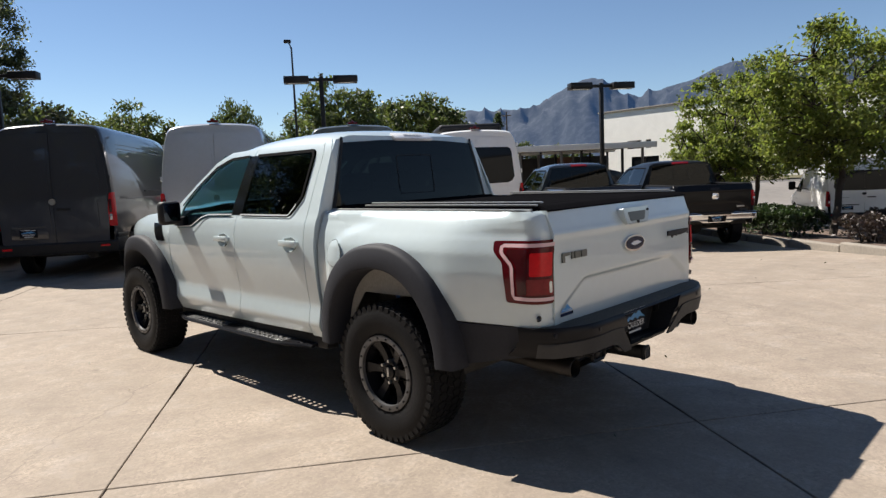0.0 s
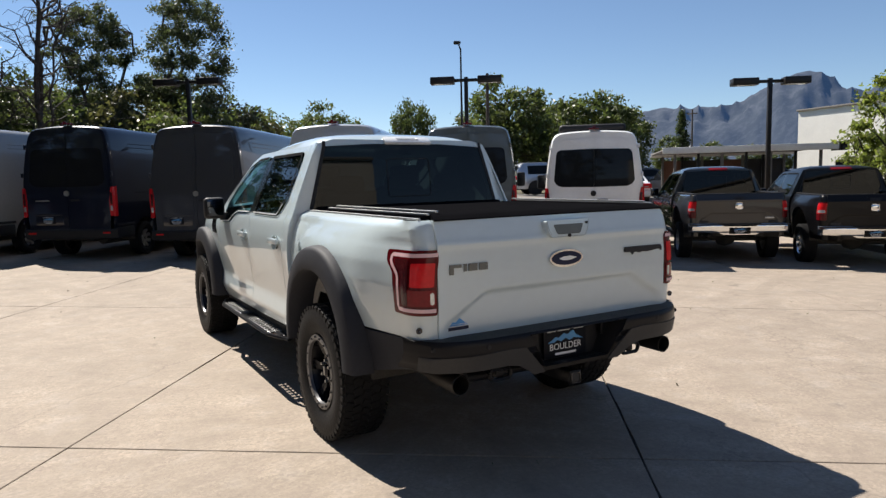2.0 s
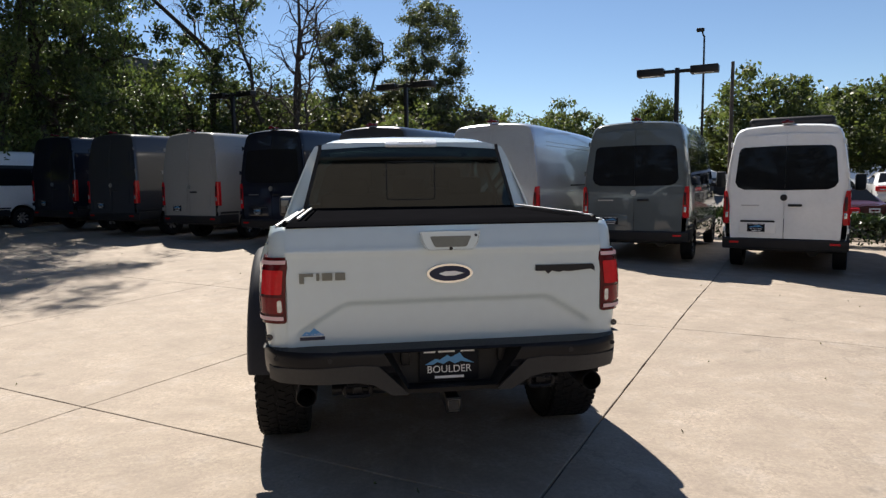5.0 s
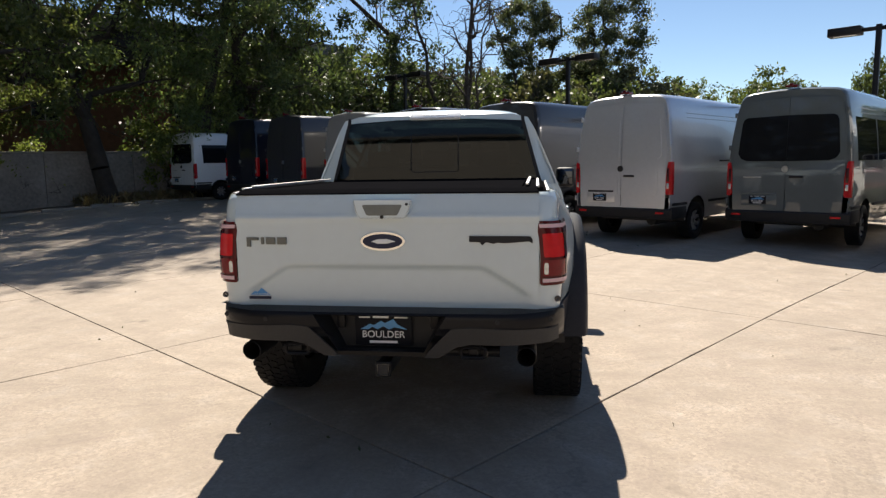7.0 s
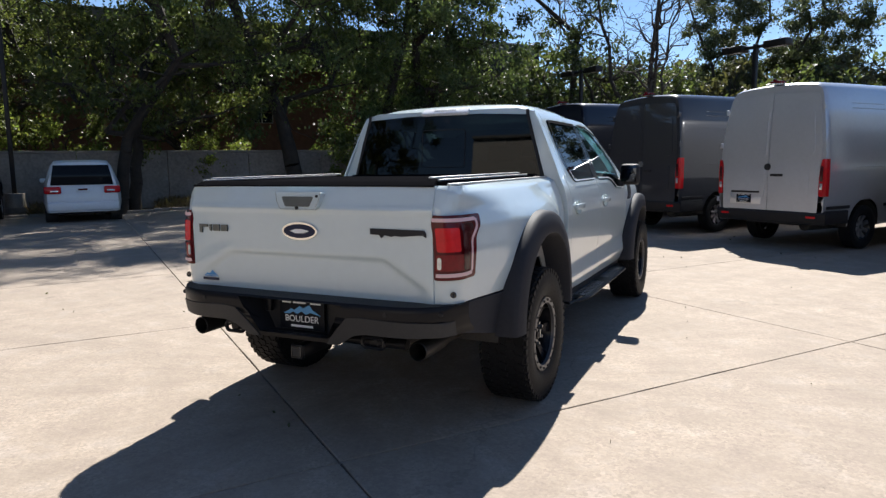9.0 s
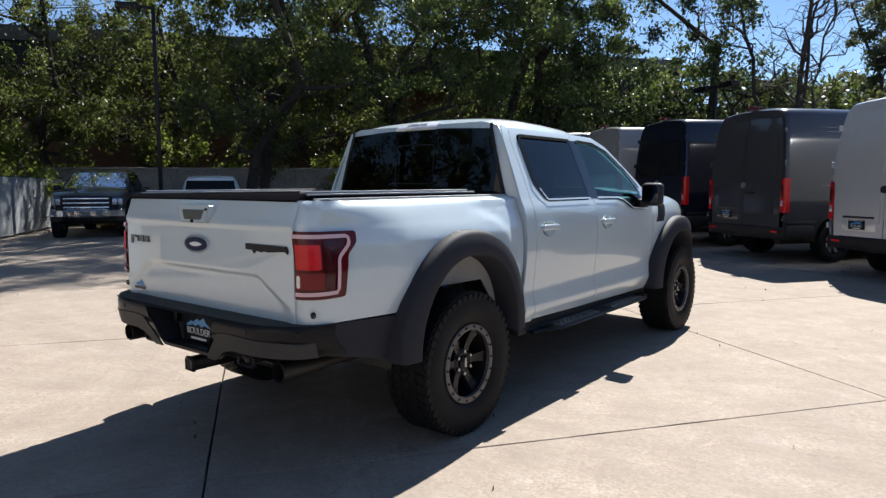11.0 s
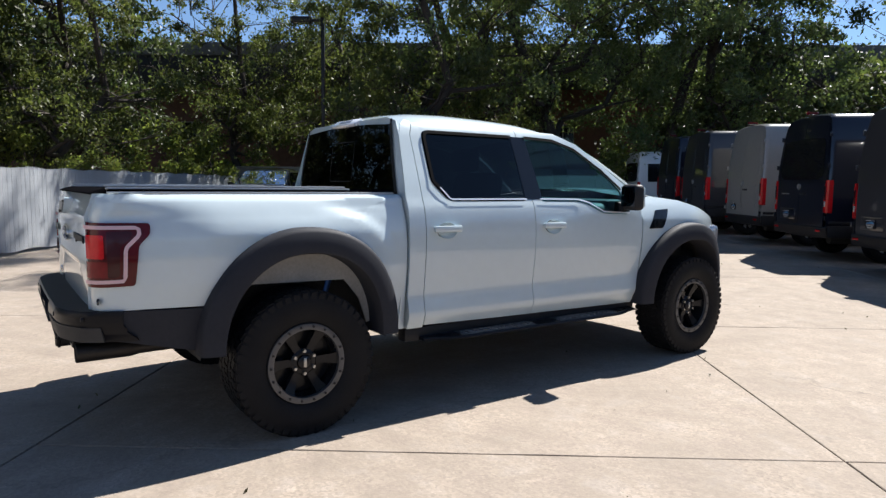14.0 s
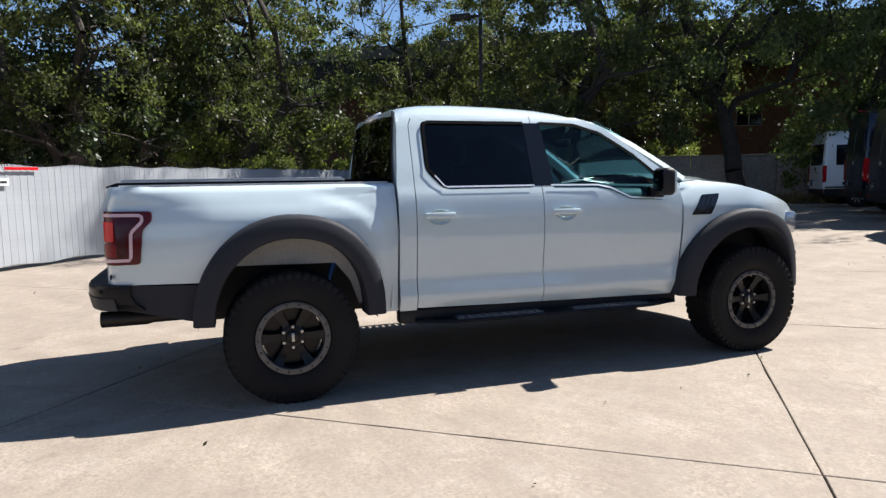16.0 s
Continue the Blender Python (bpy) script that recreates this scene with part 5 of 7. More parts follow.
GLASS_SOLID = mat("blackened_glass", (0.010, 0.011, 0.013), 0.04, 0, 5, 0.2, spec=0.16)
ROW = (
    ("silver panel van with windowless rear doors", SILVER, 8.30, -3.10, {"lower": SILVER}),
    ("dark slate grey panel van with windowless rear doors", SLATE, 8.15, -5.85, {}),
    ("blue-black van with dark rear door glass", BLUEBLACK, 8.10, -8.55, {"rear_glass": True}),
    ("light stone grey panel van in tree shade", STONE, 8.15, -11.3, {}),
    ("dark slate panel van in tree shade", SLATE, 7.90, -13.95, {}),
    ("blue-black panel van under the trees", BLUEBLACK, 7.98, -16.6, {}),
)
for label, pm, u, v, kw in ROW:
    van("panel_van", label, pm, stand(u, v, 0), **kw)
van("crew_van", "blue-grey passenger van with wide rear glass", SHADEGREY, stand(9.25, -0.50, 0), L=5.95, rear_glass=True, side_glass=True)
van("crew_van", "white passenger van with rear glass and roof air unit", WHITE, stand(9.35, 2.08, -4), L=5.95, H=2.66, rear_glass=True, side_glass=True, roof_unit=True)
van("panel_van", "older white van at the end of the row", WHITE, stand(7.85, -20.6, 2) @ Matrix.Diagonal((0.95, 0.95, 0.90, 1)), L=5.9, rear_glass=True, side_glass=True)
van("small_van", "white low-roof van beyond the planting bed", WHITE, stand(11.6, 13.6, -26) @ Matrix.Diagonal((0.95, 0.95, 0.72, 1)), L=5.2, rear_glass=True, group="")


def car(name, label, category, paint_mat, at, L=4.8, W=1.86, H=1.72, kind="suv", group=""):
    """A passenger car: shaped shell, glass band, wheels, lamps; rear at y = 0."""
    root = thing(name, label, category, group, at)
    hw = W / 2
    belt = 0.62 * H if kind != "sedan" else 0.66 * H
    if kind == "sedan":
        top = [(0.0, belt - 0.04), (0.75, belt + 0.02), (1.35, H - 0.06), (1.9, H), (2.6, H - 0.02), (3.55, belt + 0.04), (L - 0.1, belt - 0.16), (L, belt - 0.25)]
    else:
        top = [(0.0, H - 0.42), (0.10, H - 0.16), (0.28, H - 0.02), (1.0, H), (2.3, H - 0.02), (2.75, H - 0.10), (3.65, belt + 0.06), (L - 0.2, belt - 0.10), (L, belt - 0.24)]
    n = 26
    rings = []
    for i in range(n + 1):
        y = L * i / n
        t = lerp(top, y)
        k = 1 - 0.10 * smooth(0.4, 0.0, y) - 0.16 * smooth(L - 0.7, L, y)
        b = min(belt, t - 0.03)
        half = [(hw * 0.95 * k, 0.30), (hw * k, 0.55), (hw * k, 0.75), (hw * 0.97 * k, b), (hw * (0.97 - 0.16 * (t - b) / 0.6) * k, b + (t - b) * 0.75), (hw * (0.90 - 0.20 * (t - b) / 0.6) * k, t - 0.012), (hw * 0.45 * k, t + 0.012), (0, t + 0.018)]
        rings.append([(x, y, z) for x, z in half] + [(-x, y, z) for x, z in half[-2::-1]])
    bm = bmesh.new()
    vs = add_loft(bm, rings)
    bm.faces.new(vs[0][::-1])
    bm.faces.new(vs[-1])
    part("body", bm, paint_mat, root, angle=32)
    for S in (-1, 1):
        bm = bmesh.new()
        rr = []
        for i in range(13):
            y = 0.55 + (L - 2.0) * i / 12 if kind != "sedan" else 1.1 + (L - 2.6) * i / 12
            t = lerp(top, y)
            if t - belt < 0.12:
                continue
            x0, x1 = hw * 0.97 + 0.006, hw * (0.97 - 0.16 * (t - belt) / 0.6) + 0.008
            rr.append([(S * x0, y, belt + 0.02), (S * (x0 * 0.3 + x1 * 0.7), y, belt + (t - belt) * 0.5), (S * x1, y, belt + (t - belt) * 0.74)])
        add_loft(bm, rr)
        part("side_glass", bm, GLASS_SOLID, root)
        for cy in (0.95, L - 0.95):
            wheel(root, (S * (hw - 0.13), cy, 0.33), S, {"tyre": (0.33, 0.22, 0.21), "spokes": 5, "nuts": 5, "rim": HUBCAP, "spoke": HUBCAP, "cap": HUBCAP})
            bm = bmesh.new()
            add_cyl(bm, (S * (hw - 0.30), cy, 0.35), (S * (hw + 0.004), cy, 0.35), 0.385, None, 24)
            part("wheel_well", bm, DUSTY, root)
        bm = bmesh.new()
        add_box(bm, (S * (hw - 0.24), 0.0, belt - 0.17), (0.42, 0.16, 0.20), 0.04)
        t = part("tail_light", bm, REDLAMP, root, "red tail light")
        bm = bmesh.new()
        add_box(bm, (S * (hw - 0.28), -0.083, belt - 0.20), (0.20, 0.01, 0.05), 0.003)
        part("reverse_lens", bm, CLEAR, t)
        bm = bmesh.new()
        add_box(bm, (S * (hw - 0.24), L - 0.10, belt - 0.20), (0.34, 0.18, 0.15), 0.04)
        part("headlight", bm, CLEAR, root)
        bm = bmesh.new()
        add_box(bm, (S * (hw + 0.10), L - 1.75, belt + 0.06), (0.2, 0.10, 0.14), 0.04)
        part("door_mirror", bm, paint_mat, root)
    bm = bmesh.new()
    if kind == "sedan":
        add_grid(bm, 3, 4, lambda u, v: ((2 * v - 1) * hw * (0.80 - 0.12 * u), 0.80 + 0.48 * u, belt + 0.05 + (H - belt - 0.12) * u + 0.02))
    else:
        add_grid(bm, 10, 6, lambda u, v: ((2 * v - 1) * hw * (0.80 - 0.10 * u), lerp([(H - 0.8, 0.0), (H - 0.42, 0.0), (H - 0.16, 0.10), (H - 0.02, 0.28)], H - 0.70 + 0.54 * u) - 0.022, H - 0.70 + 0.54 * u + 0.012 * u))
    part("rear_window", bm, GLASS_SOLID, root, "dark rear window")
    bm = bmesh.new()
    add_grid(bm, 3, 4, lambda u, v: ((2 * v - 1) * hw * (0.70 + 0.12 * u), (2.80 if kind != "sedan" else 2.7) + 0.80 * u, (lerp(top, (2.80 if kind != "sedan" else 2.7) + 0.80 * u)) + 0.022))
    part("windscreen", bm, GLASS_SOLID, root)
    bm = bmesh.new()
    add_box(bm, (0, 0.02, 0.46), (W * 0.92, 0.16, 0.26), 0.06, None, 3)
    part("rear_bumper", bm, paint_mat, root)
    bm = bmesh.new()
    add_box(bm, (0, L / 2, 0.30), (W * 0.8, L * 0.9, 0.12), 0.02)
    part("underbody", bm, DUSTY, root)
    bm = bmesh.new()
    add_box(bm, (0, -0.012, belt - 0.16), (0.34, 0.02, 0.13), 0.004)
    pl = part("number_plate", bm, WHITE_PRINT, root)
    bm = bmesh.new()
    add_box(bm, (0, -0.024, belt - 0.16), (0.24, 0.004, 0.05))
    part("plate_bar", bm, REDLENS, pl)
    return root


car("minivan", "white minivan parked nose to the wall", "minivan", WHITE, stand(-1.9, -17.1, 90), 5.1, 1.96, 1.76, "suv")


def up(u):
    return 0.8 * smooth(20, 31, u)


for u, v, hd, pm, kd, lb in ((31, 0.6, -78, SILVER, "suv", "silver crossover on the far street"), (27.5, 3.2, 0, BLACKPAINT, "suv", "black car in the far row"), (27, 6.0, 0, WHITE, "sedan", "white car in the far row"),
                             (27.4, 8.6, 0, SLATE, "suv", "dark car in the far row"), (27.2, 11.2, 0, SILVER, "sedan", "silver car in the far row"), (30, -4.4, -80, WHITE, "sedan", "white car on the far street"), (19.5, 4.4, 30, MAROON, "sedan", "dark maroon car behind the row"),
                             (33, 5.5, -85, SLATE, "sedan", "grey car on the far street"), (33.5, 12.0, -85, BLACKPAINT, "suv", "black crossover on the far street"), (26.8, -2.0, 0, SLATE, "sedan", "dark car in the far row")):
    car("parked_car", lb, "car", pm, stand(u, v, hd, up(u)), 4.6, 1.84, 1.66 if kd == "suv" else 1.46, kd, "far parked cars")

# ---- plants ----


def leaf_mat(name, col, through=0.35, vary=0.35):
    """Leaves that reflect and let light through, each of a slightly different green."""
    m = bpy.data.materials.new(name)
    m.use_nodes = True
    nt = m.node_tree
    p = nt.nodes["Principled BSDF"]
    p.inputs["Roughness"].default_value = 0.46
    geo, hsv = nt.nodes.new("ShaderNodeNewGeometry"), nt.nodes.new("ShaderNodeHueSaturation")
    hsv.inputs["Color"].default_value = (*col, 1)
    for lo, hi, sock, k in ((1 - vary, 1 + vary, "Value", 1.0), (0.475, 0.515, "Hue", 7.3)):
        mr = nt.nodes.new("ShaderNodeMapRange")
        fr = nt.nodes.new("ShaderNodeMath")
        fr.operation, fr.inputs[1].default_value = "MULTIPLY", k
        fr2 = nt.nodes.new("ShaderNodeMath")
        fr2.operation = "FRACT"
        nt.links.new(geo.outputs["Random Per Island"], fr.inputs[0])
        nt.links.new(fr.outputs[0], fr2.inputs[0])
        nt.links.new(fr2.outputs[0], mr.inputs["Value"])
        mr.inputs["To Min"].default_value, mr.inputs["To Max"].default_value = lo, hi
        nt.links.new(mr.outputs[0], hsv.inputs[sock])
    nt.links.new(hsv.outputs[0], p.inputs["Base Color"])
    tr, mix = nt.nodes.new("ShaderNodeBsdfTranslucent"), nt.nodes.new("ShaderNodeMixShader")
    bright = nt.nodes.new("ShaderNodeVectorMath")
    bright.operation, bright.inputs[1].default_value = "MULTIPLY", (1.3, 1.4, 0.95)
    nt.links.new(hsv.outputs[0], bright.inputs[0])
    nt.links.new(bright.outputs[0], tr.inputs[0])
    mix.inputs[0].default_value = through
    nt.links.new(p.outputs[0], mix.inputs[1])
    nt.links.new(tr.outputs[0], mix.inputs[2])
    nt.links.new(mix.outputs[0], nt.nodes["Material Output"].inputs[0])
    return m


BARK = mat("bark", (0.0435, 0.03364, 0.0261), 0.9, 0, 6, 0.4, 0.6, 30)
BARE = mat("grey_dead_wood", (0.0493, 0.0406, 0.0348), 0.9, 0, 6, 0.3, 0.4, 30)
LEAF_DARK = leaf_mat("dark_green_leaves", (0.050, 0.068, 0.027), 0.45)
# lighter copy of the leaf colour, standing in for sun on the crowns
LEAF_SUNLIT = leaf_mat("sunny_green_leaves", (0.100, 0.130, 0.046), 0.50)
LEAF_AIRY = leaf_mat("thin_green_leaves", (0.084, 0.100, 0.032), 0.55)
LEAF_MID = leaf_mat("green_leaves", (0.073, 0.091, 0.032), 0.5)
LEAF_BRIGHT = leaf_mat("bright_green_leaves", (0.150, 0.178, 0.046), 0.6)
LEAF_GREY = leaf_mat("grey_green_leaves", (0.0667, 0.0783, 0.03828), 0.45)
LEAF_DRY = leaf_mat("dry_olive_leaves", (0.0725, 0.07076, 0.03016), 0.4)
LEAF_HEDGE = leaf_mat("hedge_leaves", (0.03, 0.051, 0.0156), 0.25)
LEAF_MAUVE = leaf_mat("dusky_shrub_leaves", (0.058, 0.04176, 0.03596), 0.2)
STRAW = leaf_mat("dry_grass", (0.1624, 0.1218, 0.058), 0.3, 0.3)


def leaves_mesh(name, centres, size, material, parent, rng, droop=0.3, aspect=2.0):
    """One small bent leaf at every centre."""
    n = len(centres)
    c = np.asarray(centres)
    a = rng.normal(size=(n, 3))
    a[:, 2] -= droop
    a /= np.linalg.norm(a, axis=1, keepdims=True)
    b = np.cross(a, rng.normal(size=(n, 3)))
    b /= np.linalg.norm(b, axis=1, keepdims=True)
    k = size * rng.uniform(0.6, 1.35, size=(n, 1))
    la, lb = a * k, b * k / aspect
    up = np.cross(a, b) * k * 0.18
    v = np.stack([c - la, c + lb * 1.0 + up, c + la, c - lb * 1.0 + up], axis=1).reshape(-1, 3)
    me = bpy.data.meshes.new(name)
    me.vertices.add(4 * n)
    me.vertices.foreach_set("co", v.astype(np.float32).ravel())
    me.loops.add(4 * n)
    me.loops.foreach_set("vertex_index", np.arange(4 * n, dtype=np.int32))
    me.polygons.add(n)
    me.polygons.foreach_set("loop_start", np.arange(0, 4 * n, 4, dtype=np.int32))
    me.update(calc_edges=True)
    me.materials.append(material)
    ob = new(name, me)
    ob.parent = parent
    return ob


def limb(bm, p, q, r0, r1, rng, seg=6, pieces=4, wob=0.06):
    """A bent, tapering branch; returns points along it."""
    p, q = Vector(p), Vector(q)
    L = (q - p).length
    pts = [p]
    for i in range(1, pieces + 1):
        t = i / pieces
        w = Vector(rng.normal(size=3)) * L * wob * (1 if i < pieces else 0.3)
        pts.append(p.lerp(q, t) + w)
    for i in range(pieces):
        add_cyl(bm, pts[i], pts[i + 1], r0 + (r1 - r0) * i / pieces, r0 + (r1 - r0) * (i + 1) / pieces, seg, False)
    return pts


def tree(name, label, at, h, r, base, seed, leaf, count, size, trunk_r=0.16, clumps=46, clump_r=0.8, bark=None, flat=0.85, stems=1, droop=0.3, open_=0.0, group="trees", pad=2.0):
    """A broadleaf tree: trunk, limbs, twigs, and clumps of leaves with gaps between them."""
    rng = np.random.default_rng(seed)
    root = thing(name, label, "tree", group, at)
    bm = bmesh.new()
    tips = []
    fork_z = base * h
    for _ in range(stems):
        off = Vector(rng.normal(size=3)) * (0.35 if stems > 1 else 0.05)
        off.z = 0
        top = Vector((rng.normal() * 0.05 * h, rng.normal() * 0.05 * h, fork_z)) + off * 2
        pts = limb(bm, off, top, trunk_r, trunk_r * 0.75, rng, 10, 5, 0.012)
        lead = top + Vector((rng.normal() * 0.08 * h, rng.normal() * 0.08 * h, 0.80 * (h - fork_z)))
        lp = limb(bm, top, lead, trunk_r * 0.72, trunk_r * 0.3, rng, 8, 5, 0.05)
        tips += [(x, trunk_r * 0.3) for x in lp[1:]]
        nb = max(5, int(9 / stems))
        for i in range(nb):
            a = 2 * math.pi * (i + rng.uniform(-0.3, 0.3)) / nb
            el = rng.uniform(0.15, 1.1)
            ln = r * rng.uniform(0.55, 0.85)
            st = pts[-1].lerp(lp[rng.integers(0, 4)], rng.uniform(0, 1))
            e = st + Vector((math.cos(a) * math.cos(el), math.sin(a) * math.cos(el), math.sin(el) * flat)) * ln
            bp = limb(bm, st, e, trunk_r * 0.42, trunk_r * 0.12, rng, 6, 4, 0.08)
            for q in bp[2:]:
                for _ in range(3):
                    d = Vector(rng.normal(size=3))
                    d.z = abs(d.z) * 0.6
                    tip = q + d.normalized() * r * rng.uniform(0.18, 0.42)
                    limb(bm, q, tip, trunk_r * 0.13, trunk_r * 0.04, rng, 4, 2, 0.1)
                    tips.append((tip, 0.02))
    cz, rz = fork_z + (h - fork_z) * 0.5, (h - fork_z) * 0.56
    cs = []
    tries = 0
    while len(cs) < clumps and tries < 6000:
        tries += 1
        if rng.uniform() < 0.45 and tips:
            q = Vector(tips[rng.integers(len(tips))][0]) + Vector(rng.normal(size=3)) * 0.25
        else:
            d = Vector(rng.normal(size=3)).normalized() * rng.uniform(0.45, 1.0) ** 0.6
            lump = 1 + 0.25 * noise.noise(Vector((d.x, d.y, d.z)) * 2.2 + Vector((seed, 0, 0)))
            q = Vector((d.x * r * lump, d.y * r * lump, cz + d.z * rz * lump))
        if q.z < fork_z * 0.55 or any((q - o).length < clump_r * (0.55 + open_) for o in cs):
            continue
        cs.append(q)
    weights = rng.uniform(0.4, 1.6, size=len(cs))
    weights /= weights.sum()
    all_c = []
    for q, w in zip(cs, weights):
        n = int(count * w * 0.96)
        stretch = np.array([rng.uniform(0.7, 1.4), rng.uniform(0.7, 1.4), rng.uniform(0.26, 0.52) * pad])
        pts = np.array(q) + rng.normal(size=(n, 3)) * clump_r * 0.28 * stretch
        all_c.append(pts)
        src = min(tips, key=lambda t: (t[0] - q).length)[0]
        limb(bm, src, q, 0.022, 0.008, rng, 4, 2, 0.1)
    # loose leaves between the clumps, thinned by a slow noise
    fill, want = [], int(count * 0.04)
    for _ in range(want * 6):
        d = Vector(rng.normal(size=3)).normalized() * rng.uniform(0.1, 1.0) ** 0.45
        q = Vector((d.x * r, d.y * r, cz + d.z * rz))
        if noise.noise(q * (0.55 / clump_r) + Vector((seed * 3.1, 0, 0))) > 0.06 + 0.25 * d.length ** 6:
            fill.append(tuple(q))
            if len(fill) >= want:
                break
    if fill:
        all_c.append(np.array(fill))
    part("trunk", bm, bark or BARK, root)
    leaves_mesh("crown", np.concatenate(all_c), size, leaf, root, rng, droop)
    return root


def bare_tree(name, label, at, h, seed, lean=(0.03, 0.0), stems=3):
    """A dead tree: a few long stems that fork, side branches and drooping thin twigs."""
    rng = np.random.default_rng(seed)
    root = thing(name, label, "tree", "trees", at)
    bm = bmesh.new()

    def twigs(pts, r, n, ln):
        for _ in range(n):
            q = pts[rng.integers(1, len(pts))]
            a = rng.uniform(0, 6.28)
            d = Vector((math.cos(a), math.sin(a), rng.uniform(-0.1, 0.9))).normalized()
            m = q + d * ln * rng.uniform(0.4, 0.8)
            e = m + Vector((d.x * 0.5, d.y * 0.5, -rng.uniform(0.2, 0.9))) * ln * 0.6
            add_cyl(bm, q, m, r, r * 0.7, 4, False)
            add_cyl(bm, m, e, r * 0.7, r * 0.35, 3, False)

    for k in range(stems):
        off = Vector((rng.normal() * 0.25, rng.normal() * 0.25, 0)) * (k > 0)
        top = Vector((lean[0] * h + rng.normal() * 0.06 * h, lean[1] * h + rng.normal() * 0.06 * h, h * (1.0 - 0.13 * k)))
        r0 = h * (0.0125 - 0.0025 * k)
        stem = limb(bm, off, top, r0, r0 * 0.25, rng, 8, 9, 0.014)
        for q in stem[3:-1]:
            for _ in range(2):
                a, ln = rng.uniform(0, 6.28), h * rng.uniform(0.12, 0.26)
                e = q + Vector((math.cos(a) * 0.75, math.sin(a) * 0.75, rng.uniform(0.35, 0.95))).normalized() * ln
                br = limb(bm, q, e, r0 * 0.38, r0 * 0.10, rng, 5, 5, 0.05)
                twigs(br, r0 * 0.10, 9, h * 0.085)
        twigs(stem[5:], r0 * 0.12, 8, h * 0.08)
    part("trunk", bm, BARE, root)
    return root


def conifer(name, label, at, h, r, seed, count):
    rng = np.random.default_rng(seed)
    root = thing(name, label, "tree", "trees", at)
    bm = bmesh.new()
    add_cyl(bm, (0, 0, 0), (0, 0, h), 0.18, 0.02, 8, False)
    pts = []
    for i in range(46):
        z = h * (0.12 + 0.86 * i / 46)
        ln = r * (1 - z / h) ** 0.8 * rng.uniform(0.6, 1.1)
        a = rng.uniform(0, 6.28)
        e = Vector((math.cos(a) * ln, math.sin(a) * ln, z - 0.15 * ln))
        add_cyl(bm, (0, 0, z), e, 0.03, 0.01, 4, False)
        for _ in range(count // 46):
            t = rng.uniform(0.15, 1.0)
            pts.append(np.array([e.x * t, e.y * t, z + (e.z - z) * t]) + rng.normal(size=3) * 0.16)
    part("trunk", bm, BARK, root)
    leaves_mesh("crown", pts, 0.16, LEAF_DARK, root, rng, 0.6, 3)
    return root


def place(x, y, z=0.0, turn=0.0, s=1.0):
    return pose(x, y, z, 0, 0, turn) @ Matrix.Scale(s, 4)


def on_lot(u, v, z=0.0, turn=0.0, s=1.0):
    p = lot(u, v, z)
    return place(p.x, p.y, p.z, turn, s)


def seen_from(eye, az, r, z=0.0, turn=0.0, s=1.0):
    return place(eye[0] + r * math.cos(radians(az)), eye[1] + r * math.sin(radians(az)), z, turn, s)


# shade trees along the wall and behind the fence
tree("shade_tree", "large shade tree by the wall, leaf colour lightened for sun", on_lot(5.6, -21.6), 21.5, 7.3, 0.14, 11, LEAF_SUNLIT, 66000, 0.074, 0.34, 300, 0.98, open_=0.34, pad=2.3, droop=0.9)
tree("shade_tree", "large shade tree behind the parked vans, leaf colour lightened for sun", on_lot(9.6, -22.0), 21.5, 5.3, 0.08, 12, LEAF_SUNLIT, 72000, 0.074, 0.28, 230, 0.92, open_=0.34, pad=2.3, droop=0.9)
airy1 = tree("shade_tree", "two-stemmed airy tree with light green leaves beside the wall", on_lot(-0.4, -21.3), 16.0, 4.3, 0.16, 13, LEAF_AIRY, 36000, 0.076, 0.22, 185, 0.74, stems=2, open_=0.28, pad=2.3, droop=0.9)
airy2 = tree("shade_tree", "leaning airy tree with light green leaves by the fence", on_lot(-7.0, -22.6), 12.5, 3.9, 0.22, 14, LEAF_AIRY, 32000, 0.064, 0.19, 150, 0.62, open_=0.26, pad=2.3, droop=0.9)
deep = tree("shade_tree", "dense tree behind the slatted fence", on_lot(-18.0, -15.5, 0, 200), 16.5, 5.0, 0.10, 17, LEAF_DARK, 26000, 0.110, 0.26, 150, 0.95, open_=0.2, pad=2.2, droop=0.7)
for u, v, t, s, src, lb in ((13.5, -26.5, 80, 1.0, deep, "dark shade tree behind the wall"), (19.5, -25.0, 140, 0.95, deep, "dark shade tree in the corner of the lot"),
                            (-13.2, -18.2, 60, 0.9, airy1, "airy tree behind the slatted fence"), (-15.0, -13.5, 290, 0.95, airy1, "airy tree behind the slatted fence"), (-18.0, -23.0, 130, 1.0, airy1, "airy tree behind the slatted fence"),
                            (-22.0, -11.0, 250, 1.0, airy1, "airy tree behind the slatted fence"), (-18.5, -7.0, 170, 0.85, airy2, "airy tree behind the slatted fence"),
                            (-16.5, -25.0, 100, 1.1, deep, "dense tree behind the slatted fence"), (-26.0, -18.0, 310, 1.1, deep, "dense tree behind the slatted fence"), (-28.0, -6.0, 110, 1.15, deep, "dense tree behind the slatted fence"), (3.2, -28.6, 220, 0.9, airy1, "airy tree between the wall and the brick building"), (-5.4, -28.8, 20, 0.92, airy1, "airy tree between the wall and the brick building"), (-24.0, 0.0, 30, 0.9, airy2, "airy tree behind the slatted fence")):
    p = lot(u, v)
    tagged(copy_thing(src, place(p.x, p.y, p.z, t, s)), lb)
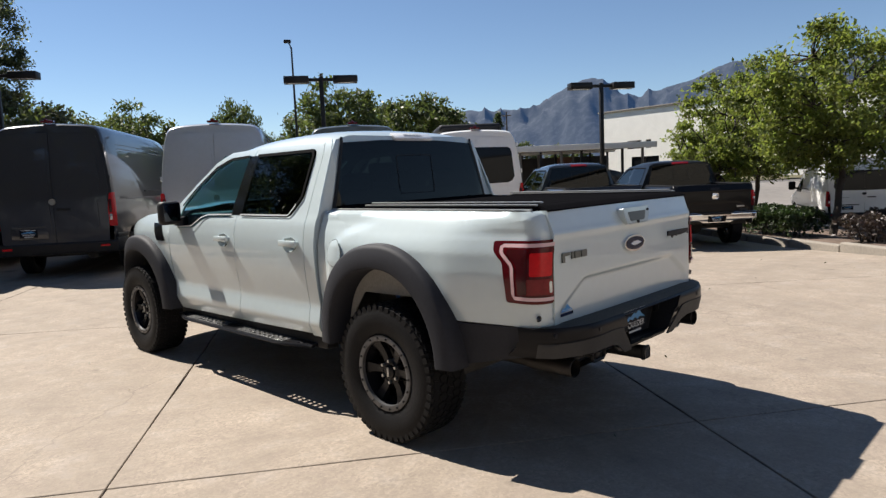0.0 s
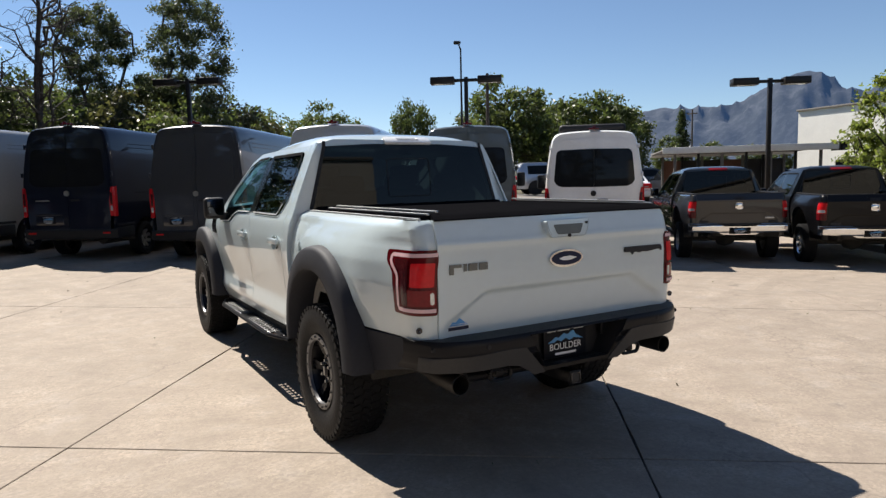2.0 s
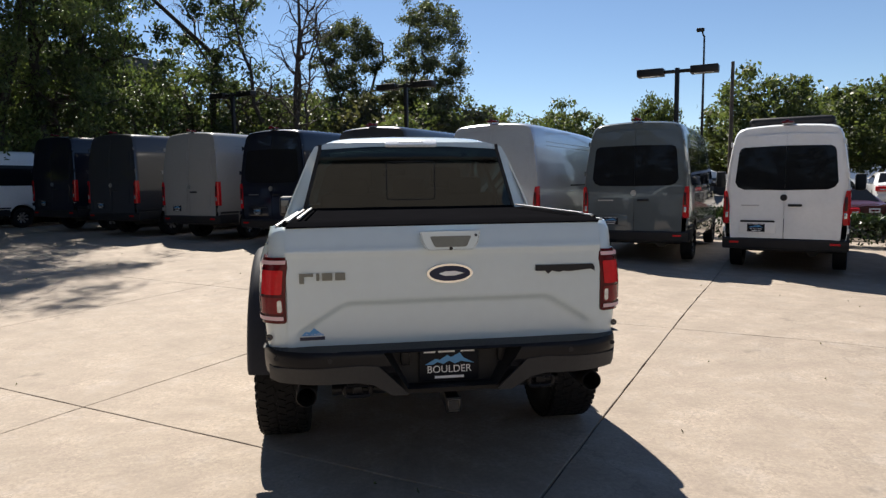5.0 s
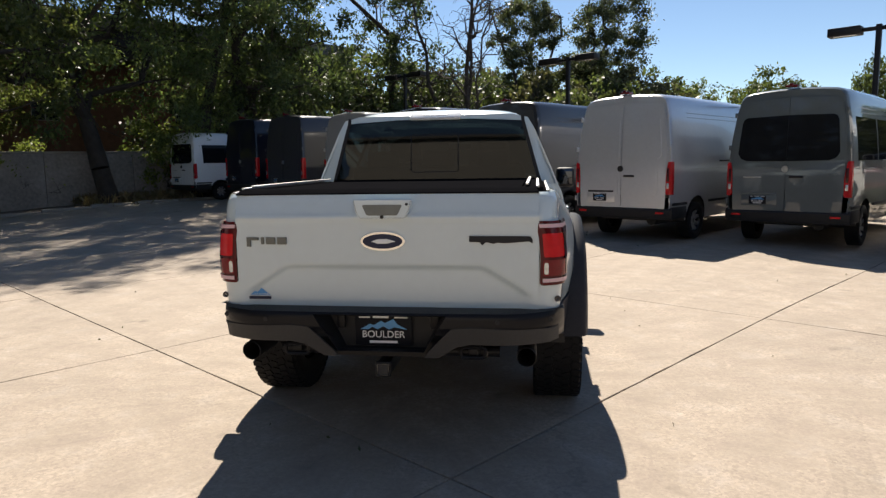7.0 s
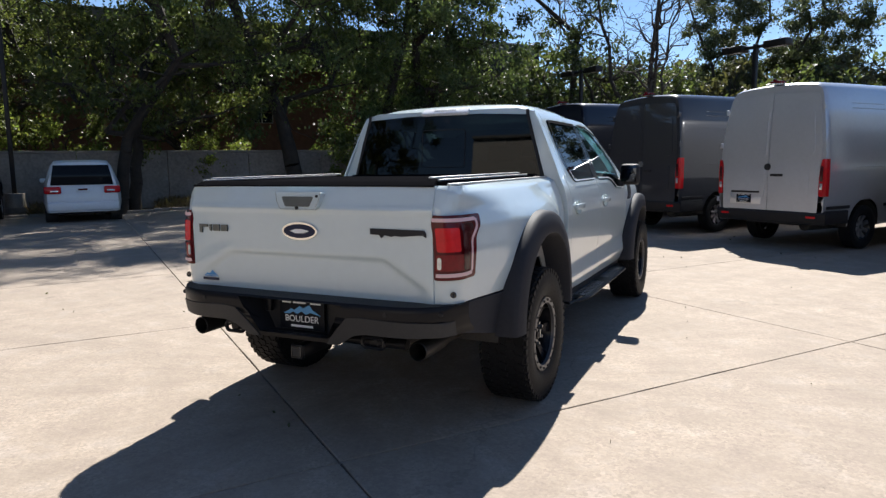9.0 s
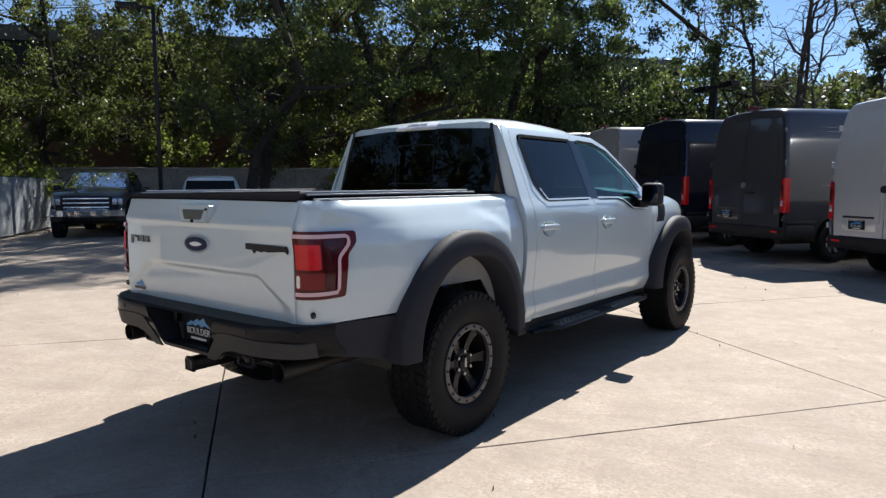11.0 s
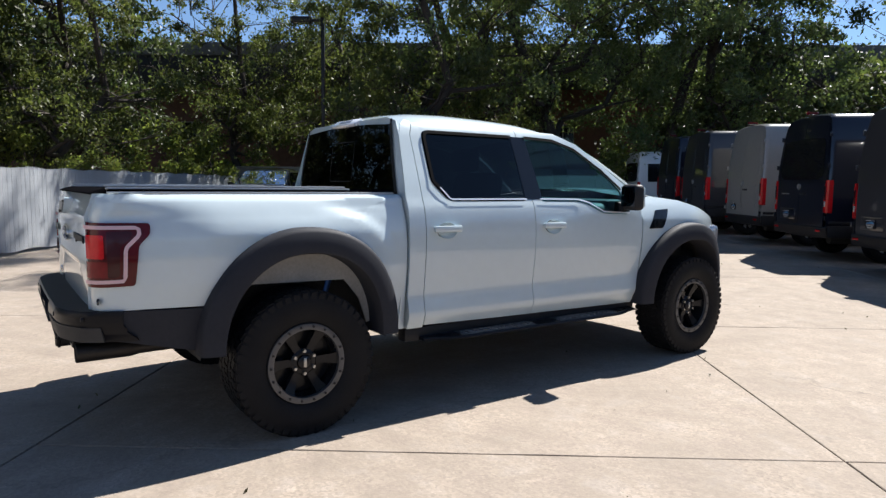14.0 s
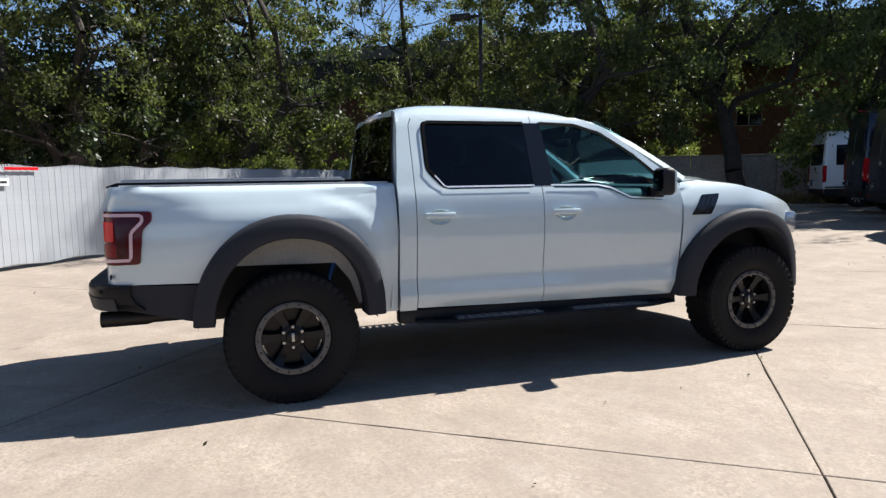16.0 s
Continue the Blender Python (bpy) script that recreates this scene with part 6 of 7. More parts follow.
# crown stands above the view, added only for its dappled shadow on the lot
tree("shade_tree", "unseen high-crowned tree added to dapple the lot with shade", on_lot(9.2, -22.2), 18.5, 7.0, 0.46, 16, LEAF_DARK, 21000, 0.082, 0.22, 130, 0.90, open_=0.5, pad=2.3, droop=0.9)
# understorey by the wall and the fence
# bright leaf colour stands in for sun that does not reach these bushes
bush1 = tree("bush", "low green bush beside the wall", on_lot(-9.0, -20.0), 3.2, 2.2, 0.08, 21, LEAF_BRIGHT, 8000, 0.070, 0.06, 46, 0.6, stems=3, group="bushes")
for u, v, t, s in ((-3.2, -25.5, 40, 1.1), (-9.5, -15.5, 120, 0.7), (-7.5, -24.5, 260, 0.75), (3.0, -24.2, 310, 0.8), (9.0, -23.8, 150, 1.0), (-13.0, -16.5, 80, 1.0), (-20.0, -9.5, 150, 1.2), (-10.5, -24.0, 10, 1.2)):
    p = lot(u, v)
    copy_thing(bush1, place(p.x, p.y, p.z, t, s))
# thicket and tall trees across the street
E2 = (-2.08, -4.02)
tree("tall_tree", "tall open-crowned tree with bare lower trunk", seen_from(E2, 80.3, 44, 0.6), 12.8, 2.3, 0.34, 31, LEAF_GREY, 34000, 0.085, 0.16, 170, 0.8, stems=2)
tree("tall_tree", "tall thin tree over the thicket", seen_from(E2, 87.2, 44, 0.6), 11.6, 2.2, 0.36, 32, LEAF_GREY, 28000, 0.085, 0.15, 140, 0.8, stems=2)
bare_tree("dead_tree", "bare dead tree with thin twigs", place(-2.8, 29.3, 0.4), 12.6, 33)
bare_tree("dead_tree", "bare leaning dead tree", place(-3.6, 30.5, 0.4), 12.0, 34, (-0.36, 0.0), 2)
scrub1 = tree("scrub_tree", "tangled olive-green thicket tree", seen_from(E2, 78.0, 40, 0.5), 5.6, 3.2, 0.10, 35, LEAF_DRY, 7500, 0.128, 0.10, 120, 0.85, stems=4)
scrub2 = tree("scrub_tree", "dense green thicket tree", seen_from(E2, 92.5, 38, 0.5), 5.8, 3.3, 0.10, 36, LEAF_MID, 7500, 0.128, 0.10, 120, 0.85, stems=4)
for az, r, src, t, s in ((81.5, 38, scrub2, 30, 0.95), (85.0, 39, scrub1, 100, 1.0), (88.5, 41, scrub2, 160, 1.0), (96.0, 42, scrub1, 220, 1.1), (98.5, 37, scrub2, 280, 1.15), (101.5, 40, scrub2, 60, 1.3), (83.5, 46, scrub1, 330, 1.15), (90.0, 47, scrub2, 12, 1.2), (94.0, 48, scrub1, 75, 1.25), (76.2, 46, scrub1, 140, 0.8), (78.6, 50, scrub2, 200, 1.25), (82.4, 52, scrub1, 20, 1.35), (86.4, 52, scrub2, 320, 1.3), (91.6, 50, scrub1, 250, 1.3), (74.6, 52, scrub2, 100, 0.85)):
    copy_thing(src, seen_from(E2, az, r, 0.5, t, s))
# far trees
elm1 = tree("elm_tree", "full green elm across the street", seen_from(E2, 54.6, 56, 0.8), 8.4, 4.0, 0.20, 41, LEAF_MID, 11500, 0.19, 0.22, 130, 1.2, stems=2)
elm2 = tree("elm_tree", "full green elm across the street", seen_from(E2, 47.6, 62, 0.8), 8.0, 4.2, 0.18, 42, LEAF_MID, 11000, 0.19, 0.22, 120, 1.2)
elm3 = tree("elm_tree", "full green elm far beyond the street", seen_from(E2, 66.5, 95, 0.8, 15, 0.75), 8.4, 4.0, 0.20, 44, LEAF_MID, 7000, 0.24, 0.22, 110, 1.2)
for az, r, src, t, s in ((51.0, 68, elm2, 90, 1.0), (57.5, 66, elm1, 60, 0.72), (70.2, 74, elm1, 130, 1.02), (72.8, 78, elm3, 250, 0.88), (75.6, 62, elm2, 310, 0.86), (44.8, 78, elm3, 170, 0.75), (41.0, 92, elm3, 40, 0.85), (38.0, 98, elm3, 210, 0.75), (35.0, 105, elm3, 120, 0.7),
                      (45.6, 70, elm2, 10, 0.9), (33.0, 120, elm3, 60, 0.7), (59.5, 92, elm3, 75, 0.6)):
    copy_thing(src, seen_from(E2, az, r, 0.8, t, s))
copy_thing(elm2, seen_from(E2, 62.3, 62, 0.8, 200) @ Matrix.Diagonal((0.5, 0.5, 0.98, 1)))
conifer("conifer", "dark conifer far across the street", seen_from(E2, 40.2, 82, 0.8), 8.2, 1.9, 43, 5200)
# planting bed trees
young = tree("planter_tree", "young bright green tree in the planting bed", on_lot(9.6, 10.9, 0.12), 4.9, 1.85, 0.34, 51, LEAF_BRIGHT, 27000, 0.056, 0.09, 150, 0.52)
tree("planter_tree", "slim bright green tree in the planting bed", on_lot(13.4, 10.3, 0.12), 4.5, 1.45, 0.24, 52, LEAF_BRIGHT, 16000, 0.058, 0.07, 95, 0.36)
copy_thing(young, on_lot(15.5, 13.0, 0.1, 250, 0.95))

# ---- the lot and what stands round it ----
GROUND = mat("worn_asphalt", (0.0928, 0.087, 0.0812), 0.9, 0, 0.4, 0.25, 0.3, 60)
JOINT = mat("dark_joint_filler", (0.048, 0.040, 0.032), 0.95, 0, 3, 0.35)
VERGE = mat("dry_soil", (0.116, 0.0899, 0.0638), 0.95, 0, 1.2, 0.35, 0.6, 25)
GRAVEL = mat("red_brown_gravel", (0.1276, 0.0899, 0.0696), 0.95, 0, 3, 0.4, 0.8, 45)
KERB = mat("kerb_concrete", (0.2552, 0.2262, 0.1914), 0.85, 0, 2, 0.2, 0.3, 60)
WALLC = mat("stained_wall_concrete", (0.27, 0.235, 0.205), 0.9, 0, 0.9, 0.35, 0.4, 30)
BRICK = mat("red_brown_brick", (0.165, 0.078, 0.05), 0.9, 0, 4, 0.3, 0.4, 40)
FASCIA = mat("dark_brown_fascia", (0.025, 0.021, 0.020), 0.7, 0, 2, 0.25)
ROOFEDGE = mat("weathered_grey_roof_edge", (0.1624, 0.1508, 0.1392), 0.8, 0, 2, 0.25)
WHITEWALL = mat("white_stucco", (0.8, 0.78, 0.73), 0.85, 0, 1, 0.08, 0.3, 40)
CREAM = mat("cream_stucco", (0.4176, 0.3944, 0.348), 0.85, 0, 1, 0.1, 0.3, 40)
BRONZE = mat("dark_bronze_metal", (0.022, 0.018, 0.016), 0.45, 0.5, 6, 0.2)
GALV = mat("galvanised_steel", (0.40, 0.41, 0.41), 0.45, 0.7, 10, 0.2)
SLATM = mat("white_fence_slat", (0.365, 0.382, 0.405), 0.5, 0, 3, 0.10, per=0.10)
WOOD = mat("weathered_pole_wood", (0.0754, 0.058, 0.0464), 0.9, 0, 5, 0.3, 0.4, 30)
PAVE = mat("pale_road", (0.1914, 0.174, 0.1566), 0.9, 0, 0.3, 0.2, 0.2, 30)


def concrete():
    """Broom-finished concrete: blotches, fine grain, hairline cracks, oil spots, a tint for each slab."""
    m = mat("pale_concrete", (0.282, 0.2350, 0.1925), 0.88, 0, 0.55, 0.07, 0.22, 55, per=0.12)
    nt = m.node_tree
    p = nt.nodes["Principled BSDF"]
    src = p.inputs["Base Color"].links[0].from_socket
    geo = nt.nodes.new("ShaderNodeNewGeometry")
    big = nt.nodes.new("ShaderNodeTexNoise")
    big.inputs["Scale"].default_value, big.inputs["Detail"].default_value, big.inputs["Roughness"].default_value = 1.6, 9, 0.75
    nt.links.new(geo.outputs["Position"], big.inputs["Vector"])
    r1 = nt.nodes.new("ShaderNodeMapRange")
    r1.inputs["From Min"].default_value, r1.inputs["From Max"].default_value = 0.32, 0.68
    r1.inputs["To Min"].default_value, r1.inputs["To Max"].default_value = 0.84, 1.13
    nt.links.new(big.outputs[0], r1.inputs["Value"])
    spot = nt.nodes.new("ShaderNodeTexNoise")
    spot.inputs["Scale"].default_value, spot.inputs["Detail"].default_value = 2.6, 3
    nt.links.new(geo.outputs["Position"], spot.inputs["Vector"])
    r2 = nt.nodes.new("ShaderNodeMapRange")
    r2.inputs["From Min"].default_value, r2.inputs["From Max"].default_value = 0.68, 0.78
    r2.inputs["To Min"].default_value, r2.inputs["To Max"].default_value = 1.0, 0.62
    nt.links.new(spot.outputs[0], r2.inputs["Value"])
    speck = nt.nodes.new("ShaderNodeTexNoise")
    speck.inputs["Scale"].default_value, speck.inputs["Detail"].default_value, speck.inputs["Roughness"].default_value = 26, 8, 0.8
    nt.links.new(geo.outputs["Position"], speck.inputs["Vector"])
    r3 = nt.nodes.new("ShaderNodeMapRange")
    r3.inputs["From Min"].default_value, r3.inputs["From Max"].default_value = 0.3, 0.7
    r3.inputs["To Min"].default_value, r3.inputs["To Max"].default_value = 0.84, 1.13
    nt.links.new(speck.outputs[0], r3.inputs["Value"])
    out = src
    # warm and pale mottling, small dark pits
    mott = nt.nodes.new("ShaderNodeTexNoise")
    mott.inputs["Scale"].default_value, mott.inputs["Detail"].default_value, mott.inputs["Roughness"].default_value = 3.4, 9, 0.68
    nt.links.new(geo.outputs["Position"], mott.inputs["Vector"])
    hue = nt.nodes.new("ShaderNodeValToRGB")
    hue.color_ramp.elements[0].position, hue.color_ramp.elements[0].color = 0.36, (0.91, 0.89, 0.875, 1)
    hue.color_ramp.elements[1].position, hue.color_ramp.elements[1].color = 0.64, (1.06, 1.07, 1.08, 1)
    warm = hue.color_ramp.elements.new(0.52)
    warm.color = (1.0, 0.99, 0.955, 1)
    nt.links.new(mott.outputs[0], hue.inputs[0])
    pit = nt.nodes.new("ShaderNodeTexVoronoi")
    pit.inputs["Scale"].default_value = 9.0
    nt.links.new(geo.outputs["Position"], pit.inputs["Vector"])
    r6 = nt.nodes.new("ShaderNodeMapRange")
    r6.inputs["From Min"].default_value, r6.inputs["From Max"].default_value = 0.02, 0.05
    r6.inputs["To Min"].default_value, r6.inputs["To Max"].default_value = 0.62, 1.0
    nt.links.new(pit.outputs["Distance"], r6.inputs["Value"])
    # hairline cracks and pale scuffs
    crack = nt.nodes.new("ShaderNodeTexVoronoi")
    crack.feature, crack.inputs["Scale"].default_value = "DISTANCE_TO_EDGE", 0.16
    warp = nt.nodes.new("ShaderNodeTexNoise")
    warp.inputs["Scale"].default_value, warp.inputs["Detail"].default_value = 1.6, 5
    nt.links.new(geo.outputs["Position"], warp.inputs["Vector"])
    bend = nt.nodes.new("ShaderNodeVectorMath")
    bend.operation, bend.inputs[1].default_value = "MULTIPLY_ADD", (0.9, 0.9, 0.9)
    nt.links.new(warp.outputs["Color"], bend.inputs[0])
    nt.links.new(geo.outputs["Position"], bend.inputs[2])
    nt.links.new(bend.outputs[0], crack.inputs["Vector"])
    r4 = nt.nodes.new("ShaderNodeMapRange")
    r4.inputs["From Min"].default_value, r4.inputs["From Max"].default_value = 0.0006, 0.002
    r4.inputs["To Min"].default_value, r4.inputs["To Max"].default_value = 0.84, 1.0
    nt.links.new(crack.outputs["Distance"], r4.inputs["Value"])
    scuff = nt.nodes.new("ShaderNodeTexNoise")
    scuff.inputs["Scale"].default_value, scuff.inputs["Detail"].default_value = 1.0, 4
    lay = nt.nodes.new("ShaderNodeMapping")
    lay.inputs["Rotation"].default_value, lay.inputs["Scale"].default_value = (0, 0, radians(-54)), (0.25, 3.2, 1)
    nt.links.new(geo.outputs["Position"], lay.inputs["Vector"])
    nt.links.new(lay.outputs[0], scuff.inputs["Vector"])
    r5 = nt.nodes.new("ShaderNodeMapRange")
    r5.inputs["From Min"].default_value, r5.inputs["From Max"].default_value = 0.54, 0.74
    r5.inputs["To Min"].default_value, r5.inputs["To Max"].default_value = 1.0, 0.95
    nt.links.new(scuff.outputs[0], r5.inputs["Value"])
    # worn patches where the aggregate shows
    agg, grey = nt.nodes.new("ShaderNodeTexVoronoi"), nt.nodes.new("ShaderNodeSeparateColor")
    agg.inputs["Scale"].default_value = 62.0
    nt.links.new(geo.outputs["Position"], agg.inputs["Vector"])
    nt.links.new(agg.outputs["Color"], grey.inputs[0])
    swing, worn, grain = nt.nodes.new("ShaderNodeMapRange"), nt.nodes.new("ShaderNodeMapRange"), nt.nodes.new("ShaderNodeMath")
    swing.inputs["To Min"].default_value, swing.inputs["To Max"].default_value = -0.17, 0.15
    nt.links.new(grey.outputs[0], swing.inputs["Value"])
    worn.inputs["From Min"].default_value, worn.inputs["From Max"].default_value = 0.42, 0.60
    worn.inputs["To Min"].default_value = 0.15
    nt.links.new(big.outputs[0], worn.inputs["Value"])
    grain.operation, grain.inputs[2].default_value = "MULTIPLY_ADD", 1.0
    nt.links.new(swing.outputs[0], grain.inputs[0])
    nt.links.new(worn.outputs[0], grain.inputs[1])
    # faint tyre arcs
    arcs = []
    for cx, cy, rad in ((-3.2, -6.5, 4.6), (-3.0, -6.4, 6.1), (9.5, -3.0, 7.4), (9.4, -3.1, 5.9), (-9.0, 3.0, 5.2)):
        far = nt.nodes.new("ShaderNodeVectorMath")
        far.operation, far.inputs[1].default_value = "DISTANCE", (cx, cy, 0)
        nt.links.new(geo.outputs["Position"], far.inputs[0])
        off = nt.nodes.new("ShaderNodeMath")
        off.operation, off.inputs[1].default_value, off.inputs[2].default_value = "COMPARE", rad, 0.11
        nt.links.new(far.outputs["Value"], off.inputs[0])
        fade = nt.nodes.new("ShaderNodeMath")
        fade.operation = "MULTIPLY"
        nt.links.new(off.outputs[0], fade.inputs[0])
        nt.links.new(warp.outputs[0], fade.inputs[1])
        mark = nt.nodes.new("ShaderNodeMapRange")
        mark.inputs["From Min"].default_value, mark.inputs["From Max"].default_value = 0.42, 0.65
        mark.inputs["To Min"].default_value, mark.inputs["To Max"].default_value = 1.0, 0.88
        nt.links.new(fade.outputs[0], mark.inputs["Value"])
        arcs.append(mark)
    for r in (r1, r2, r3, r4, r5, r6, hue, grain, *arcs):
        mul = nt.nodes.new("ShaderNodeVectorMath")
        mul.operation = "MULTIPLY"
        nt.links.new(out, mul.inputs[0])
        nt.links.new(r.outputs[0], mul.inputs[1])
        out = mul.outputs[0]
    nt.links.new(out, p.inputs["Base Color"])
    return m


CONC = concrete()


def height(u, v):
    return rise(v, u) + up(u)


# one ground sheet out to the horizon
cuts = [-4500, -1500, -500, -200, -100, -60] + list(range(-40, 61, 2)) + [80, 120, 250, 600, 1600, 4500]
bm = bmesh.new()
gv = [[bm.verts.new((*(U * a + V * b).xy, height(a, b) - 0.045)) for b in cuts] for a in cuts]
for i in range(len(cuts) - 1):
    for j in range(len(cuts) - 1):
        bm.faces.new((gv[i][j], gv[i][j + 1], gv[i + 1][j + 1], gv[i + 1][j]))
bmesh.ops.recalc_face_normals(bm, faces=bm.faces[:])
ground = part("ground", bm, GROUND, None)
tagged(ground, "worn grey asphalt and open ground", "ground", kind="structure")


def patch(name, label, category, material, us, vs, dz, kind="structure", wavy=0.0):
    """A strip of ground between us and vs, dz over the lot's height."""
    nu, nv = max(2, int((us[1] - us[0]) / 1.0)), max(2, int((vs[1] - vs[0]) / 1.0))
    bm = bmesh.new()

    def fn(a, b):
        u, v = us[0] + (us[1] - us[0]) * a, vs[0] + (vs[1] - vs[0]) * b
        p = U * u + V * v
        return p.x, p.y, height(u, v) + dz + wavy * noise.noise(Vector((u, v, 0)) * 0.7)

    add_grid(bm, nu, nv, fn)
    bm.normal_update()
    if bm.faces[:][0].normal.z < 0:
        bmesh.ops.reverse_faces(bm, faces=bm.faces[:])
    ob = part(name, bm, material, None)
    return tagged(ob, label, category, kind=kind)


patch("verge", "dry soil verge below the wall", "soil", VERGE, (-30, 30), (-23.0, -20.6), 0.012, wavy=0.03)
patch("verge", "dry soil and grass behind the parked row", "soil", VERGE, (17.6, 20.5), (-24, 20), 0.006, wavy=0.04)
patch("road", "pale street beyond the lot", "road", PAVE, (21.5, 30), (-60, 60), 0.0)
patch("verge", "grassy far side of the street", "grass", mat("dry_grass_ground", (0.093, 0.081, 0.041), 0.95, 0, 0.8, 0.35, 0.5, 20), (34.5, 120), (-100, 140), 0.01, wavy=0.1)


# retaining wall: cast panels with a cap and posts
def beam(bm, a, b, w, h, z0):
    """An upright slab from a to b in plan, w thick, from z0 up by h."""
    a, b = Vector(a), Vector(b)
    d = (b - a)
    ang = math.atan2(d.y, d.x)
    c = (a + b) / 2
    add_box(bm, (c.x, c.y, z0 + h / 2), (d.length, w, h), 0.01, Matrix.Rotation(ang, 3, "Z"))


wall = thing("retaining_wall", "stained concrete retaining wall with a capping", "wall")
wall["kind"] = "structure"
u = -8.0
while u < 25:
    p, q = lot(u, -23.0), lot(u + 2.98, -23.0)
    bm = bmesh.new()
    beam(bm, p.xy, q.xy, 0.22, 2.05 - p.z, p.z - 0.0)
    part("wall_panel", bm, WALLC, wall)
    bm = bmesh.new()
    beam(bm, p.xy, q.xy, 0.30, 0.09, 2.052)
    part("wall_cap", bm, KERB, wall)
    u += 3.0

# slatted chain-link fence
fence = thing("slatted_fence", "chain-link fence with white privacy slats", "fence")
fence["kind"] = "structure"
FU, F0, F1 = -7.35, -22.6, -3.4
pv = F1
while pv > F0 - 0.1:
    p = lot(FU - 0.05, pv)
    bm = bmesh.new()
    add_cyl(bm, (p.x, p.y, p.z - 0.05), (p.x, p.y, p.z + 1.70), 0.032, None, 10)
    add_lathe(bm, [(1.70, 0.036), (1.72, 0.03), (1.735, 0.001)], (p.x, p.y, p.z), "z", 10)
    part("post", bm, GALV, fence)
    if pv - 3.2 > F0 - 0.1:
        q = lot(FU - 0.05, pv - 3.2)
        for hz in (0.08, 1.68):
            bm = bmesh.new()
            add_cyl(bm, (p.x, p.y, p.z + hz), (q.x, q.y, q.z + hz), 0.02, None, 8)
            part("rail", bm, GALV, fence)
    pv -= 3.2
sl = bmesh.new()
add_box(sl, (0, 0, 0.90), (0.0665, 0.010, 1.66), 0.0)
slat_me = bpy.data.meshes.new("slat")
sl.to_mesh(slat_me)
sl.free()
slat_me.materials.append(SLATM)
n = int((F1 - F0) / 0.068)
for i in range(n):
    v = F1 - 0.034 - 0.068 * i
    p = lot(FU - 0.003 * (i % 2), v)
    o = new("slat", slat_me)
    o.parent = fence
    o.matrix_basis = pose(p.x, p.y, p.z + 0.02 * math.sin(i * 12.9), 0, 0, -36 + 1.2 * math.sin(i * 7.1))
# wire mesh in front of the slats, as thin crossing wires
bm = bmesh.new()
k = 0
d = F1 - F0
step = 0.075
m_ = int(d / step)
for i in range(-23, m_):
    for sgn in (1, -1):
        a0 = F0 + step * i if sgn > 0 else F0 + step * i + 1.7
        pts = []
        for z in (0.10, 1.72):
            vv = a0 + sgn * (z - 0.10)
            pts.append((vv, z))
        if min(pts[0][0], pts[1][0]) < F0 or max(pts[0][0], pts[1][0]) > F1:
            continue
        A, B = lot(FU + 0.025, pts[0][0], pts[0][1]), lot(FU + 0.025, pts[1][0], pts[1][1])
        add_cyl(bm, A, B, 0.0010, None, 3, False)
wm = part("wire_mesh", bm, SLATM, fence)
wm["kind"] = "stuff"
bm = bmesh.new()
for i in range(int((F1 - F0) / 0.055)):
    p = lot(FU + 0.02, F1 - 0.055 * i, 1.72)
    add_cyl(bm, p, p + Vector((0.006 * math.sin(i * 5.1), 0, 0.045 + 0.008 * math.sin(i * 3.3))), 0.006, 0.003, 4)
tw = part("twisted_wire_ends", bm, BRONZE, fence)
tw["kind"] = "stuff"
# gate post, gate leaf and small sign at the fence's end
gate = thing("fence_gate", "open white-slatted gate leaf on a dark post", "gate")
p = lot(FU - 0.1, -2.75)
bm = bmesh.new()
add_cyl(bm, (p.x, p.y, -0.05), (p.x, p.y, 1.95), 0.05, None, 12)
part("gate_post", bm, BRONZE, gate)
q = lot(FU - 3.4, -2.2)
for hz in (0.12, 0.95, 1.78):
    bm = bmesh.new()
    add_cyl(bm, (p.x, p.y, hz), (q.x, q.y, hz), 0.022, None, 8)
    part("gate_rail", bm, GALV, gate)
for i in range(46):
    c = Vector((p.x, p.y, 0)).lerp(Vector((q.x, q.y, 0)), (i + 0.7) / 47)
    o = new("slat", slat_me)
    o.parent = gate
    o.matrix_basis = pose(c.x, c.y, 0.0, 0, 0, math.degrees(math.atan2(q.y - p.y, q.x - p.x)))
sg = lot(FU + 0.05, -3.55)
sign = thing("small_sign", "small white sign with a dark border on the fence", "sign", at=pose(sg.x, sg.y, 1.46, 0, 0, 144))
bm = bmesh.new()
add_box(bm, (0, 0, 0), (0.30, 0.012, 0.12), 0.004)
sb = part("sign_board", bm, WHITE_PRINT, sign)
bm = bmesh.new()
add_box(bm, (0, -0.008, 0), (0.22, 0.004, 0.035))
part("sign_bar", bm, PLASTIC, sb)
# plain red strip placed to fit the camera's view of the fence end
rs = lot(FU + 0.05, -3.95)
strip = thing("red_marker_strip", "narrow red strip placed at the fence top to fit the view", "marker", at=pose(rs.x, rs.y, 1.68, 0, 0, 144))
bm = bmesh.new()
add_box(bm, (0, 0, 0), (0.62, 0.012, 0.05), 0.004)
part("strip", bm, REDLAMP, strip)


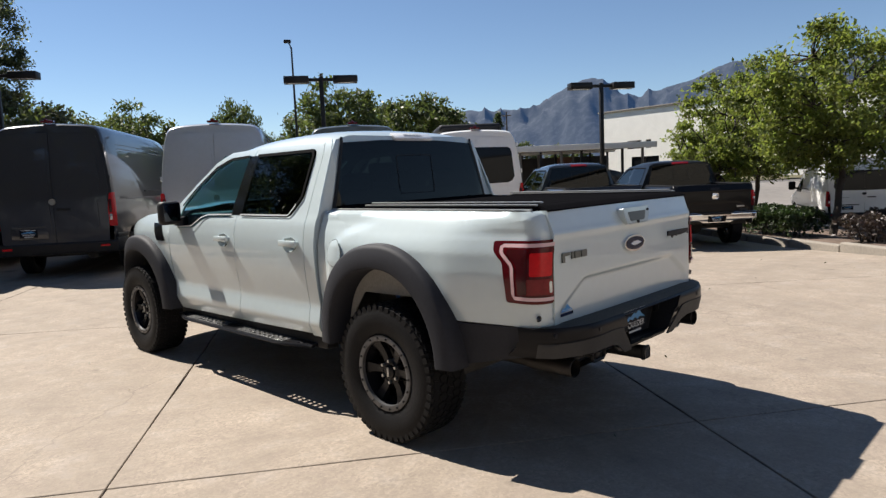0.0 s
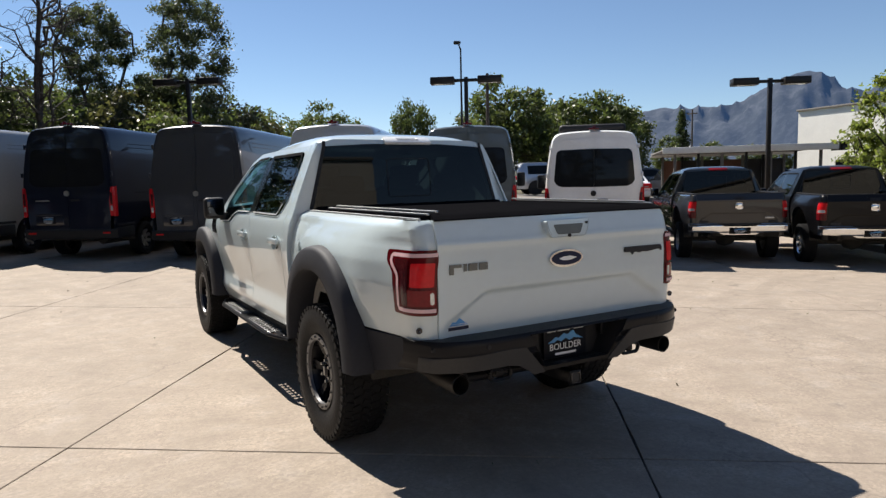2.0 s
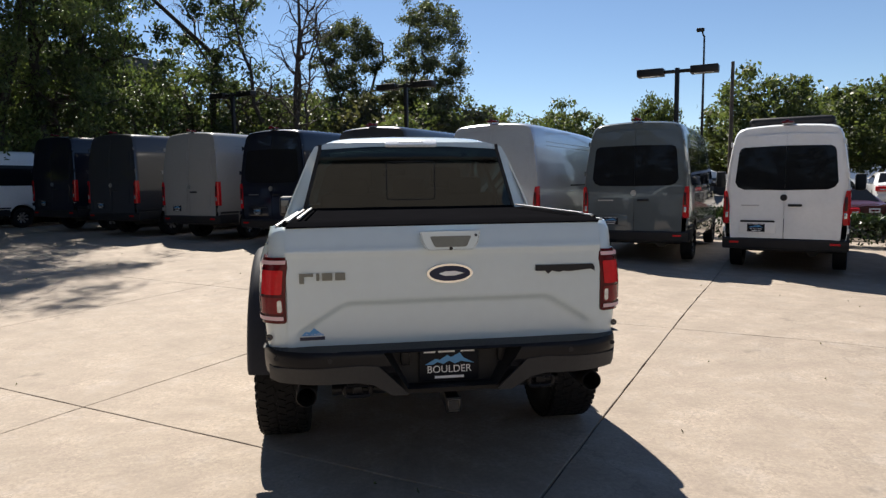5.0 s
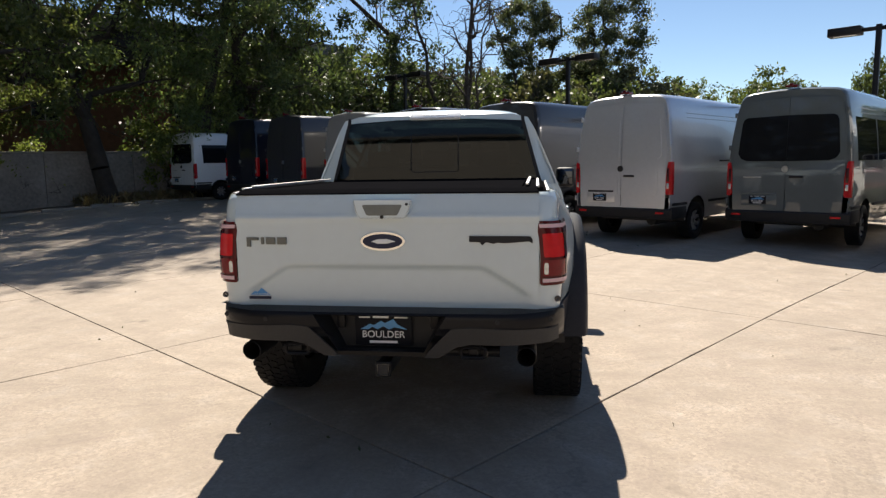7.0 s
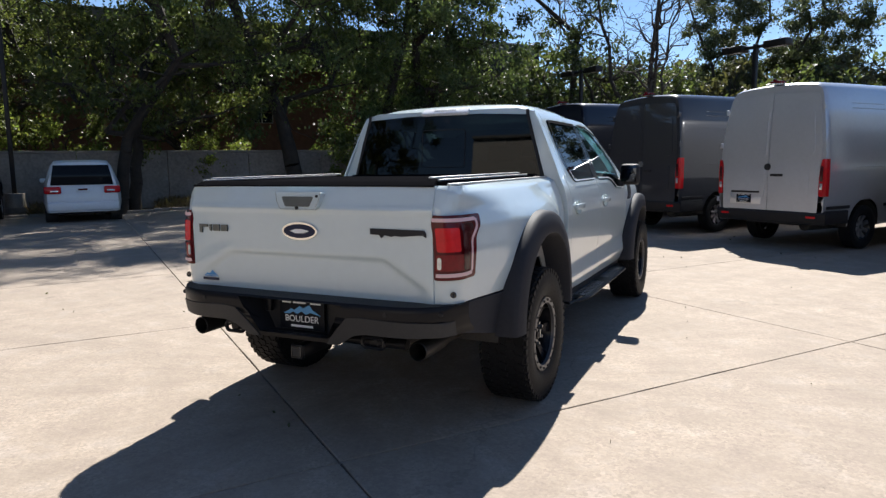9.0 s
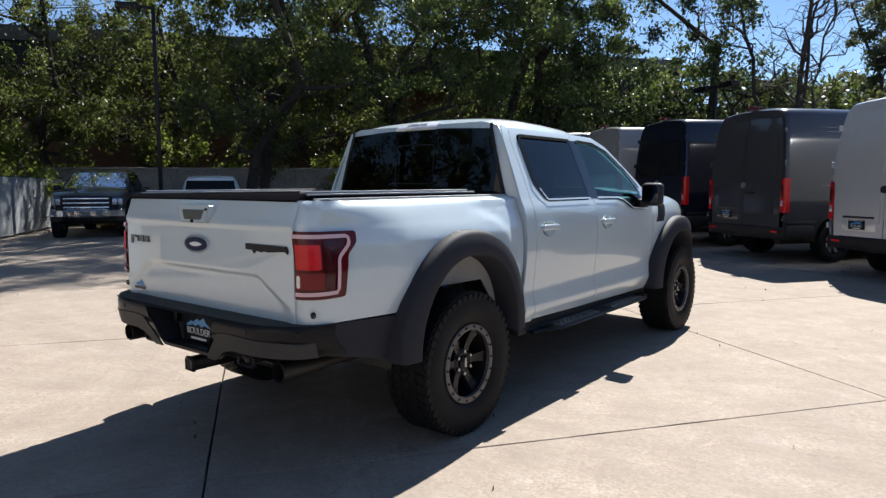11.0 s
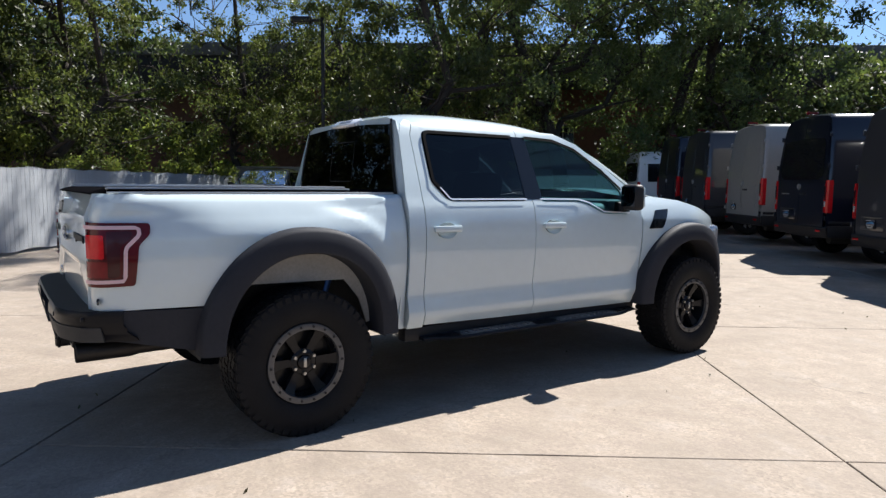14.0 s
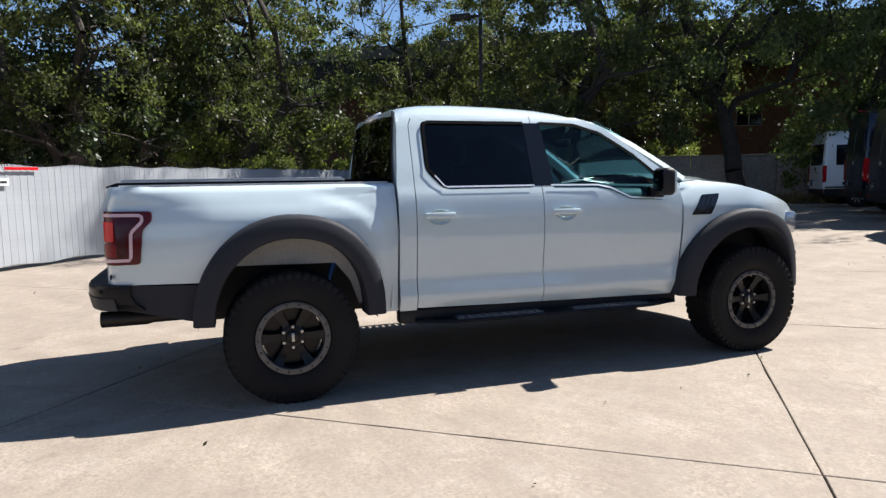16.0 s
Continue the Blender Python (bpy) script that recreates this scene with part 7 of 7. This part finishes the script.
# lamp posts
def lamp_post(at, h, heads, label):
    root = thing("lamp_post", label, "lamp post", "lot lamp posts", at)
    bm = bmesh.new()
    add_box(bm, (0, 0, h / 2), (0.13, 0.13, h), 0.01)
    part("pole", bm, BRONZE, root)
    bm = bmesh.new()
    add_cyl(bm, (0, 0, 0), (0, 0, 0.45), 0.30, 0.28, 20)
    part("footing", bm, KERB, root)
    for S in heads:
        bm = bmesh.new()
        add_box(bm, (S * 0.24, 0, h - 0.10), (0.44, 0.10, 0.10), 0.01)
        part("arm", bm, BRONZE, root)
        bm = bmesh.new()
        add_box(bm, (S * 0.79, 0, h - 0.10), (0.80, 0.40, 0.23), 0.025)
        hd = part("lamp_head", bm, BRONZE, root)
        bm = bmesh.new()
        add_box(bm, (S * 0.78, 0, h - 0.213), (0.56, 0.30, 0.008), 0.003)
        part("lens", bm, CLEAR, hd)
    return root


for x, y, h in ((9.75, 15.2, 5.0), (17.6, 9.46, 4.9), (1.9, 20.85, 5.1), (-5.1, 25.6, 5.2)):
    v_ = x * V.x + y * V.y
    lamp_post(pose(x, y, rise(v_), 0, 0, -36), h, (-1, 1), "dark bronze two-headed lot lamp post")
lamp_post(pose(-19.3, 9.3, 0.3, 0, 0, 54), 7.4, (-1,), "dark bronze single-headed lot lamp post")
street = thing("street_light", "tall thin street light", "street light", at=pose(20.9, 33.3, 0.8))
bm = bmesh.new()
add_cyl(bm, (0, 0, 0), (0, 0, 9.2), 0.10, 0.05, 10)
limb(bm, (0, 0, 9.1), (-0.12, 0.06, 9.5), 0.05, 0.04, np.random.default_rng(1), 8, 3, 0)
part("pole", bm, BRONZE, street)
bm = bmesh.new()
add_box(bm, (-0.20, 0.10, 9.56), (0.46, 0.28, 0.20), 0.06, Matrix.Rotation(2.6, 3, "Z"))
part("lamp_head", bm, BRONZE, street)
for x, y, h, lb in ((21.3, 30.9, 7.6, "weathered wooden utility pole"), (66, 52, 9.0, "weathered wooden utility pole far off")):
    up_ = thing("utility_pole", lb, "utility pole", "utility poles", at=pose(x, y, 0.5))
    bm = bmesh.new()
    add_cyl(bm, (0, 0, 0), (0, 0, h), 0.14, 0.09, 10)
    part("pole", bm, WOOD, up_)
    bm = bmesh.new()
    add_box(bm, (0, 0, h - 0.5), (0.10, 1.4 if x > 30 else 0.2, 0.12), 0.01)
    part("crossarm", bm, WOOD, up_)

# brick building behind the trees
bld = thing("brick_building", "two-storey brown brick building with a deep dark eave", "building")
BV, BU0, BU1, BH = -34.0, -60.0, 24.0, 6.6


def bpt(u, out, z):
    p = U * u + V * (BV + out)
    return p.x, p.y, z + 0.3


wins = []
for k in range(11):
    uu = BU0 + 2.3 + 7.15 * k
    wins.append((uu, 3.6, 1.25, 1.05))
    if k < 7:
        wins.append((uu, 1.75, 1.45, 1.35))
out = [(BU0, -0.3), (BU0, BH), (BU1, BH), (BU1, -0.3)]
holes = [[(a, b), (a, b + hh), (a + w, b + hh), (a + w, b)] for a, b, w, hh in wins]
part("wall", sheet(out, holes, lambda a, b: bpt(a, 0, b), 4, 2, V, 0.25), BRICK, bld, smooth=False)
for a, b, w, hh in wins:
    bm = bmesh.new()
    c = bpt(a + w / 2, -0.10, b + hh / 2)
    add_box(bm, c, (w, 0.02, hh), 0, Matrix.Rotation(radians(54), 3, "Z"))
    g = part("window", bm, GLASS_SOLID, bld)
    bm = bmesh.new()
    for da, dz, ww, hz in ((0, hh / 2, w, 0.06), (0, -hh / 2, w, 0.06), (-w / 2, 0, 0.06, hh), (w / 2, 0, 0.06, hh), (0, 0, 0.05, hh)):
        add_box(bm, bpt(a + w / 2 + da, -0.05, b + hh / 2 + dz), (ww, 0.07, hz), 0, Matrix.Rotation(radians(54), 3, "Z"))
    part("window_frame", bm, CREAM, g)
bm = bmesh.new()
c = bpt((BU0 + BU1) / 2, 0.2, BH + 0.75)
add_box(bm, c, (BU1 - BU0 + 2.4, 3.0, 1.5), 0.02, Matrix.Rotation(radians(54), 3, "Z"))
part("eave", bm, FASCIA, bld)
bm = bmesh.new()
add_box(bm, bpt((BU0 + BU1) / 2, -4.0, BH + 1.85), (BU1 - BU0 + 2.6, 11.6, 0.7), 0.02, Matrix.Rotation(radians(54), 3, "Z"))
part("roof", bm, ROOFEDGE, bld)
bm = bmesh.new()
add_box(bm, bpt((BU0 + BU1) / 2, -6.0, 3.0), (BU1 - BU0, 10.5, 6.4), 0, Matrix.Rotation(radians(54), 3, "Z"))
part("building_core", bm, BRICK, bld)
# brick courses as raised bands
bm = bmesh.new()
for k in range(1, 9):
    add_box(bm, bpt((BU0 + BU1) / 2, 0.004, BH * k / 9 - 0.2), (BU1 - BU0, 0.03, 0.03), 0, Matrix.Rotation(radians(54), 3, "Z"))
part("brick_course", bm, BRICK, bld)

# pale commercial building to the west
wb = thing("white_building", "flat-roofed cream commercial building with dark windows", "building")
W0, W1 = Vector((58.0, 33.5, 0)), Vector((53.5, 8.0, 0))
wd = (W1 - W0).normalized()
wn = Vector((wd.y, -wd.x, 0))
if wn.dot(Vector((-1, -0.6, 0))) < 0:
    wn = -wn
wlen = (W1 - W0).length
wpt = lambda a, b, o=0.0: tuple(W0 + wd * a + wn * o + Vector((0, 0, b)))
wh = [[(a, 3.4), (a, 4.2), (a + w, 4.2), (a + w, 3.4)] for a, w in ((3.5, 1.7), (5.7, 0.6), (12.0, 2.4), (17.0, 2.4))] + [[(a, 0.3), (a, 2.6), (a + 3.2, 2.6), (a + 3.2, 0.3)] for a in (4.0, 9.0, 15.0)]
part("wall", sheet([(0, -0.5), (0, 7.2), (wlen, 7.2), (wlen, -0.5)], wh, wpt, 5, 3, wn, 0.25), WHITEWALL, wb, smooth=False)
ang = math.atan2(wd.y, wd.x)
for hl in wh:
    bm = bmesh.new()
    add_box(bm, wpt((hl[0][0] + hl[2][0]) / 2, (hl[0][1] + hl[1][1]) / 2, -0.12), (hl[2][0] - hl[0][0], 0.03, hl[1][1] - hl[0][1]), 0, Matrix.Rotation(ang, 3, "Z"))
    g = part("window", bm, GLASS_SOLID, wb)
    bm = bmesh.new()
    for f in (0.0, 0.5, 1.0):
        add_box(bm, wpt(hl[0][0] + (hl[2][0] - hl[0][0]) * f, (hl[0][1] + hl[1][1]) / 2, -0.07), (0.08, 0.07, hl[1][1] - hl[0][1]), 0, Matrix.Rotation(ang, 3, "Z"))
    part("window_frame", bm, BRONZE, g)
bm = bmesh.new()
c = W0 + wd * wlen / 2 - wn * 8.2 + Vector((0, 0, 3.3))
add_box(bm, c, (wlen, 15.6, 7.6), 0, Matrix.Rotation(ang, 3, "Z"))
part("building_core", bm, CREAM, wb)
bm = bmesh.new()
add_box(bm, wpt(wlen / 2, 7.26, -0.05), (wlen + 0.2, 0.45, 0.16), 0.02, Matrix.Rotation(ang, 3, "Z"))
part("parapet_cap", bm, ROOFEDGE, wb)

# open carport
cp = thing("carport", "flat-roofed open carport with pale fascia and thin posts", "carport")
C0, C1 = Vector((16.5, 12.5, 0)), Vector((20.2, 9.0, 0))
cd = (C1 - C0).normalized()
cn = Vector((cd.y, -cd.x, 0))
if cn.dot(Vector((1, 0.6, 0))) < 0:
    cn = -cn
clen = (C1 - C0).length
ca = math.atan2(cd.y, cd.x)
cpt = lambda a, o, z: tuple(C0 + cd * a + cn * o + Vector((0, 0, z - 0.12)))
bm = bmesh.new()
add_box(bm, cpt(clen / 2, 2.4, 2.58), (clen + 0.5, 5.2, 0.06), 0.01, Matrix.Rotation(ca, 3, "Z"))
part("roof", bm, ROOFEDGE, cp)
for o in (-0.2, 5.0):
    bm = bmesh.new()
    add_box(bm, cpt(clen / 2, o, 2.56), (clen + 0.5, 0.05, 0.22), 0.01, Matrix.Rotation(ca, 3, "Z"))
    part("fascia", bm, WHITEWALL, cp)
for i in range(7):
    for o in (0.1, 4.7):
        bm = bmesh.new()
        add_box(bm, cpt(0.2 + (clen - 0.4) * i / 6, o, 1.22), (0.09, 0.09, 2.5), 0.008, Matrix.Rotation(ca, 3, "Z"))
        part("post", bm, BRONZE if i % 2 else ROOFEDGE, cp)
for i in range(6):
    bm = bmesh.new()
    add_box(bm, cpt(0.2 + (clen - 0.4) * (i + 0.5) / 6, 4.72, 1.2), ((clen - 0.4) / 6 - 0.1, 0.03, 2.2), 0.005, Matrix.Rotation(ca, 3, "Z"))
    part("back_panel", bm, FASCIA if i % 3 else BRICK, cp)

# unseen dealership building behind the camera, sized to shape reflections on the truck
dl = thing("sales_building", "unseen cream building with dark wings, sized for reflections", "building")
# the dark wings are added only to darken reflections beyond the cream wall
for nm, x0, x1, z0, z1, m in (("wall", -8, 8.5, -0.4, 6.85, CREAM), ("wing", 8.504, 26, -0.4, 3.6, FASCIA), ("wing", -34, -8.004, -0.4, 4.2, FASCIA)):
    bm = bmesh.new()
    add_box(bm, ((x0 + x1) / 2, -22.0, (z0 + z1) / 2), (x1 - x0, 6.0, z1 - z0), 0.02)
    part(nm, bm, m, dl)
bm = bmesh.new()
add_box(bm, (0.25, -18.97, 6.91), (16.6, 0.16, 0.12), 0.02)
part("cornice", bm, ROOFEDGE, dl)

# planting bed with kerb, gravel, hedge and shrubs
patch("planting_bed", "raised bed of red-brown gravel", "planting bed", GRAVEL, (-12, 17), (9.05, 12.4), 0.10, wavy=0.05)
kerb = thing("kerb", "cast concrete kerb round the planting bed", "kerb")
kerb["kind"] = "structure"
kp = bmesh.new()
add_box(kp, (0, 0, 0), (1.47, 0.17, 0.34), 0.03)
kme = bpy.data.meshes.new("kerb_stone")
kp.to_mesh(kme)
kp.free()
kme.materials.append(KERB)
for i in range(20):
    for vv in (8.95, 12.45):
        p = lot(-11.5 + 1.48 * i, vv, 0.0)
        o = new("kerb_stone", kme)
        o.parent = kerb
        o.matrix_basis = pose(p.x, p.y, p.z + 0.0, 0, 0, 54)
for i in range(3):
    p = lot(17.1, 9.6 + 1.15 * i)
    o = new("kerb_stone", kme)
    o.parent = kerb
    o.matrix_basis = pose(p.x, p.y, p.z, 0, 0, -36)
for i in range(17):
    p = lot(-5.0 + 1.48 * i, -20.55)
    o = new("kerb_stone", kme)
    o.parent = kerb
    o.matrix_basis = pose(p.x, p.y, p.z - 0.08, 0, 0, 54)
rng = np.random.default_rng(5)


def hedge(label, u0, u1, v0, v1, h, n, leaf, size, name="hedge", base=0.1):
    root = thing(name, label, "hedge" if name == "hedge" else "shrub", "hedges" if name == "hedge" else "shrubs")
    pts, r = [], np.random.default_rng(int(abs(u0 * 37 + v0 * 11)) + 3)
    for _ in range(n):
        a, b, c = r.uniform(), r.uniform(), r.uniform() ** 0.5
        k = 1 + 0.10 * math.sin(a * 17) + 0.08 * math.sin(b * 11 + a * 7)
        if r.uniform() < 0.6:
            c = 1.0 - 0.12 * r.uniform()
        e = 4 * (a - 0.5) ** 4 + 4 * (b - 0.5) ** 4
        u, v = u0 + (u1 - u0) * a, v0 + (v1 - v0) * b
        p = U * u + V * v
        pts.append((p.x, p.y, height(u, v) + base + h * c * k * (1 - e * 0.5)))
    bm = bmesh.new()
    for i in range(14):
        u, v = u0 + (u1 - u0) * r.uniform(0.1, 0.9), v0 + (v1 - v0) * r.uniform(0.3, 0.7)
        p = lot(u, v, up(u) + base - 0.05)
        limb(bm, p, p + Vector((r.normal() * 0.1, r.normal() * 0.1, h * 0.7)), 0.02, 0.008, r, 5, 2)
    part("woody_base", bm, BARK, root)
    leaves_mesh("foliage", pts, size, leaf, root, r, 0.0)


hedge("clipped green hedge in the planting bed", 9.2, 11.6, 9.4, 10.5, 0.65, 5200, LEAF_HEDGE, 0.06)
hedge("clipped green hedge before the parked row", 15.8, 16.7, -3.4, 6.5, 0.75, 9000, LEAF_HEDGE, 0.07, base=0.0)
for u0, v0, w, h in ((7.3, 9.9, 1.1, 0.55), (8.6, 11.6, 0.9, 0.6), (6.0, 10.6, 1.2, 0.65), (4.6, 9.8, 1.0, 0.5), (3.0, 10.9, 1.3, 0.6), (1.2, 10.0, 1.2, 0.55)):
    hedge("dusky low shrub in gravel", u0, u0 + w, v0, v0 + w, h, 2200, LEAF_MAUVE, 0.045, "shrub")
# dry grass below the wall
blades, rg = [], np.random.default_rng(9)
for _ in range(9500):
    u = rg.uniform(-6, 16)
    if noise.noise(Vector((u * 0.6, 3.3, 0))) < -0.05:
        continue
    v = -22.7 + abs(rg.normal()) * 0.95
    p = U * u + V * v
    blades.append((p.x, p.y, height(u, v) + rg.uniform(0.02, 0.32)))
dg = leaves_mesh("dry_grass", blades, 0.16, STRAW, None, rg, -1.6, 7)
tagged(dg, "dry straw-coloured weeds along the wall foot", "grass", kind="stuff")
# fallen leaves and twigs on the concrete
bits = []
for _ in range(170):
    u, v = rg.uniform(-7, 9), rg.uniform(-20, 8.6)
    p = U * u + V * v
    bits.append((p.x, p.y, height(u, v) + 0.012))
fl = leaves_mesh("fallen_leaves", bits, 0.017, LEAF_DRY, None, rg, 0, 2)
tagged(fl, "scattered dry leaves on the concrete", "leaf litter", kind="stuff")

# mountains: ridge far to the west, its skyline fitted to the camera's view
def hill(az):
    """Skyline angle in degrees over the azimuth, fitted to the camera's view."""
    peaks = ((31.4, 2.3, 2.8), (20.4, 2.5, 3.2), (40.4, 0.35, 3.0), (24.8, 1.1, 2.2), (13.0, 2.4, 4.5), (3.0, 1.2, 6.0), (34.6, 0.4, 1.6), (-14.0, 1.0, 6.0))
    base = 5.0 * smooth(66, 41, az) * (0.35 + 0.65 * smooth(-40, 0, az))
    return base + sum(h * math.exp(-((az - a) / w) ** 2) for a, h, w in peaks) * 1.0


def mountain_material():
    m = mat("haze_tinted_pine_and_rock", (0.10, 0.12, 0.14), 0.95, 0, 0.004, 0.3)
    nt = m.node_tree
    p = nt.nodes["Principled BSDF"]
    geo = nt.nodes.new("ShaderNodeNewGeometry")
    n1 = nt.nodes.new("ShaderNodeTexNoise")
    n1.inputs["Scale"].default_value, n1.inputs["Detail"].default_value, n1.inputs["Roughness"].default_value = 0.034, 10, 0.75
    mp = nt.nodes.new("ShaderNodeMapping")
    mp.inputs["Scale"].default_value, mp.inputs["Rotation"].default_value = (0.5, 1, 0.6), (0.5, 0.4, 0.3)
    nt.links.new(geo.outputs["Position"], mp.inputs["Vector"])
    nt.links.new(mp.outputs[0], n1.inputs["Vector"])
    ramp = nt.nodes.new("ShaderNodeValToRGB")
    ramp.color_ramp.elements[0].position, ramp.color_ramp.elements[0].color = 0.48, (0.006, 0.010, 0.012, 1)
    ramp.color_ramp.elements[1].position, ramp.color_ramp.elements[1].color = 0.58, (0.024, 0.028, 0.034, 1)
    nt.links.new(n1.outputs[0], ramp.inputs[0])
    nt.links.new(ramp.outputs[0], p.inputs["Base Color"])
    # blue emission paints distance haze onto the ridge; the rock itself gives no light
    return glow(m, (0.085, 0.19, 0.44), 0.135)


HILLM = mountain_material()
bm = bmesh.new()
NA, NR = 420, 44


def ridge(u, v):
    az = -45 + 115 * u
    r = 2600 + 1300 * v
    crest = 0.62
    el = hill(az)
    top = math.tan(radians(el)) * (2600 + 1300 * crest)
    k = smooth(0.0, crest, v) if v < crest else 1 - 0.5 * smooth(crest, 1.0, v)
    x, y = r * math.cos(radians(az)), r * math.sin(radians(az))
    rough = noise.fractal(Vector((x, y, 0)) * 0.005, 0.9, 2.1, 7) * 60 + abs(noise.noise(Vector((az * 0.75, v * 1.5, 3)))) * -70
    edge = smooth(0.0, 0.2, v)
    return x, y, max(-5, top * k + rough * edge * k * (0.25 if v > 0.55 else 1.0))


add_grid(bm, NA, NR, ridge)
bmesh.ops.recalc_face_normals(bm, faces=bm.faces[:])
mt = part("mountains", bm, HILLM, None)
tagged(mt, "rocky mountain ridge with blue haze painted on", "mountains", kind="structure")

# concrete slabs, sawn apart
U0, V0, DU, DV, GAP = -0.86, -2.41, 4.46, 3.49, 0.009
patch("joint_filler", "dark sandy filler in the slab joints", "joint filler", JOINT, (U0 - 5 * DU + 0.1, U0 + 6 * DU - 0.1), (V0 - 6 * DV + 0.1, 8.7), -0.017)
for i in range(-5, 6):
    for j in range(-6, 4):
        ua, ub = U0 + DU * i + GAP / 2, U0 + DU * (i + 1) - GAP / 2
        va, vb = V0 + DV * j + GAP / 2, V0 + DV * (j + 1) - GAP / 2
        if j == 3:
            vb = min(vb, 8.86)
        if vb - va < 0.3 or ub > 17.7 + DU or va < -24:
            continue
        us = [ua, ua + 0.004] + [ua + (ub - ua) * t / 16 for t in range(1, 16)] + [ub - 0.004, ub]
        vsn = [va, va + 0.004] + [va + (vb - va) * t / 12 for t in range(1, 12)] + [vb - 0.004, vb]
        verts, faces = [], []
        for a, uu in enumerate(us):
            for b, vv in enumerate(vsn):
                edge = a in (0, len(us) - 1) or b in (0, len(vsn) - 1)
                # worn edges: the rim steps in a little here and there
                cu = max(0.0, noise.noise(Vector((uu * 2.3, vv * 2.3, i * 3.1 + j)))) * 0.012
                pu = uu + cu * ((a == 0) - (a == len(us) - 1)) + 0.7 * cu * ((a == 1) - (a == len(us) - 2))
                pv = vv + cu * ((b == 0) - (b == len(vsn) - 1)) + 0.7 * cu * ((b == 1) - (b == len(vsn) - 2))
                p = U * pu + V * pv
                verts.append((p.x, p.y, height(uu, vv) - (0.003 if edge else 0.0)))
        nb = len(vsn)
        for a in range(len(us) - 1):
            for b in range(nb - 1):
                faces.append((a * nb + b, a * nb + b + 1, (a + 1) * nb + b + 1, (a + 1) * nb + b))
        base = len(verts)
        na = len(us) - 1
        rim = [a * nb for a in range(na + 1)] + [na * nb + b for b in range(1, nb)] + [a * nb + nb - 1 for a in range(na - 1, -1, -1)] + [b for b in range(nb - 2, 0, -1)]
        for q in rim:
            x, y, z = verts[q]
            verts.append((x, y, z - 0.035))
        for q in range(len(rim)):
            w = (q + 1) % len(rim)
            faces.append((rim[q], base + q, base + w, rim[w]))
        s = mesh_part("slab", verts, [f[::-1] for f in faces], CONC, ground)
